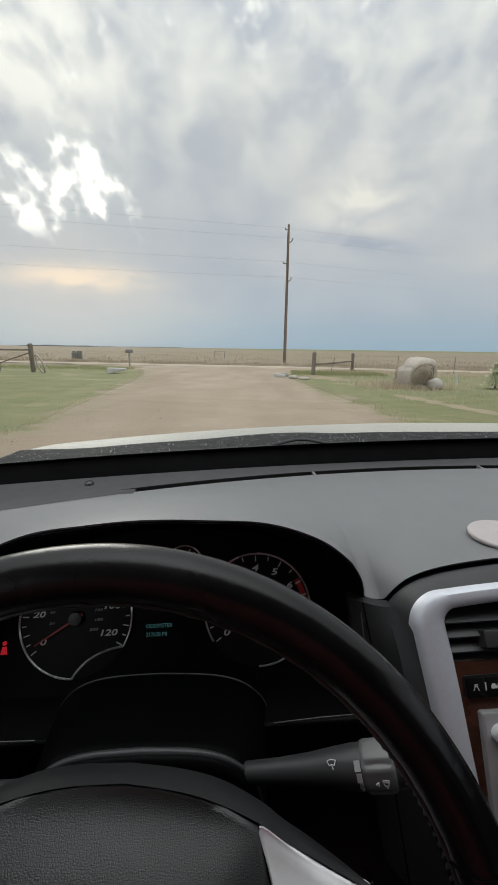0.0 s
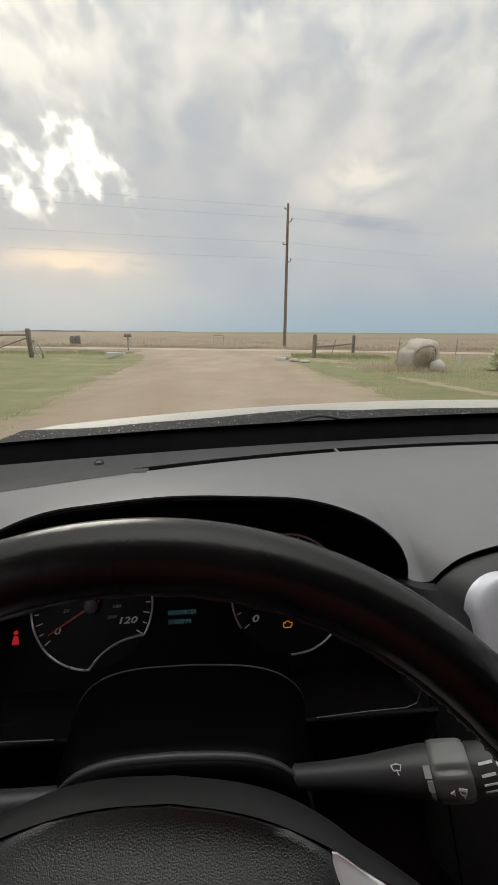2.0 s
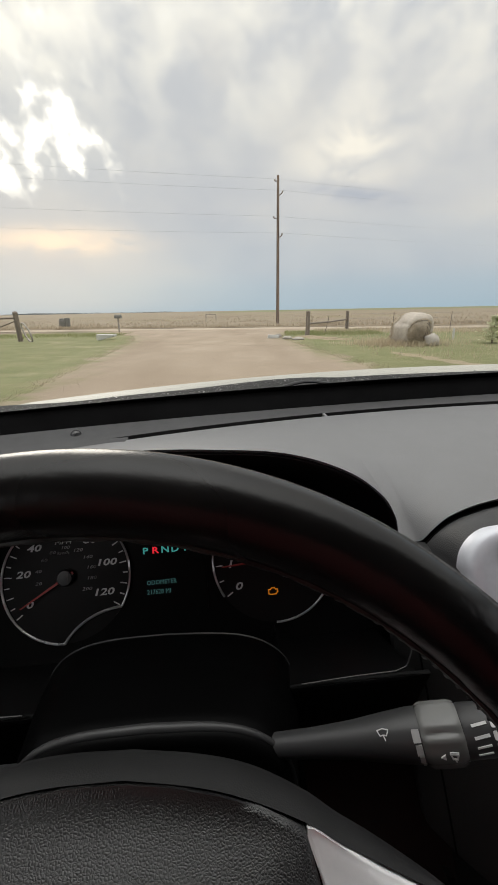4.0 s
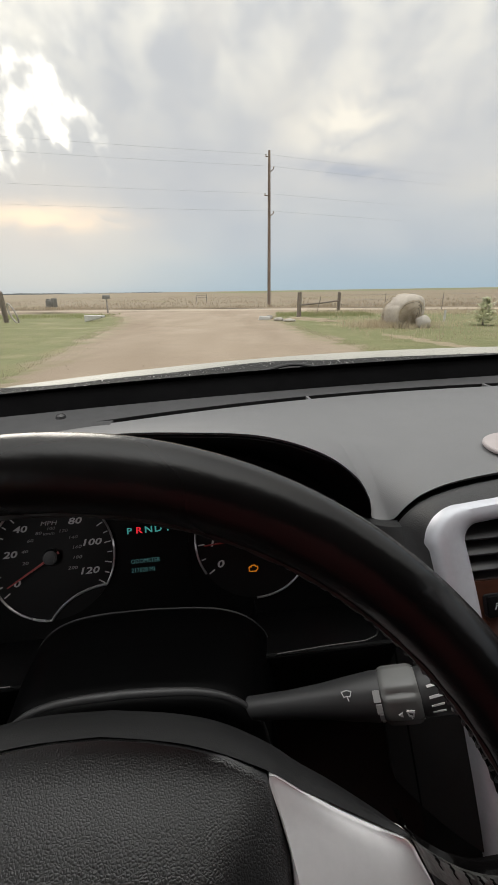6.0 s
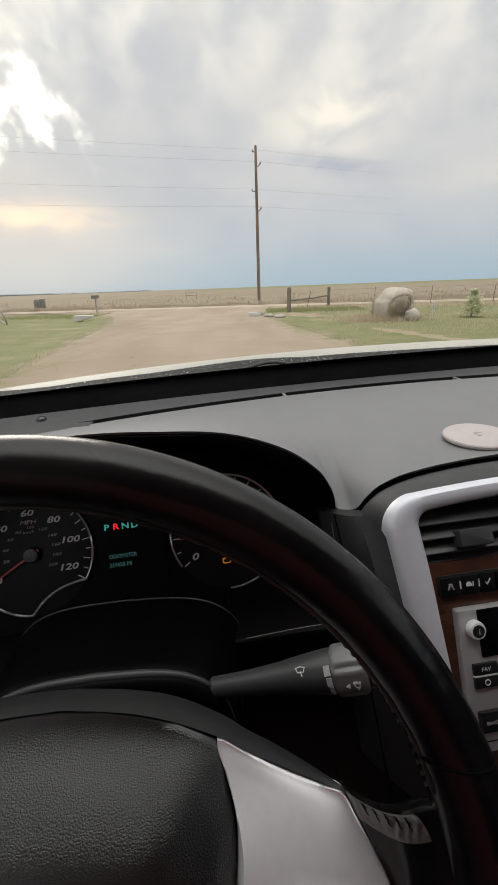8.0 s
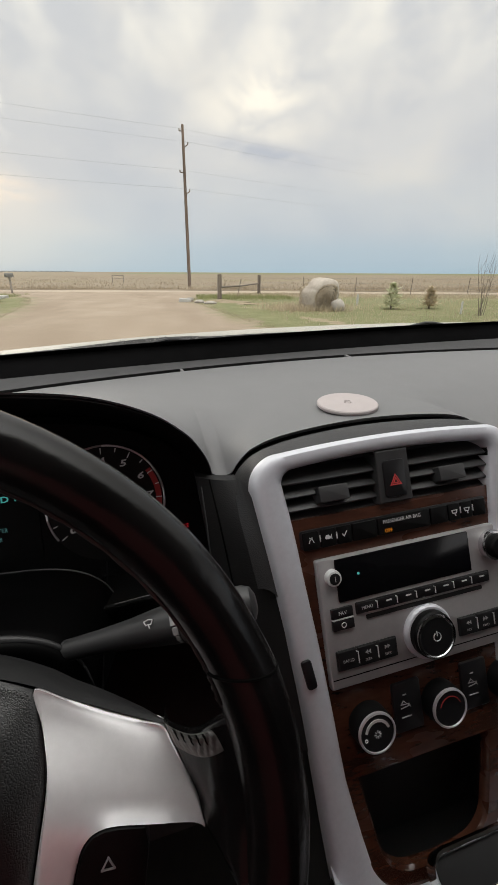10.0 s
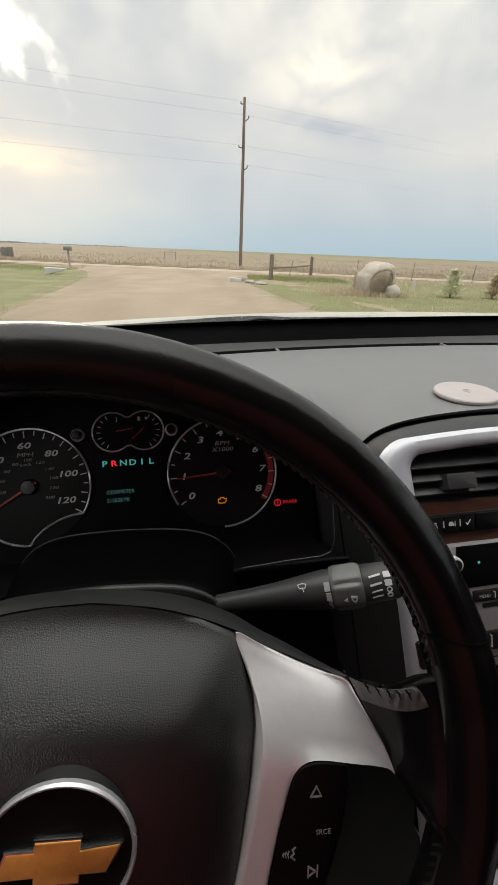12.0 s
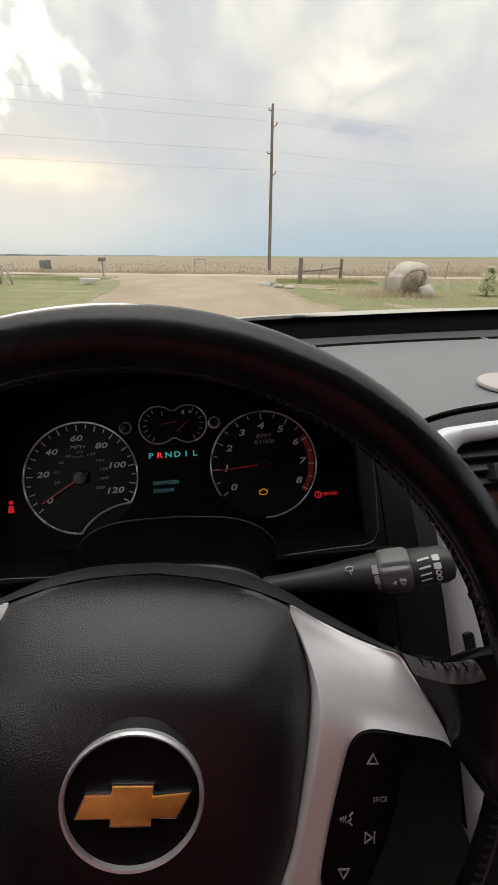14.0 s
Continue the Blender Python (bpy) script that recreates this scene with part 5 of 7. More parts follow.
def shell(u, v):
    q = 2 * u - 1
    f = abs(q) * (len(SF) - 1)
    P = []
    for rows in (SF, SB):
        ks = list(range(len(rows)))
        P.append(Vector([between(ks, [r[i] for r in rows], f) for i in range(3)]))
    a, b = P
    c = b + Vector((-b.x * 0.06, -0.022, -0.022)) * (1 - 0.85 * max(0.0, abs(q) - 0.85) / 0.15)
    k = v * 2
    p = a + (b - a) * k + Vector((0, 0.0014, 0.0006)) * math.sin(math.pi * k) if k <= 1 else b + (c - b) * (k - 1)
    return WH @ Vector((math.copysign(p.x, q), p.y, p.z))


part("rear_shell", solid(shell, 72, 12, (0, 0.001, -0.0015)), LID2, wheel, "smooth dark shell behind the spokes", 60)
lower = [(0.0, -0.125), (0.05, -0.122), (0.085, -0.110), (0.094, -0.088), (0.088, -0.062), (0.092, -0.022), (0.092, 0.0), (0.065, 0.03), (0.0, 0.04)]
lower = rounded(lower + [(-x, y) for x, y in lower[-2:0:-1]], 2)
part("hub_back", prism(lower, -0.030, -0.070, WH), DEEP, wheel, "black hub housing")

# the silver arm: one sheet from the spoke's tip, round the switch pod, down beside the lid to the lower spoke
ARM_OUT = [(0.1538, -0.0068, -0.0150), (0.1512, 0.0021, -0.0220), (0.1443, 0.0140, -0.0300), (0.1405, 0.0205, -0.0345), (0.1368, 0.0258, -0.0385), (0.1270, 0.0281, -0.0412), (0.1150, 0.0322, -0.0430),
           (0.1037, 0.0367, -0.0442), (0.0900, 0.0430, -0.0452), (0.0754, 0.0498, -0.0462), (0.0797, 0.0368, -0.0402), (0.0836, 0.0260, -0.0330), (0.0846, 0.0137, -0.0252), (0.0824, -0.0071, -0.0182),
           (0.0795, -0.0297, -0.0152), (0.0759, -0.0524, -0.0132), (0.0718, -0.0693, -0.0122), (0.0673, -0.0896, -0.0122), (0.0700, -0.1020, -0.0120), (0.0900, -0.1120, -0.0110), (0.1150, -0.1240, -0.0085)]
ARM_IN = [(0.1535, -0.0072, -0.0140), (0.1490, -0.0035, -0.0125), (0.1430, -0.0015, -0.0118), (0.1390, -0.0002, -0.0112), (0.1350, 0.0005, -0.0110), (0.1290, 0.0016, -0.0110), (0.1230, 0.0028, -0.0110),
          (0.1165, 0.0039, -0.0110), (0.1105, 0.0042, -0.0110), (0.1056, 0.0028, -0.0110), (0.1025, 0.0000, -0.0110), (0.1005, -0.0035, -0.0110), (0.0992, -0.0085, -0.0110), (0.0970, -0.0190, -0.0110),
          (0.0946, -0.0310, -0.0110), (0.0913, -0.0520, -0.0110), (0.0897, -0.0680, -0.0110), (0.0915, -0.0735, -0.0110), (0.0960, -0.0770, -0.0110), (0.1104, -0.0884, -0.0105), (0.1260, -0.1010, -0.0085)]


ROLL_T = [-0.14, -0.03, 0.004, 0.013, 0.022, 0.031, 0.040, 0.052]
ROLL_Z = [-0.0105, -0.0107, -0.0114, -0.0142, -0.0208, -0.0302, -0.0400, -0.0480]


def spoke(s):
    ks = list(range(len(ARM_OUT)))
    at = lambda rows, f: Vector([between(ks, [r[i] for r in rows], f) for i in range(3)])
    rows = []
    for i in range(81):
        f = i / 80 * (len(ARM_OUT) - 1)
        a, b = at(ARM_OUT, f), at(ARM_IN, f)
        row = [a + Vector((0, 0, -0.008)), a]
        for v in (0.03, 0.07, 0.12, 0.2, 0.3, 0.4, 0.5, 0.6, 0.7, 0.8, 0.88, 0.95, 1.0):
            p = a.lerp(b, v)
            # rolls away towards the top edge, tucked in along the lid and the pod
            z = between(ROLL_T, ROLL_Z, p.y + 0.25 * (p.x - 0.0754))
            tuck = max(0.0, 1 - v / 0.14) ** 2
            p.z = z + (a.z - z) * tuck + (b.z - 0.0008 - z) * max(0.0, (v - 0.88) / 0.12) ** 2
            row.append(p)
        row.append(b + Vector((0, 0, -0.010)))
        rows.append([(s * p.x, p.y, p.z) for p in row])
    part("spoke", skin(rows), SILVER, wheel, "silver painted spoke", 60)
    # leather web from the spoke's end to the rim, its upper edge a hollow curve
    inner = [(0.1372, 0.0278, -0.0385), (0.1408, 0.0210, -0.0345), (0.1446, 0.0142, -0.0300), (0.1515, 0.0021, -0.0220), (0.1545, -0.0075, -0.0145), (0.1715, -0.0310, 0.0010)]
    ki = list(range(len(inner)))
    top = [(0.1372, 0.0278, -0.0385), (0.1410, 0.0300, -0.0290), (0.1469, 0.0327, -0.0190), (0.1520, 0.0370, -0.0110), (0.1560, 0.0430, -0.0040), (0.1620, 0.0520, 0.0010)]

    def web(f, v):
        a = Vector([between(ki, [r[i] for r in inner], f * (len(inner) - 1)) for i in range(3)])
        ang = radians(17.5 - 28.5 * f)
        b = Vector((0.1735 * math.cos(ang), 0.1735 * math.sin(ang), 0.0085))
        p = a.lerp(b, v)
        p.z += 0.006 * math.sin(math.pi * min(1.0, v * 1.1)) ** 1.2
        t = Vector([between(ki, [r[i] for r in top], v * (len(top) - 1)) for i in range(3)])
        g = max(0.0, 1 - f / 0.45) ** 2
        return p.lerp(t, g * (1 - max(0.0, v - 0.8) / 0.2))
    rows = []
    for i in range(25):
        f = i / 24
        row = [web(f, j / 16) for j in range(17)]
        row = [row[0] + Vector((0.001, 0, -0.010))] + row
        rows.append([(s * p.x, p.y, p.z) for p in row])
    back = [(x, y - 0.004 * s * s, z - 0.012) for x, y, z in rows[0]]
    lip = [(x, y + 0.0008, z - 0.004) for x, y, z in rows[0]]
    part("grip_web", skin([back, lip] + rows), LEATHER, wheel, "glossy leather over the spoke end", 70)
    rows = []
    for i in range(13):          # the puckered strip of worn leather along that edge, gloss in its grey
        f = i / 12
        row = []
        for j in range(61):
            v = 0.01 + 0.76 * j / 60
            p = web(0.005 + f * (0.30 - 0.13 * v), v)
            fold = abs(math.sin(17 * v + 2.2 * math.sin(9 * v + 2 * f) + 5.0 * abs(f - 0.45))) ** 0.6
            rise = math.sin(math.pi * min(1.0, f * 1.02)) ** 0.5 * min(1.0, 12 * (1 - j / 60), 12 * j / 60 + 0.2)
            p += Vector((-0.2, 0.45, 0.85)) * (0.0024 * fold * rise + 0.0003)
            row.append((s * p.x, p.y, p.z))
        rows.append(row)
    edge = [(x, y - 0.001, z - 0.005) for x, y, z in rows[0]]
    part("puckered_seam", skin([edge] + rows), WORN_SHEEN, wheel, "worn puckered leather seam, the gloss of its folds put into the grey", 50)
    for j in range(5):           # dark threads that stand for shade in the creases across it
        v = 0.20 + 0.105 * j
        pts = []
        for i in range(6):
            p = web(0.02 + 0.035 * i * (1 - 0.4 * v), v + 0.014 * (i % 2) - 0.006 * i) + Vector((-0.2, 0.45, 0.85)) * 0.0032
            pts.append(WH @ Vector((s * p.x, p.y, p.z)))
        part("crease_shade", sweep(pts, [0.0002, 0.0004, 0.0005, 0.0005, 0.0003, 0.0002], 6), GAP, wheel)
    # switch pod
    pod = [(0.1056, 0.0024), (0.1105, 0.0038), (0.1165, 0.0035), (0.1275, 0.0014), (0.1290, -0.006), (0.1265, -0.030), (0.1216, -0.0495), (0.1150, -0.068), (0.1085, -0.0795), (0.100, -0.0795), (0.0960, -0.0765), (0.0915, -0.073), (0.0900, -0.068), (0.0916, -0.052), (0.0949, -0.031), (0.0974, -0.019), (0.0996, -0.0085), (0.1010, -0.0035), (0.1030, 0.0)]
    pd = part("switch_pod", prism([(s * x, y) for x, y in pod], -0.0105, -0.030, WH, 0.0015), BLACK, wheel, "black steering-wheel switch pod")
    F = WH @ Matrix.Translation((0, 0, -0.0101))
    for x, y, up_ in ((0.1119, -0.0093, 1), (0.1002, -0.0643, -1)):
        o = [(s * x - 0.0026, y - 0.0021 * up_), (s * x + 0.0026, y - 0.0021 * up_), (s * x, y + 0.0026 * up_), (s * x - 0.0026, y - 0.0021 * up_)]
        part("arrow_mark", stroke(o, 0.0006, bmesh.new(), F), FAINT, pd)
    if s > 0:
        part("lettering", letters("SRCE", 0.0036, F, 0.1165, -0.0290, 0.0, width=0.9), FAINT, pd)
        bm = stroke([(0.1030, -0.0350), (0.1018, -0.0362), (0.1026, -0.0378), (0.1012, -0.0392), (0.1030, -0.0408)], 0.0006, bmesh.new(), F)
        for k in range(3):
            x = 0.1000 - 0.0012 * k
            stroke([(x, -0.0366 - 0.0003 * k), (x - 0.0004, -0.0380), (x, -0.0394 + 0.0003 * k)], 0.0005, bm, F)
        part("voice_mark", bm, FAINT, pd)
        bm = stroke([(0.1100, -0.0449), (0.1100, -0.0499), (0.1135, -0.0474), (0.1100, -0.0449)], 0.0006, bmesh.new(), F)
        part("skip_mark", stroke([(0.1145, -0.0449), (0.1145, -0.0499)], 0.0006, bm, F), FAINT, pd)


spoke(1), spoke(-1)
EM = WH @ Matrix.Translation((0.001, -0.0145, 0.0025)) @ Matrix.Rotation(radians(-1), 4, "Z")
em = part("emblem_plate", lathe([(0.0285, -0.004), (0.0285, 0.0), (0, 0.0005)], 48, EM), BLACK, wheel, "round black emblem plate")
part("emblem_ring", lathe([(0.0304, -0.0012), (0.0305, 0.001), (0.0298, 0.0022), (0.0288, 0.0018), (0.0284, 0.0)], 56, EM), BEZEL, em, "thin bright ring")
part("emblem_seat", lathe([(0.0345, -0.013), (0.0330, -0.0090), (0.0312, -0.0050), (0.0304, -0.0012)], 56, EM), LID2, wheel, "grained raised ring round the emblem", 60)
tie = [(-0.023, -0.0056), (-0.0086, -0.0056), (-0.0086, -0.0088), (0.0086, -0.0088), (0.0086, -0.0056), (0.0190, -0.0056), (0.0238, 0.0052), (0.0086, 0.0040), (0.0086, 0.0082), (-0.0086, 0.0082), (-0.0086, 0.0044), (-0.0190, 0.0044)]
part("emblem_border", prism([(x * 1.05, y * 1.12) for x, y in tie], 0.0026, 0.0, EM, 0.0006), CHROME, em)
part("emblem_badge", prism(tie, 0.0031, 0.001, EM, 0.0007), GOLD, em, "plain gold metal badge")


# ---- windscreen, wipers and bonnet ----
def screen(u, v):
    """The windscreen: u across, v from below the dashboard's edge to the roof."""
    x = -0.42 + 1.624 * u
    y0, z0 = frit_y(x) + 0.155, -0.005
    y1, z1 = 0.01 - 0.06 * (x - MID) ** 2, 0.49 - 0.05 * (x - MID) ** 2
    k = (x - MID) * (1 - 0.12 * v) + MID
    return Vector((k, y0 + (y1 - y0) * v, z0 + (z1 - z0) * v + 0.02 * math.sin(math.pi * v)))


pane = alone("windscreen", surface(screen, 40, 24), GLASS, "large clear raked windscreen above the dashboard", "windscreen", kind="structure")
pane.visible_shadow = False
FRIT = 0.161
part("black_border", solid(lambda u, v: screen(u, v * FRIT) + Vector((0, -0.003, -0.002)), 60, 6, (0, 0.001, 0.0012)), BORDER, pane, "black printed border of the glass")
for s in (0, 1):
    part("side_border", solid(lambda u, v: screen(s + (1 - 2 * s) * 0.03 * u, v) + Vector((0, -0.003, -0.002)), 3, 24, (0, 0.001, 0.0012)), DEEP, pane)

LIPX = [-0.40, -0.26, -0.14, 0.0, 0.117, 0.195, 0.275, 0.34, 0.45, 0.63, 0.75, 1.0, 1.18]
LIPZ = [0.041, 0.038, 0.043, 0.047, 0.053, 0.056, 0.055, 0.051, 0.050, 0.046, 0.043, 0.035, 0.028]


def cowl_z(u, v):
    x = -0.40 + 1.58 * u
    lip = between(LIPX, LIPZ, x)
    return lip + float(np.interp(v, [0, 0.3, 0.55, 0.73, 0.8, 1.0], [0.006, 0.005, 0.002, 0.0, -0.006, -0.035]))


cowl = thing("cowl_panel", "dusty black plastic cowl below the windscreen", "cowl", (MID, 0.85, 0.03))
part("cowl", solid(lambda u, v: Vector((-0.40 + 1.58 * u, 0.74 + 0.22 * v - 0.05 * (u - 0.5) ** 2 * 1.58 ** 2, cowl_z(u, v))), 50, 12, (0, 0, -0.01)), COWL, cowl)
rnd = random.Random(5)
bm = bmesh.new()
for i in range(1700):            # grit and leaf litter
    u, v = rnd.random(), rnd.random() * 0.8
    p = Vector((-0.40 + 1.58 * u, 0.74 + 0.22 * v - 0.05 * (u - 0.5) ** 2 * 1.58 ** 2, cowl_z(u, v) + 0.0005))
    s = rnd.uniform(0.0008, 0.0026)
    vs = [bm.verts.new(p + Vector((rnd.uniform(-s, s), rnd.uniform(-s, s), rnd.uniform(-0.2, 1) * s))) for _ in range(4)]
    for a, b, c in ((0, 1, 2), (0, 1, 3), (0, 2, 3), (1, 2, 3)):
        bm.faces.new((vs[a], vs[b], vs[c]))
part("grit", bm, material("grit", (0.36, 0.35, 0.33), 0.9, vary=0.5), cowl, "scattered grit", 0)


def wiper(x0, x1, hump):
    w = thing("windscreen_wiper", "black windscreen wiper resting at the foot of the glass", "wiper", (x0, 0.75, 0.05), "windscreen wipers")
    pts = []
    for i in range(25):
        f = i / 24
        x = x0 + (x1 - x0) * f
        pts.append((x, frit_y(x) + 0.105 + 0.012 * math.sin(3.1 * f), 0.060 + 0.014 * math.exp(-((x - hump) / 0.05) ** 2)))
    part("wiper_arm", sweep(pts, 0.0055, 8, flat=0.6), RUBBER, w)
    part("blade", sweep([(x0 + (x1 - x0) * f, frit_y(x0 + (x1 - x0) * f) + 0.090, 0.060 + 0.005 * math.sin(3.1 * f)) for f in np.linspace(0.0, 1.0, 20)], 0.0045, 6), RUBBER, w, "thin rubber blade")
    return w


wiper(-0.11, 0.36, 0.228), wiper(0.42, 0.98, 0.80)


def bonnet(u, v):
    x = (u - 0.5) * 1.62
    y = 0.93 - 0.10 * x * x + v * (0.98 - 0.25 * x * x)
    d = 0.98 * v
    z = float(np.interp(d, [0, 0.06, 0.12, 0.2, 0.36, 0.66, 0.98], [0.034, 0.0405, 0.0395, 0.029, -0.006, -0.08, -0.22]))
    return Vector((MID + x, y, z - 0.021 * (x - 0.05) ** 2 - 0.10 * max(0, abs(x) - 0.78)))


hood = thing("car_bonnet", "white painted car bonnet seen over the cowl", "car bonnet", (MID, 1.3, -0.3))
part("bonnet", solid(bonnet, 60, 40, (0, 0, -0.012)), PAINT, hood)
part("nose", solid(lambda u, v: bonnet(u, 1.0) + Vector((0, 0.06 * math.sin(1.5 * v), -0.62 * v)), 30, 8, (0, -0.02, 0)), PAINT, hood)
for s in (0, 1):
    part("wing", solid(lambda u, v: bonnet(s, u) + Vector(((2 * s - 1) * 0.03 * math.sin(1.5 * v), 0, -0.62 * v)), 20, 6, ((1 - 2 * s) * 0.02, 0, 0)), PAINT, hood)

# ---- plain unseen shell that closes the cabin and keeps stray light down ----
cabin = thing("car_cabin", "plain grey unseen cabin lining with window openings, one red and one dark seat back behind", "car body", (MID, -0.6, -0.7), kind="structure")
part("roof_lining", solid(lambda u, v: Vector((-0.34 + 1.464 * u, 0.01 - 1.73 * v, 0.49 + 0.02 * math.sin(3.14 * u) - 0.02 * (2 * u - 1) ** 2)), 10, 10, (0, 0, 0.02)), LINING, cabin)
part("cabin_floor", box((MID, -0.45, -0.77), (1.5, 2.5, 0.03)), FABRIC, cabin)
part("firewall", box((MID, 0.80, -0.40), (1.5, 0.02, 0.77)), DEEP, cabin)
# Added dark panel closes the rear opening against fill light.
part("tailgate_block", box((MID, -1.72, 0.29), (1.5, 0.01, 0.46)), REAR_BLOCK, cabin, "unseen dark panel added to cut the light from behind")
part("rear_wall", box((MID, -1.72, -0.35), (1.5, 0.03, 0.86)), FABRIC, cabin)
for s in (-1, 1):
    x = MID + s * 0.745
    part("door_panel", box((x, -0.46, -0.40), (0.05, 2.52, 0.78), 0.01), BLACK, cabin)
    # Added above the door panel to narrow the side window's light.
    part("side_block", box((x, -0.71, 0.03), (0.048, 2.0, 0.085), 0.01), BLACK, cabin, "unseen strip added along the door top to cut side light")
    part("front_pillar", sweep([screen(0.0 if s < 0 else 1.0, v) + Vector((s * 0.012, 0.0, 0.0)) for v in np.linspace(0.02, 1.0, 14)], 0.032, 12), BLACK, cabin, "dark windscreen pillar")
    part("middle_pillar", box((x - s * 0.02, -0.62, 0.23), (0.05, 0.12, 0.54), 0.01), LINING, cabin)
    part("rear_pillar", box((x - s * 0.02, -1.55, 0.23), (0.05, 0.32, 0.54), 0.01), LINING, cabin)
    part("roof_rail", box((x - s * 0.03, -0.86, 0.48), (0.06, 1.72, 0.06), 0.01), LINING, cabin)
    part("rear_block", box((x - s * 0.01, -1.05, 0.23), (0.008, 0.80, 0.50)), REAR_BLOCK, cabin, "unseen dark panel added to cut the light from behind")
    # The driver's seat back is red and set close to colour the spokes' reflections.
    part("seat_back", box((MID + s * 0.37, -0.50, -0.10), (0.52, 0.14, 0.82), 0.06), RED_BOUNCE if s < 0 else FABRIC, cabin)
    part("seat_base", box((MID + s * 0.37, -0.48, -0.50), (0.48, 0.5, 0.16), 0.05), FABRIC, cabin)

# ---- outdoors ----
HERE[0] = Matrix()


def ground_colour(nt, tc, stops, scale, patch=None):
    wide = node(nt, "ShaderNodeTexNoise", Scale=scale, Detail=8.0, Roughness=0.65)
    fine = node(nt, "ShaderNodeTexNoise", Scale=scale * 14, Detail=5.0, Roughness=0.7)
    for n in (wide, fine):
        link(nt, tc.outputs["Object"], n.inputs["Vector"])
    f = math_node(nt, "MULTIPLY_ADD", fine.outputs["Fac"], 0.4, math_node(nt, "MULTIPLY", wide.outputs["Fac"], 0.6))
    col = ramp(nt, f, stops)
    if patch:
        colour, sc, lo, hi, stretch = patch
        mp = nt.nodes.new("ShaderNodeMapping")
        mp.inputs["Scale"].default_value = stretch
        link(nt, tc.outputs["Object"], mp.inputs[0])
        pn = node(nt, "ShaderNodeTexNoise", Scale=sc, Detail=5.0, Roughness=0.6, Distortion=0.4)
        link(nt, mp.outputs[0], pn.inputs["Vector"])
        k = ramp(nt, pn.outputs["Fac"], [(lo, (0, 0, 0)), (hi, (1, 1, 1))])
        col = mix(nt, k, col, colour)
    return col, fine.outputs["Fac"]


def ground_material(name, stops, scale, bump, patch=None, verge=None):
    """Soil or turf; verge names the turf that takes over where the mesh's 'soil' weight runs out."""
    m = bpy.data.materials.new(name)
    m.use_nodes = True
    nt = m.node_tree
    b = nt.nodes["Principled BSDF"]
    b.inputs["Roughness"].default_value = 0.95
    b.inputs["Specular IOR Level"].default_value = 0.15
    tc = nt.nodes.new("ShaderNodeTexCoord")
    col, fine = ground_colour(nt, tc, stops, scale, patch)
    if verge:
        turf, _ = ground_colour(nt, tc, *verge)
        at = nt.nodes.new("ShaderNodeAttribute")
        at.attribute_name = "soil"
        rag = node(nt, "ShaderNodeTexNoise", Scale=1.1, Detail=7.0, Roughness=0.62)
        link(nt, tc.outputs["Object"], rag.inputs["Vector"])
        k = math_node(nt, "MULTIPLY_ADD", math_node(nt, "SUBTRACT", rag.outputs["Fac"], 0.5), 1.5, at.outputs["Fac"])
        col = mix(nt, ramp(nt, k, [(0.30, (0, 0, 0)), (0.52, (0.7, 0.7, 0.7)), (0.75, (1, 1, 1))]), turf, col)
    link(nt, col, b.inputs["Base Color"])
    bn = nt.nodes.new("ShaderNodeBump")
    bn.inputs["Strength"].default_value, bn.inputs["Distance"].default_value = bump, 0.03
    link(nt, fine, bn.inputs["Height"])
    link(nt, bn.outputs[0], b.inputs["Normal"])
    return m


DRY = ground_material("dry_prairie", [(0.35, (0.215, 0.175, 0.125)), (0.5, (0.265, 0.215, 0.155)), (0.66, (0.32, 0.265, 0.195))], 0.35, 0.8,
                      ((0.26, 0.25, 0.12), 0.06, 0.54, 0.74, (0.4, 1.6, 1)))
TURF = ([(0.36, (0.160, 0.175, 0.080)), (0.5, (0.205, 0.208, 0.104)), (0.66, (0.275, 0.245, 0.145))], 0.8,
        ((0.33, 0.285, 0.18), 0.45, 0.56, 0.72, (0.7, 1.4, 1)))
LAWN = ground_material("spring_lawn", TURF[0], TURF[1], 0.8, TURF[2])
DIRT = ground_material("packed_dirt", [(0.36, (0.315, 0.252, 0.188)), (0.5, (0.36, 0.290, 0.220)), (0.64, (0.415, 0.342, 0.266))], 0.5, 0.5,
                       ((0.29, 0.228, 0.168), 0.40, 0.44, 0.66, (1.0, 0.22, 1)), TURF)
GRAVEL = ground_material("pale_gravel", [(0.36, (0.40, 0.33, 0.25)), (0.5, (0.45, 0.375, 0.29)), (0.64, (0.49, 0.42, 0.33))], 0.8, 0.4)
# Weathered wood, lifted in tone: outdoor haze is put into the base.
POST = material("weathered_wood", (0.21, 0.175, 0.145), 0.9, vary=0.4, scale=12, stretch=(6, 6, 0.6), second=(0.27, 0.225, 0.185), bump=0.6, bump_scale=60)
POLEWOOD = material("pole_wood", (0.17, 0.115, 0.085), 0.85, vary=0.4, scale=6, stretch=(5, 5, 0.3), second=(0.31, 0.24, 0.19), bump=0.4, bump_scale=40)
WIRE = material("line_wire", (0.26, 0.27, 0.28), 0.6, metal=0.2)
HAY = material("old_hay", (0.44, 0.37, 0.29), 0.95, vary=0.35, scale=18, second=(0.60, 0.515, 0.41), bump=0.9, bump_scale=45)
WRAP = material("bale_wrap", (0.50, 0.44, 0.375), 0.95, vary=0.2, scale=9, second=(0.60, 0.535, 0.46), bump=0.9, bump_scale=26)


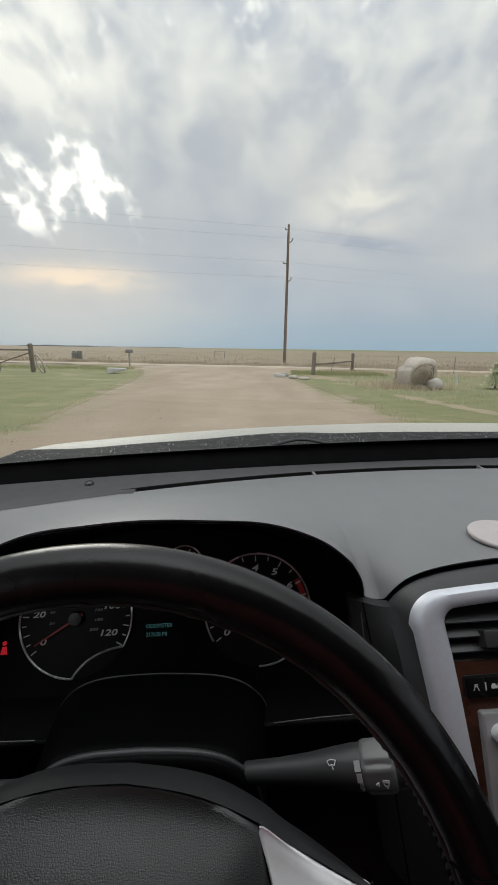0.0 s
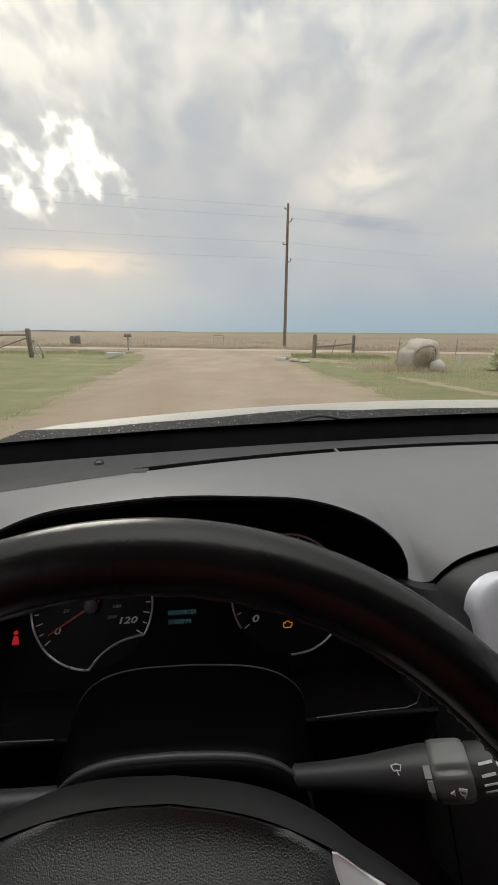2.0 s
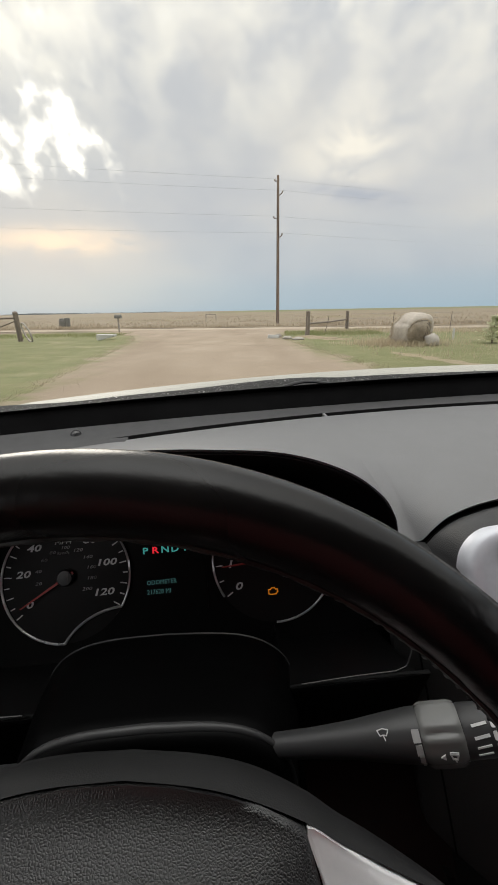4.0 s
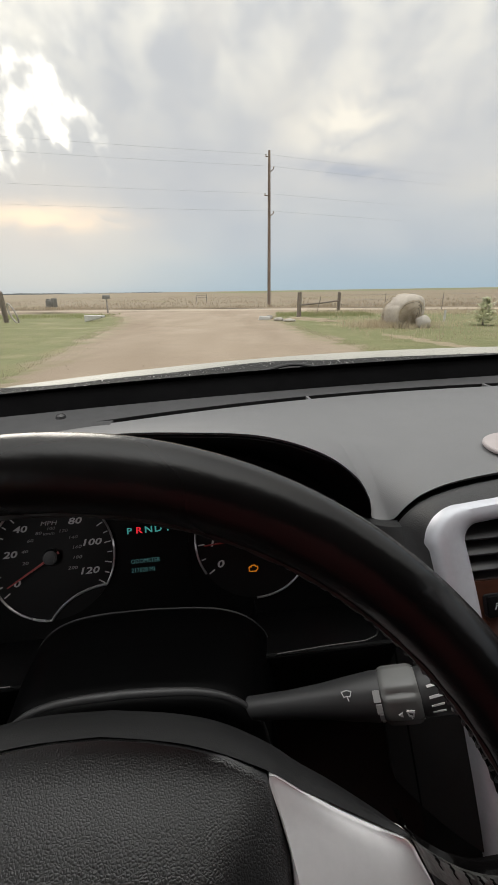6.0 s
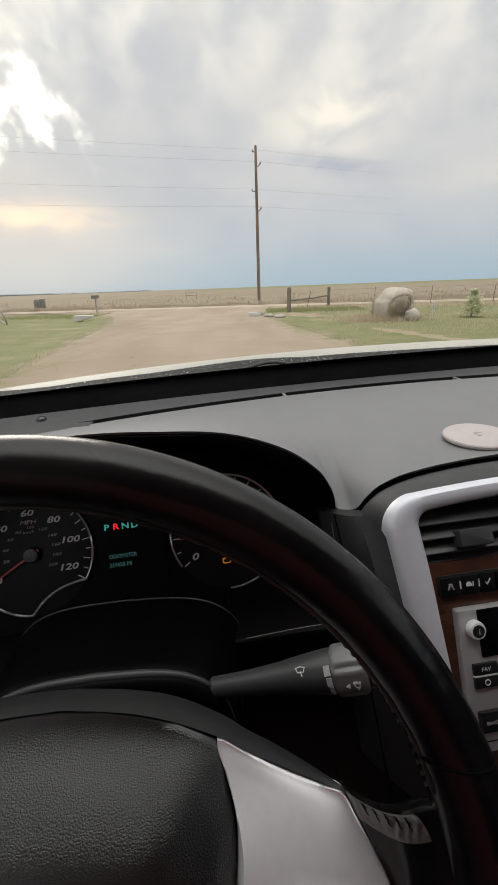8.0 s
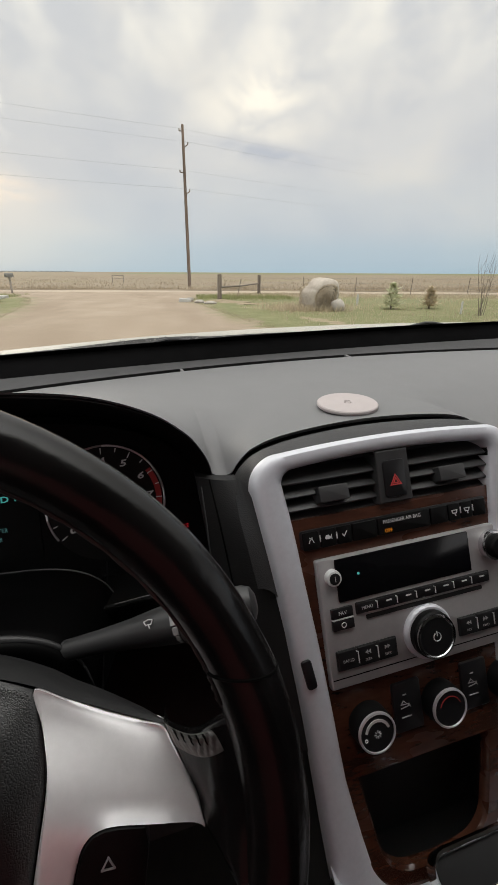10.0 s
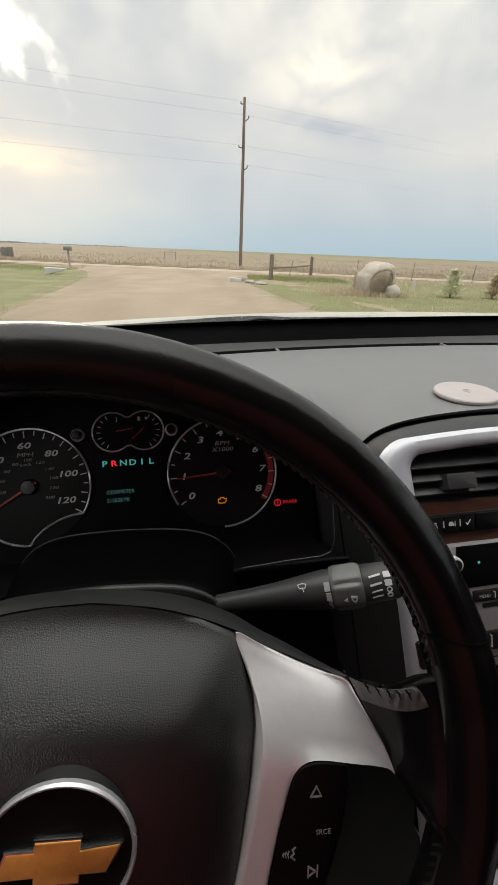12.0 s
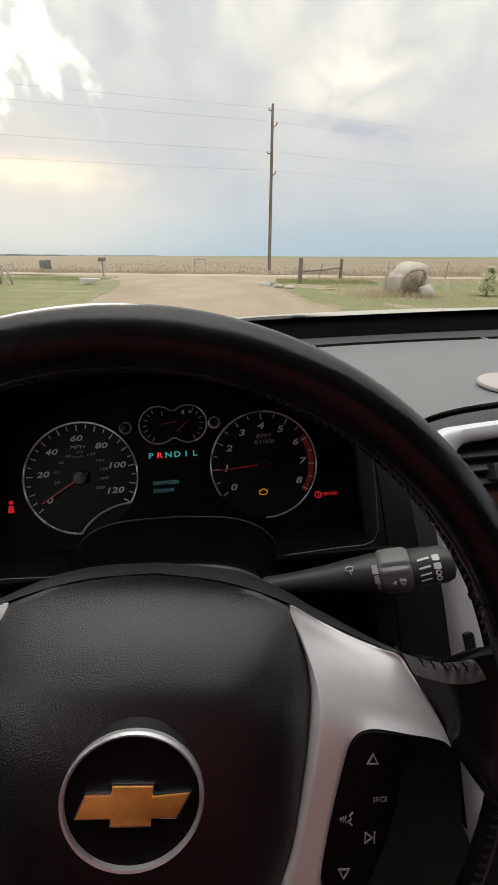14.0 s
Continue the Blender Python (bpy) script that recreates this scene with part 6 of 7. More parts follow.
def blade_material(name, dark, light):
    """Thin leaves that let light through."""
    m = bpy.data.materials.new(name)
    m.use_nodes = True
    nt = m.node_tree
    nt.nodes.clear()
    out = nt.nodes.new("ShaderNodeOutputMaterial")
    d, t, mx = (nt.nodes.new(k) for k in ("ShaderNodeBsdfDiffuse", "ShaderNodeBsdfTranslucent", "ShaderNodeMixShader"))
    g = nt.nodes.new("ShaderNodeNewGeometry")
    n = node(nt, "ShaderNodeTexNoise", Scale=0.7, Detail=3.0)
    f = math_node(nt, "MULTIPLY_ADD", g.outputs["Random Per Island"], 0.5, math_node(nt, "MULTIPLY", n.outputs["Fac"], 0.5))
    col = ramp(nt, f, [(0.25, dark), (0.75, light)])
    link(nt, col, d.inputs[0]), link(nt, col, t.inputs[0])
    mx.inputs[0].default_value = 0.5
    link(nt, d.outputs[0], mx.inputs[1]), link(nt, t.outputs[0], mx.inputs[2])
    link(nt, mx.outputs[0], out.inputs[0])
    return m


# Dry grass lightened in colour to make up for its dim backlit side.
PALE = blade_material("brightened_grass", (0.50, 0.42, 0.31), (0.66, 0.57, 0.43))
STRAW = blade_material("dry_grass", (0.36, 0.30, 0.22), (0.52, 0.445, 0.34))
GREEN = blade_material("green_grass", (0.29, 0.31, 0.15), (0.36, 0.365, 0.19))
NEEDLE = blade_material("spruce_green", (0.54, 0.56, 0.38), (0.68, 0.68, 0.50))
STONE = material("pale_stone", (0.36, 0.32, 0.28), 0.9, vary=0.3, scale=5, second=(0.48, 0.44, 0.39), bump=0.5, bump_scale=20)
CONCRETE = material("pale_concrete", (0.52, 0.51, 0.49), 0.9, vary=0.15, scale=5, bump=0.3, bump_scale=40)
# Dark paint made paler, with distance haze put into the colour.
DARKBOX = material("hazed_dark_paint", (0.17, 0.165, 0.15), 0.7, vary=0.3, scale=8)


def height(x, y):
    """The lie of the land: flat, with a long soft swell far off."""
    far = max(0.0, y - 90)
    return 0.05 * noise.noise(Vector((x * 0.05, y * 0.05, 0.3))) * min(1, max(0, (abs(x + 3) - 9) / 8)) + 0.0000016 * far * far * (1 / (1 + (far / 500) ** 2))


def sheet(name, xs, ys, z, mat, label, category):
    bm = bmesh.new()
    g = [[bm.verts.new((x, y, z(x, y))) for y in ys] for x in xs]
    for i in range(len(xs) - 1):
        for j in range(len(ys) - 1):
            bm.faces.new((g[i][j], g[i + 1][j], g[i + 1][j + 1], g[i][j + 1]))
    return alone(name, bm, mat, label, category, kind="structure", smooth=60)


def spread(a, n, k):
    return sorted({round(s * a * (i / n) ** k, 3) for i in range(n + 1) for s in (-1, 1)})


sheet("ground", spread(2500, 60, 3), [-2500, -900, -300, -120, -60, -30, -15, 0] + [round(2600 * (i / 70) ** 2.6 + 1, 3) for i in range(1, 71)], lambda x, y: height(x, y) - 0.02, DRY,
      "wide flat prairie of dry tan grass reaching the horizon", "ground")


def ragged(name, left, right, y0, y1, z, mat, label, category, step=0.35, rough=0.35, across=14, seed=1.0):
    """A strip of ground with uneven edges: left and right give its sides at each distance."""
    bm = bmesh.new()
    n = int((y1 - y0) / step)
    rows = []
    for i in range(n + 1):
        y = y0 + (y1 - y0) * i / n
        a = left(y) + rough * (noise.noise(Vector((y * 0.9, seed, 0))) + 0.5 * noise.noise(Vector((y * 3.1, seed, 4))))
        b = right(y) + rough * (noise.noise(Vector((y * 0.9, seed + 7, 0))) + 0.5 * noise.noise(Vector((y * 3.1, seed + 7, 4))))
        rows.append([bm.verts.new((a + (b - a) * k / across, y, z)) for k in range(across + 1)])
    for a, b in zip(rows, rows[1:]):
        for k in range(across):
            bm.faces.new((a[k], a[k + 1], b[k + 1], b[k]))
    return alone(name, bm, mat, label, category, kind="structure", smooth=60)


def left_edge(y):
    return float(np.interp(y, [-30, 3, 7.6, 14, 21, 26, 31, 34], [-4.0, -4.0, -4.4, -5.6, -6.9, -8.6, -12.5, -19]))


def right_edge(y):
    return float(np.interp(y, [-30, 5, 10.6, 15, 18.5, 23, 28, 31, 33], [3.0, 2.9, 2.1, 1.2, 0.6, -0.1, 0.5, 3.0, 8]))


ragged("lawn_west", lambda y: -60.0, left_edge, -30, 31.0, 0.0, LAWN, "patchy green spring lawn beside the drive", "lawn", seed=3)
ragged("lawn_east", right_edge, lambda y: 70.0 - max(0, y - 18) * 2.2 if y > 18 else 70.0, -30, 27.0, 0.0, LAWN, "patchy green lawn with dry tufts", "lawn", seed=9)


def drive():
    """The dirt drive with loose shoulders that give way to turf."""
    bm = bmesh.new()
    soil = bm.verts.layers.float.new("soil")
    rows = []
    for i in range(190):
        y = -30 + 63.2 * i / 189
        a, b = left_edge(y) - 1.5, right_edge(y) + 1.5
        row = []
        for k in range(49):
            x = a + (b - a) * k / 48
            v = bm.verts.new((x, y, 0.012 + 0.012 * noise.noise(Vector((x * 0.8, y * 0.25, 6)))))
            v[soil] = max(0.0, min(1.0, (min(x - a, b - x) - 0.35) / 2.1))
            row.append(v)
        rows.append(row)
    for p, q in zip(rows, rows[1:]):
        for k in range(48):
            bm.faces.new((p[k], p[k + 1], q[k + 1], q[k]))
    return alone("driveway", bm, DIRT, "pale packed dirt drive leading out to the road", "driveway", kind="structure", smooth=60)


drive()


def road_mid(x):
    return 34.4 - (0.09 * x if x < 0 else 0.17 * x)


def road_strip():
    bm = bmesh.new()
    rows = []
    for i in range(161):
        x = -260 + 520 * i / 160
        c = road_mid(max(-60, min(60, x))) if abs(x) < 60 else road_mid(math.copysign(60, x)) - (0.05 * (x - 60) if x > 0 else 0.03 * (x + 60))
        w = 1.7 + 0.2 * noise.noise(Vector((x * 0.3, 0, 2)))
        rows.append([bm.verts.new((x, c + w * k / 3, 0.03 - 0.02 * abs(k) / 3)) for k in range(-3, 4)])
    for a, b in zip(rows, rows[1:]):
        for k in range(6):
            bm.faces.new((a[k], b[k], b[k + 1], a[k + 1]))
    return alone("gravel_road", bm, GRAVEL, "pale gravel country road crossing at the drive's end", "road", kind="structure", smooth=60)


road_strip()

# ---- utility pole and its lines ----
PX, PY, PH = 0.08, 47.0, 14.0
pole = thing("utility_pole", "tall weathered wooden utility pole with short insulator brackets", "utility pole", (PX, PY, 0))
part("pole_shaft", lathe([(0.17, -0.3), (0.165, 1.0), (0.145, 7), (0.115, PH - 0.1), (0.105, PH)], 18, Matrix.Translation((PX, PY, 0))), POLEWOOD, pole)
ARMS = [(13.5, -0.32, 0.0), (12.15, 0.42, 0.32), (10.2, -0.42, 0.02), (8.35, 0.42, 0.30)]
for z, side, rise in ARMS:
    tip = (PX + side, PY, z + rise)
    part("bracket", sweep([(PX, PY, z), tip], 0.045, 8), POLEWOOD, pole)
    part("insulator", lathe([(0.05, 0), (0.08, 0.05), (0.05, 0.10), (0.07, 0.15), (0.04, 0.2)], 14, Matrix.Translation(tip)), STONE, pole, "pale insulator")
part("ground_wire", sweep([(PX - 0.17, PY - 0.1, 0.2), (PX - 0.12, PY - 0.08, PH - 1)], 0.012, 6), WIRE, pole)


def line(z, side):
    def p(f, end):
        a = Vector((PX + side, PY, z))
        b = Vector((-75, PY - 29, z + 0.3)) if end < 0 else Vector((85, PY + 34, z - 0.2))
        q = a + (b - a) * f
        q.z -= 0.55 * 4 * f * (1 - f)
        return q
    pts = [p(f, -1) for f in np.linspace(1, 0, 30)] + [p(f, 1) for f in np.linspace(0, 1, 30)[1:]]
    alone("power_line", sweep(pts, [0.0055] * 30 + [0.0055 - 0.0025 * min(1.0, i / 8) for i in range(29)], 6), WIRE, "thin dark power line sagging from the pole", "power line", "power lines")


for z, side, rise in ARMS:
    line(z + rise + 0.2, side)


# ---- fences ----
def fence_post(x, y, h, w, lean=0.0, label="weathered square wooden fence post"):
    bm = bmesh.new()
    rows = []
    rr = random.Random(int(x * 31 + y * 17))
    for z in (-0.2, 0.0, h * 0.33, h * 0.66, h * 0.97, h):
        k = w / 2 * (1.0 - 0.06 * z / h) * (0.8 if z == h else 1)
        rows.append([bm.verts.new((x + lean * z + cx * k + rr.uniform(-0.01, 0.01), y + cy * k, z + (rr.uniform(-0.05, 0.02) if z == h else 0)))
                     for cx, cy in ((1, 0.45), (0.45, 1), (-0.45, 1), (-1, 0.45), (-1, -0.45), (-0.45, -1), (0.45, -1), (1, -0.45))])
    for a, b in zip(rows, rows[1:]):
        for k in range(8):
            bm.faces.new((a[k], a[(k + 1) % 8], b[(k + 1) % 8], b[k]))
    bm.faces.new(rows[-1])
    return alone("fence_post", bm, POST, label, "fence post", "roadside fence posts", smooth=25)


fence_post(1.62, 22.7, 1.32, 0.22, 0.02)
fence_post(4.75, 29.6, 1.25, 0.21, 0.0)
alone("fence_rail", sweep([(1.7, 22.7, 0.68), (3.2, 26.2, 0.66), (4.7, 29.6, 0.70)], 0.045, 8), POST, "thin weathered rail between the corner posts", "fence rail")
alone("steel_stake", sweep([(2.85, 25.6, 0.05), (3.08, 25.7, 1.0)], 0.022, 6), POST, "leaning rusty steel fence stake", "fence stake")
for i, (x, y) in enumerate([(7.6, 28.9), (11.0, 28.2), (14.5, 27.4), (18.0, 26.6), (22, 25.7), (26, 24.8)]):
    alone("wire_fence_stake", sweep([(x, y, -0.1), (x + 0.03, y, 1.15)], 0.02, 6), POST, "thin wire-fence stake in dry grass", "fence stake", "wire fence stakes")
for z in (0.45, 0.75, 1.05):
    alone("fence_wire", sweep([(4.75, 29.6, z), (11.0, 28.2, z), (18, 26.6, z), (26, 24.8, z)], 0.004, 5), WIRE, "thin slack fence wire", "fence wire", "fence wires")
# brace fence to the west
fence_post(-13.9, 22.4, 1.55, 0.24, -0.03)
fence_post(-16.3, 22.9, 1.5, 0.24, 0.0)
alone("fence_rail", sweep([(-16.3, 22.9, 1.2), (-13.9, 22.4, 1.22)], 0.05, 8), POST, "weathered top rail of the brace fence", "fence rail", "brace rails")
alone("fence_rail", sweep([(-16.3, 22.9, 0.4), (-15.1, 22.6, 0.75), (-13.9, 22.4, 1.1)], 0.03, 8), POST, "slanting weathered brace rail of the fence", "fence rail", "brace rails")
hoop = axes((-13.32, 22.15, 0.47), (0.80, -0.55, -0.25), (-0.30, 0.05, 0.95))
alone("wheel_hoop", sweep([hoop @ Vector((0.42 * math.cos(a), 0.50 * math.sin(a), 0)) for a in np.linspace(0, 2 * math.pi, 41)[:-1]], 0.045, 8, closed=True), STONE, "pale hoop of an old wheel leaning on the fence post", "hoop")

# ---- mailbox, cabinet, culvert, far gate ----
mail = thing("mailbox", "dark mailbox on a pale wooden post at the roadside", "mailbox", (-11.75, 31.5, 0))
part("post", box((-11.75, 31.5, 0.5), (0.11, 0.11, 1.0), 0.01), STONE, mail)
bm = bmesh.new()
rows = []
for x in (-0.24, 0.24):
    rows.append([bm.verts.new((-11.75 + x, 31.5 + 0.14 * math.cos(a) if a >= 0 else 0, 1.14 + 0.13 * math.sin(a))) for a in np.linspace(0, math.pi, 9)] + [bm.verts.new((-11.75 + x, 31.36, 1.0)), bm.verts.new((-11.75 + x, 31.64, 1.0))])
for k in range(11):
    bm.faces.new((rows[0][k], rows[0][(k + 1) % 11], rows[1][(k + 1) % 11], rows[1][k]))
bm.faces.new(rows[0][::-1]), bm.faces.new(rows[1])
part("box", bm, DARKBOX, mail, "dark metal box")
cab = thing("utility_cabinet", "dark roadside utility cabinet with a notch", "cabinet", (-22.7, 45.0, 0))
part("body", box((-22.9, 45.0, 0.38), (0.6, 0.6, 0.76), 0.05), DARKBOX, cab)
part("side_box", box((-22.4, 45.0, 0.52), (0.42, 0.5, 0.9), 0.05), DARKBOX, cab)
part("lid", box((-23.0, 45.0, 0.83), (0.3, 0.4, 0.2), 0.04), DARKBOX, cab)
alone("culvert_end", prism([(-0.48, -0.02), (0.48, 0.20), (0.48, 0.30), (-0.48, 0.32)], 0.25, -0.25, axes((-9.2, 22.7, -0.02), (1, 0.1, 0), (0, 0, 1)), 0.03), CONCRETE, "pale concrete culvert end in the grass", "culvert")
alone("culvert_end", prism([(-0.30, 0.0), (0.30, 0.0), (0.27, 0.16), (-0.27, 0.19)], 0.15, -0.15, axes((-0.15, 22.0, 0), (1, 0.1, 0), (0, 0, 1)), 0.03), CONCRETE, "pale concrete culvert end by the drive", "culvert")
# The gate takes the pale stone colour to stand for haze.
far_gate = thing("field_gate", "small grey gate frame far out in the field", "gate", (-9.8, 64.0, 0))
for dx in (-0.75, 0.75):
    part("gate_post", box((-9.8 + dx, 64.0, 0.5), (0.11, 0.11, 1.0)), STONE, far_gate)
part("gate_bar", box((-9.8, 64.0, 0.9), (1.5, 0.1, 0.08)), STONE, far_gate)
part("gate_bar", box((-9.8, 64.0, 0.55), (1.5, 0.1, 0.06)), STONE, far_gate)


# ---- bale, stones, stakes ----
def bale():
    b = thing("hay_bale", "weathered round hay bale, sagging, with pale wrap slumped over it", "hay bale", (5.25, 17.2, 0))
    M = axes((5.28, 17.25, 0.52), (0.97, 0.24, 0), (0, 0, 1))
    rr = random.Random(3)

    def outline(a, r, h):
        """The slumped body: high on one side, sliding away on the other, flat on the ground."""
        q = 1 + 0.09 * noise.noise(Vector((1.8 * math.cos(a), 1.8 * math.sin(a), h * 2.2))) + 0.04 * noise.noise(Vector((5 * math.cos(a), 5 * math.sin(a), h * 5)))
        hump = 0.22 * max(0.0, math.cos(a - radians(52))) ** 2 - 0.14 * max(0.0, math.cos(a - radians(140))) ** 2
        c, n = math.copysign(abs(math.cos(a)) ** 0.85, math.cos(a)), math.copysign(abs(math.sin(a)) ** 0.85, math.sin(a))
        return Vector((0.68 * r * (q + hump) * c - 0.03, max(-0.54, 0.60 * r * (q + hump) * n), h))
    bm = bmesh.new()
    rows = []
    for r, h in ((0.30, -0.72), (0.72, -0.66), (0.92, -0.50), (1.0, -0.2), (1.0, 0.10), (0.98, 0.30), (0.93, 0.44), (0.84, 0.53), (0.70, 0.57)):
        rows.append([bm.verts.new(M @ outline(2 * math.pi * k / 56, r, h)) for k in range(56)])
    for a, c in zip(rows, rows[1:]):
        for k in range(56):
            bm.faces.new((a[k], a[(k + 1) % 56], c[(k + 1) % 56], c[k]))
    bm.faces.new(rows[0][::-1])
    part("wrap", bm, WRAP, b, "pale weathered wrap", 60)
    # the open end bulges out in worn coils of hay
    bm = bmesh.new()
    rows = []
    for i in range(15):
        f = i / 14
        h = 0.66 + 0.012 * (i % 2) - 0.10 * f ** 2
        rows.append([bm.verts.new(M @ outline(2 * math.pi * k / 56, 0.04 + 0.67 * f, h)) for k in range(56)])
    for a, c in zip(rows, rows[1:]):
        for k in range(56):
            bm.faces.new((a[k], a[(k + 1) % 56], c[(k + 1) % 56], c[k]))
    bm.faces.new(rows[0])
    part("hay", bm, HAY, b, "coiled hay at the open end", 40)
    part("wrap_edge", sweep([M @ (outline(a, 0.66, 0.60) + Vector((-0.02, -0.05, 0))) for a in np.linspace(0.1, 2.6, 40)], 0.013, 6), POST, b, "dark torn edge of the wrap")
    for r, a0, a1 in ((0.50, 0.3, 2.3), (0.36, -0.6, 1.2), (0.24, -1.0, 0.6)):       # gaps between the coils
        part("coil_gap", sweep([M @ (outline(a, r, 0.655 - 0.10 * (r / 0.67) ** 2 + 0.012) + Vector((0.10, -0.06, 0))) for a in np.linspace(a0, a1, 30)], [0.004 + 0.013 * math.sin(math.pi * i / 29) for i in range(30)], 6), POST, b)
    part("flap", sweep([M @ Vector(p) for p in ((0.28, 0.60, -0.1), (0.40, 0.66, -0.1), (0.47, 0.64, -0.1), (0.52, 0.67, -0.1))], [0.02, 0.045, 0.035, 0.012], 8), DARKBOX, b, "dark loose flap on top")
    bm = bmesh.new()
    for i in range(2600):        # weathered stems lying over the whole heap
        a, f = rr.uniform(-0.3, math.pi + 0.3), rr.random()
        p = M @ outline(a, 1.0 - 0.35 * f ** 2, -0.4 + 1.0 * f)
        d = Vector((rr.uniform(-0.11, 0.11), rr.uniform(-0.06, 0.0), rr.uniform(-0.13, 0.03)))
        w = Vector((rr.uniform(0.006, 0.02), 0.004, rr.uniform(0, 0.01)))
        bm.faces.new([bm.verts.new(v) for v in (p - w, p + w, p + d + Vector((0, -0.02, 0)))])
    for i in range(1500):        # loose stems round the face and the foot
        a = rr.uniform(0, 2 * math.pi)
        r = rr.uniform(0.1, 0.45) if i % 3 else rr.uniform(0.5, 0.85)
        p = M @ Vector((-0.06 + r * math.cos(a), max(-0.52, -0.13 + r * math.sin(a)) if i % 3 else -0.5, 0.66 + rr.uniform(0, 0.04) if i % 3 else rr.uniform(0.4, 0.9)))
        d = Vector((rr.uniform(-0.1, 0.1), rr.uniform(-0.10, 0.02), rr.uniform(-0.10, 0.08) if i % 3 else rr.uniform(0.02, 0.16)))
        w = Vector((0.006, 0.004, 0))
        bm.faces.new([bm.verts.new(v) for v in (p - w, p + w, p + d)])
    tagged(part("stems", bm, STRAW, b, "loose hay stems", 0), kind="stuff")
    return b


bale()


def boulder(x, y, s, h, label, seed):
    bm = bmesh.new()
    bmesh.ops.create_icosphere(bm, subdivisions=3, radius=1.0)
    for v in bm.verts:
        k = 1 + 0.22 * noise.noise(v.co * 1.4 + Vector((seed, 0, 0)))
        v.co = Vector((x + v.co.x * s * k, y + v.co.y * s * k, h * 0.42 + v.co.z * h * 0.6 * k))
    return alone("boulder", bm, STONE, label, "stone", "stones by the drive", smooth=50)


boulder(5.86, 16.5, 0.28, 0.44, "rounded pale boulder beside the hay bale", 3.0)
boulder(0.55, 21.2, 0.24, 0.16, "flat pale stone at the edge of the drive", 5.0)
boulder(1.05, 20.6, 0.28, 0.13, "flat pinkish stone at the edge of the drive", 8.0)
boulder(0.1, 22.6, 0.2, 0.2, "small pale stone at the edge of the drive", 12.0)
alone("marker_stake", lathe([(0.05, 0), (0.05, 0.42), (0.03, 0.5)], 10, Matrix.Translation((7.7, 19.2, 0))), CONCRETE, "short white marker stake in the grass", "stake", "white marker stakes")
alone("marker_stake", lathe([(0.035, 0), (0.035, 0.40), (0.02, 0.45)], 10, Matrix.Translation((10.0, 14.8, 0))), CONCRETE, "short white marker stake in the grass", "stake", "white marker stakes")


# ---- small trees ----
def spruce(x, y, h, w, seed, mat, label):
    rr = random.Random(seed)
    t = thing("young_spruce", label, "tree", (x, y, 0), "young trees")
    part("trunk", lathe([(0.04, -0.05), (0.03, h * 0.5), (0.008, h)], 8, Matrix.Translation((x, y, 0))), POST, t)
    bm = bmesh.new()
    for i in range(760):
        f = rr.random() ** 1.1
        z = 0.06 * h + f * h * 0.94
        reach = w * (1 - f) ** 0.85 * rr.uniform(0.35, 1.1) * (0.75 + 0.25 * math.sin(z * 22))
        a = rr.uniform(0, 2 * math.pi)
        d = Vector((math.cos(a), math.sin(a), rr.uniform(-0.1, 0.45)))
        p = Vector((x, y, z)) + d * reach * rr.uniform(0.5, 1.0)
        L = rr.uniform(0.10, 0.22)
        side = Vector((-d.y, d.x, 0)) * rr.uniform(0.025, 0.06)
        bm.faces.new([bm.verts.new(v) for v in (p - side, p + side, p + d * L + Vector((0, 0, rr.uniform(-0.02, 0.05))))])
    part("crown", bm, mat, t, "sparse tufted crown", 0)
    return t


spruce(8.45, 17.3, 1.0, 0.80, 1, NEEDLE, "small dark green young spruce")
spruce(10.15, 17.3, 0.86, 0.58, 2, blade_material("brown_needles", (0.56, 0.48, 0.34), (0.70, 0.61, 0.46)), "small browned young conifer")


def sapling(x, y, h, seed):
    rr = random.Random(seed)
    t = thing("bare_sapling", "thin bare leafless sapling", "tree", (x, y, 0), "young trees")
    bm = bmesh.new()
    for k in range(7):
        p = Vector((x + rr.uniform(-0.1, 0.1), y + rr.uniform(-0.1, 0.1), 0))
        pts = [p]
        d = Vector((rr.uniform(-0.2, 0.2), rr.uniform(-0.2, 0.2), 1)).normalized()
        for i in range(6):
            d = (d + Vector((rr.uniform(-0.12, 0.12), rr.uniform(-0.12, 0.12), 0.1))).normalized()
            p = p + d * h / 6 * rr.uniform(0.7, 1.05)
            pts.append(p)
            if i > 1:
                e = (d + Vector((rr.uniform(-0.8, 0.8), rr.uniform(-0.8, 0.8), 0.2))).normalized()
                sweep([p, p + e * h * 0.10, p + e * h * 0.17 + Vector((0, 0, 0.05))], [0.005, 0.004, 0.002], 4, bm=bm)
        sweep(pts, [0.012 - 0.0015 * i for i in range(7)], 5, bm=bm)
    part("branches", bm, POST, t, "", 0)


sapling(10.35, 14.2, 1.9, 4)


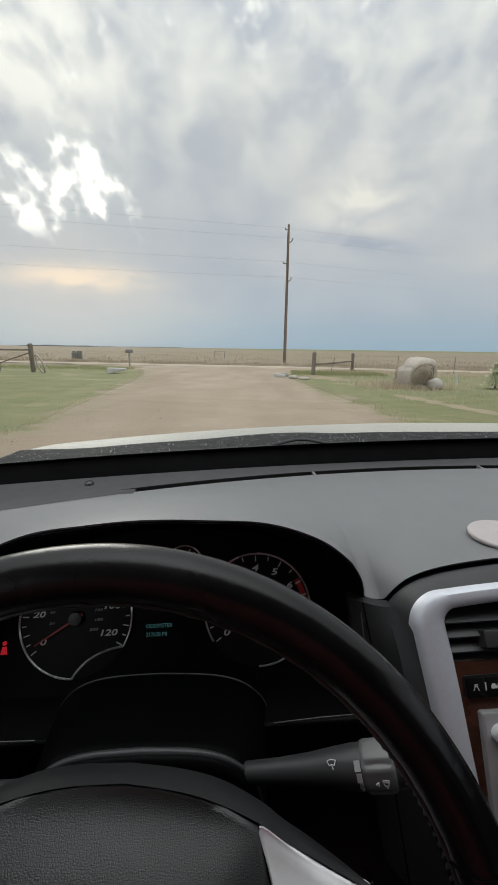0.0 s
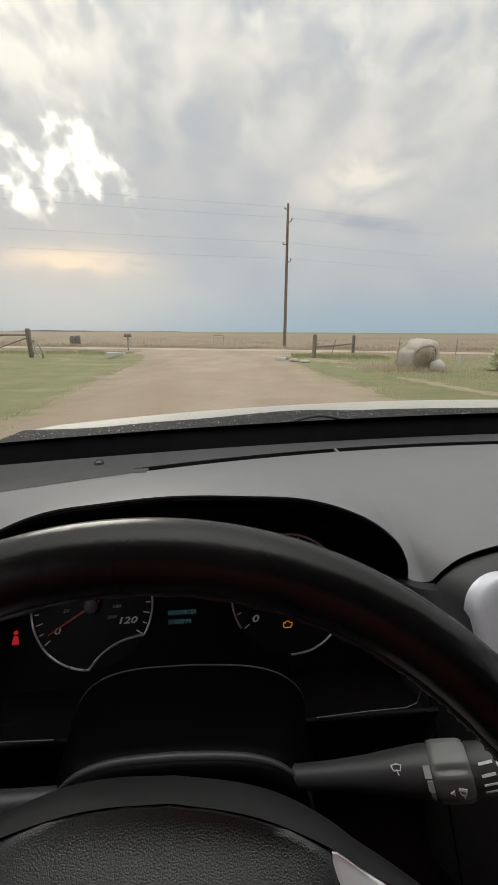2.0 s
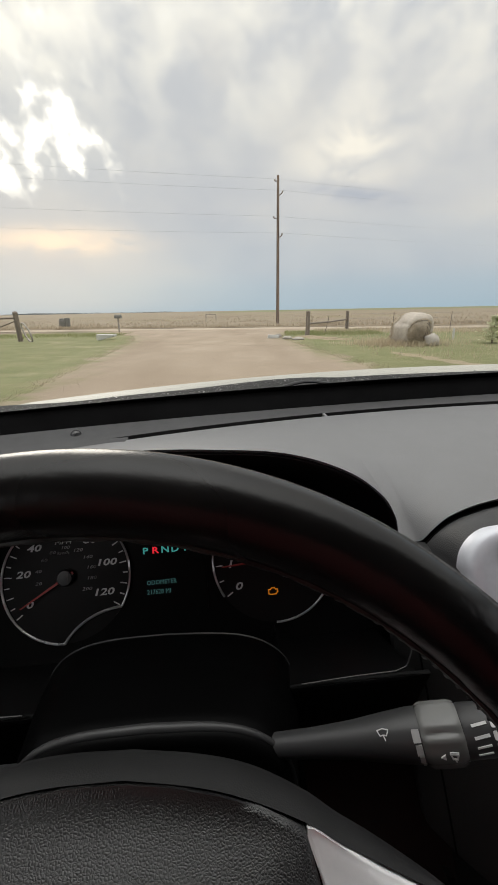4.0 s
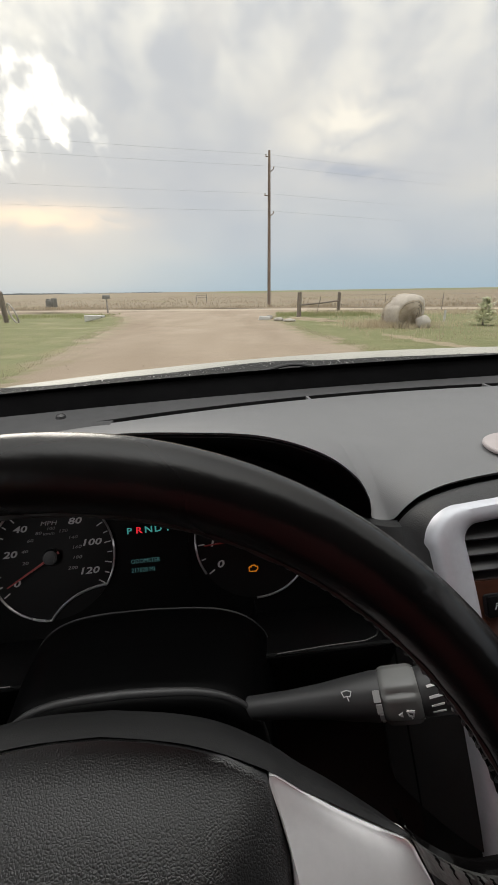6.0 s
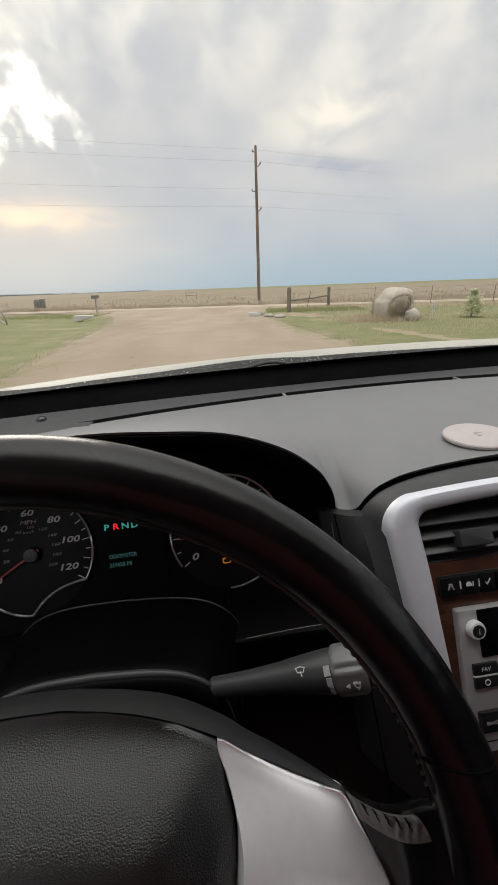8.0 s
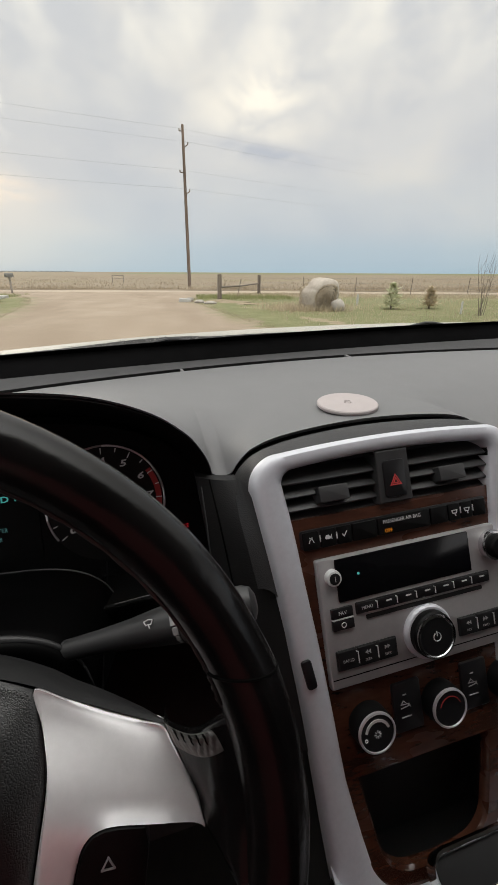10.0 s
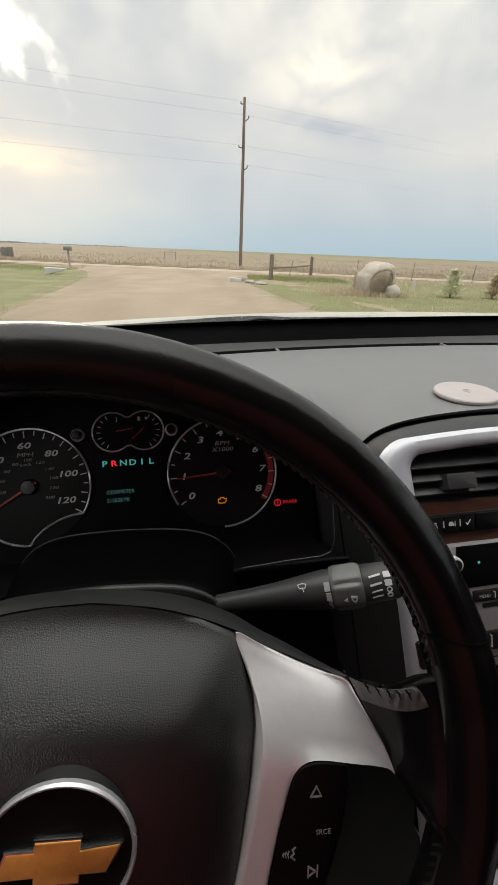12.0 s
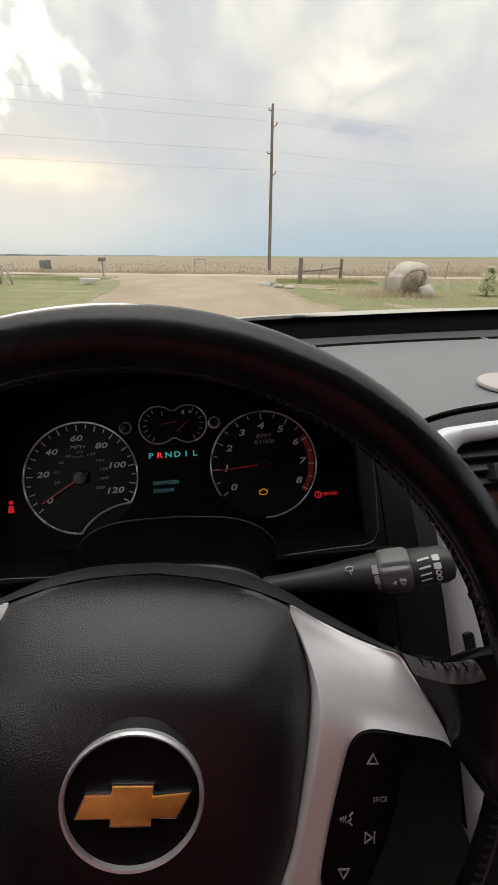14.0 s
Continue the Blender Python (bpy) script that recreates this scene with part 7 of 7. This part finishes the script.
# ---- grass, as blades ----
def blades(name, label, n, spot, low, high, width, mat, seed):
    rr = random.Random(seed)
    co, faces = [], []
    for i in range(n):
        x, y = spot(rr)
        if x is None:
            continue
        h, a = rr.uniform(low, high), rr.uniform(0, 2 * math.pi)
        dx, dy = math.cos(a) * width, math.sin(a) * width
        lx, ly = rr.uniform(-0.35, 0.35) * h, rr.uniform(-0.35, 0.35) * h
        k = len(co)
        co += [(x - dx, y - dy, -0.01), (x + dx, y + dy, -0.01), (x + dx * 0.6 + lx * 0.4, y + dy * 0.6 + ly * 0.4, h * 0.6), (x + lx, y + ly, h)]
        faces += [(k, k + 1, k + 2), (k, k + 2, k + 3)]
    me = bpy.data.meshes.new(name)
    me.from_pydata(co, [], faces)
    me.materials.append(mat)
    return tagged(new(name, me), label, "grass", kind="stuff")


def on_west(rr):
    y = 5.5 + 25 * rr.random() ** 1.3
    x = left_edge(y) - 0.2 - abs(rr.gauss(0, 0.55)) * y * 0.45
    return x, y


def on_east(rr):
    y = 6 + 20 * rr.random() ** 1.2
    x = right_edge(y) + 0.2 + rr.random() ** 1.2 * (4 + y * 0.9)
    return x, y


blades("short_grass", "short green lawn grass", 14000, on_west, 0.004, 0.014, 0.006, GREEN, 11)
blades("short_grass", "short green lawn grass", 14000, on_east, 0.004, 0.016, 0.006, GREEN, 12)
blades("dry_tufts", "tall dry tan grass along the fence", 9000, lambda r: (lambda x: (x, 27.9 - 0.2 * (x - 5) + r.gauss(0, 1.3)))(r.uniform(2.5, 30)), 0.06, 0.24, 0.012, PALE, 13)
blades("dry_tufts", "dry tan grass round the bale", 3500, lambda r: (4.9 + r.gauss(0, 0.8), 17.3 + r.gauss(0, 0.7)), 0.06, 0.30, 0.008, PALE, 14)
blades("dry_tufts", "dry tan tufts scattered in the lawn", 3000, lambda r: (r.uniform(3, 17), r.uniform(12, 25)), 0.03, 0.14, 0.008, PALE, 15)
def in_field(rr):
    """Clumps, thicker where the noise is high."""
    while True:
        y = 38.5 + 110 * rr.random() ** 2.0
        x = rr.uniform(-1.2, 1.2) * y
        if noise.noise(Vector((x * 0.25, y * 0.12, 1.5))) + 0.5 * noise.noise(Vector((x * 0.9, y * 0.5, 4.5))) > rr.uniform(-0.35, 0.45):
            return x, y


blades("field_grass", "rough dry field grass beyond the road", 20000, in_field, 0.05, 0.30, 0.03, STRAW, 16)
blades("field_grass", "taller dry weeds along the far side of the road", 5000, lambda r: (lambda x: (x, road_mid(max(-60, min(60, x))) + 4.2 + abs(r.gauss(0, 0.9))))(r.uniform(-45, 45)), 0.08, 0.38, 0.02, STRAW, 26)
blades("ditch_grass", "green ditch grass beside the road", 5000, lambda r: (r.uniform(0.5, 6), 26.0 + r.gauss(0, 1.2)), 0.05, 0.18, 0.012, GREEN, 17)
blades("ditch_grass", "green ditch grass beside the culvert", 4000, lambda r: (r.uniform(-22, -10), 27.5 + r.gauss(0, 1.4)), 0.05, 0.15, 0.012, GREEN, 18)


def verge(rr, edge, s):
    y = 5 + 26 * rr.random() ** 1.2
    return edge(y) + s * (0.15 + abs(rr.gauss(0, 0.35))), y


blades("verge_tufts", "dry tan tufts along the edge of the drive", 4000, lambda r: verge(r, left_edge, -1), 0.01, 0.05, 0.008, STRAW, 19)
blades("verge_tufts", "dry tan tufts along the edge of the drive", 4000, lambda r: verge(r, right_edge, 1), 0.01, 0.06, 0.008, STRAW, 20)


# distant tree line and low rise
def far_trees():
    rr = random.Random(8)
    co, faces = [], []
    for i in range(1400):
        x = rr.uniform(-640, -470) if rr.random() < 0.8 else rr.uniform(-640, -250)
        y = 1000 + rr.uniform(-30, 30)
        b, s = height(x, y), rr.uniform(1.0, 2.4)
        z = b - 1.0 + rr.uniform(0, 3.5) * (0.5 + 0.5 * noise.noise(Vector((x * 0.02, 0, 0))))
        k = len(co)
        co += [(x - s, y, z), (x + s, y + rr.uniform(-2, 2), z), (x + rr.uniform(-s, s), y, z + s * 1.2)]
        faces.append((k, k + 1, k + 2))
    me = bpy.data.meshes.new("distant_trees")
    me.from_pydata(co, [], faces)
    # Haze over the far trees is put into their grey.
    me.materials.append(material("hazy_trees", (0.26, 0.28, 0.29), 0.9, vary=0.2, scale=0.02))
    tagged(new("distant_trees", me), "low hazy line of far trees on the horizon", "trees", kind="stuff")


far_trees()
sheet("far_field", [40 * i - 60 for i in range(40)], [330, 420, 560, 800, 1200], lambda x, y: height(x, y) + 0.02,
      ground_material("far_crop", [(0.36, (0.17, 0.19, 0.09)), (0.5, (0.205, 0.215, 0.11)), (0.64, (0.25, 0.245, 0.14))], 0.05, 0.3), "strip of green crop far out towards the horizon", "field")


# bare strip of earth in the east lawn, ditch beyond the road, loose ridges of gravel on the drive
def strip(name, pts, width, z, mat, label, category):
    bm = bmesh.new()
    soil = bm.verts.layers.float.new("soil")
    rows = []
    for i, (x, y) in enumerate(pts):
        w = width * (0.6 + 0.4 * math.sin(math.pi * (i + 0.5) / len(pts))) * (1 + 0.3 * noise.noise(Vector((x, y, 2.0))))
        end = min(1.0, 5 * i / len(pts), 5 * (len(pts) - 1 - i) / len(pts))
        row = []
        for k in range(-4, 5):
            v = bm.verts.new((x + w * k / 4, y + 0.05 * k / 4, z + 0.004 * (1 - abs(k) / 4)))
            v[soil] = end * (1 - abs(k) / 4) * 1.2
            row.append(v)
        rows.append(row)
    for a, b in zip(rows, rows[1:]):
        for k in range(8):
            bm.faces.new((a[k], a[k + 1], b[k + 1], b[k]))
    return alone(name, bm, mat, label, category, kind="structure", smooth=60)


EARTH = [(0.36, (0.30, 0.25, 0.165)), (0.5, (0.335, 0.275, 0.19)), (0.64, (0.37, 0.305, 0.22))]
WORN = ground_material("worn_earth", EARTH, 1.5, 0.5)
TRODDEN = ground_material("trodden_earth", EARTH, 1.5, 0.5, None, TURF)
strip("dirt_path", [(3.7 + 1.7 * i / 40 + 0.10 * math.sin(i * 0.9), 14.6 - 5.2 * i / 40) for i in range(41)], 0.50, 0.003, TRODDEN, "narrow worn strip of bare earth in the lawn", "path")
DITCH = ground_material("ditch_stubble", [(0.36, (0.19, 0.145, 0.095)), (0.5, (0.235, 0.185, 0.125)), (0.64, (0.29, 0.23, 0.16))], 0.5, 0.8)
bm = bmesh.new()
rows = []
for i in range(121):
    x = -70 + 140 * i / 120
    c = road_mid(max(-60, min(60, x))) + 3.0
    w = 0.75 + 0.5 * noise.noise(Vector((x * 0.35, 5, 2)))
    rows.append([bm.verts.new((x, c - w, 0.016)), bm.verts.new((x, c, 0.03)), bm.verts.new((x, c + w, 0.016))])
for a, b in zip(rows, rows[1:]):
    for k in range(2):
        bm.faces.new((a[k], b[k], b[k + 1], a[k + 1]))
alone("road_ditch", bm, DITCH, "darker stubbly ditch bank along the road", "ditch", kind="structure", smooth=60)


def gravel_scatter():
    rr = random.Random(31)
    co, faces = [], []
    for i in range(1800):
        y = 5 + 26 * rr.random() ** 1.4
        a, b = left_edge(y), right_edge(y)
        side = rr.random()
        if side < 0.35:
            x = a + abs(rr.gauss(0, 0.5))
        elif side < 0.6:
            x = b - abs(rr.gauss(0, 0.4))
        else:
            track = rr.choice((0.28, 0.52, 0.72))
            x = a + (b - a) * track + rr.gauss(0, 0.5)
        s = rr.uniform(0.006, 0.018) * (1 if rr.random() < 0.97 else 2.2)
        k = len(co)
        co += [(x - s, y - s * 0.6, 0.01), (x + s, y - s * 0.5, 0.01), (x + s * 0.3, y + s, 0.01), (x + rr.uniform(-s, s) * 0.4, y, 0.012 + s * rr.uniform(0.4, 0.9))]
        faces += [(k, k + 1, k + 3), (k + 1, k + 2, k + 3), (k + 2, k, k + 3)]
    me = bpy.data.meshes.new("loose_gravel")
    me.from_pydata(co, [], faces)
    me.materials.append(material("loose_stone", (0.36, 0.285, 0.215), 0.95, vary=0.1, scale=3, second=(0.46, 0.38, 0.30)))
    tagged(new("loose_gravel", me), "loose gravel scattered over the dirt drive", "gravel", kind="stuff")


gravel_scatter()


# bare earth heaped round the corner post
bm = bmesh.new()
rr = random.Random(12)
for x, y, w, h in [(1.6, 22.4, 0.75, 0.10), (2.3, 21.6, 0.8, 0.07), (1.1, 22.2, 0.5, 0.06), (3.0, 20.6, 0.7, 0.04)]:
    for v in bmesh.ops.create_icosphere(bm, subdivisions=3, radius=1.0)["verts"]:
        k = 1 + 0.35 * noise.noise(v.co * 1.7 + Vector((x, y, 0)))
        v.co = Vector((x + v.co.x * w * k, y + v.co.y * w * 0.7 * k, v.co.z * h * k))
alone("earth_mound", bm, WORN, "low heap of bare pinkish earth at the post's foot", "earth", kind="stuff", smooth=60)
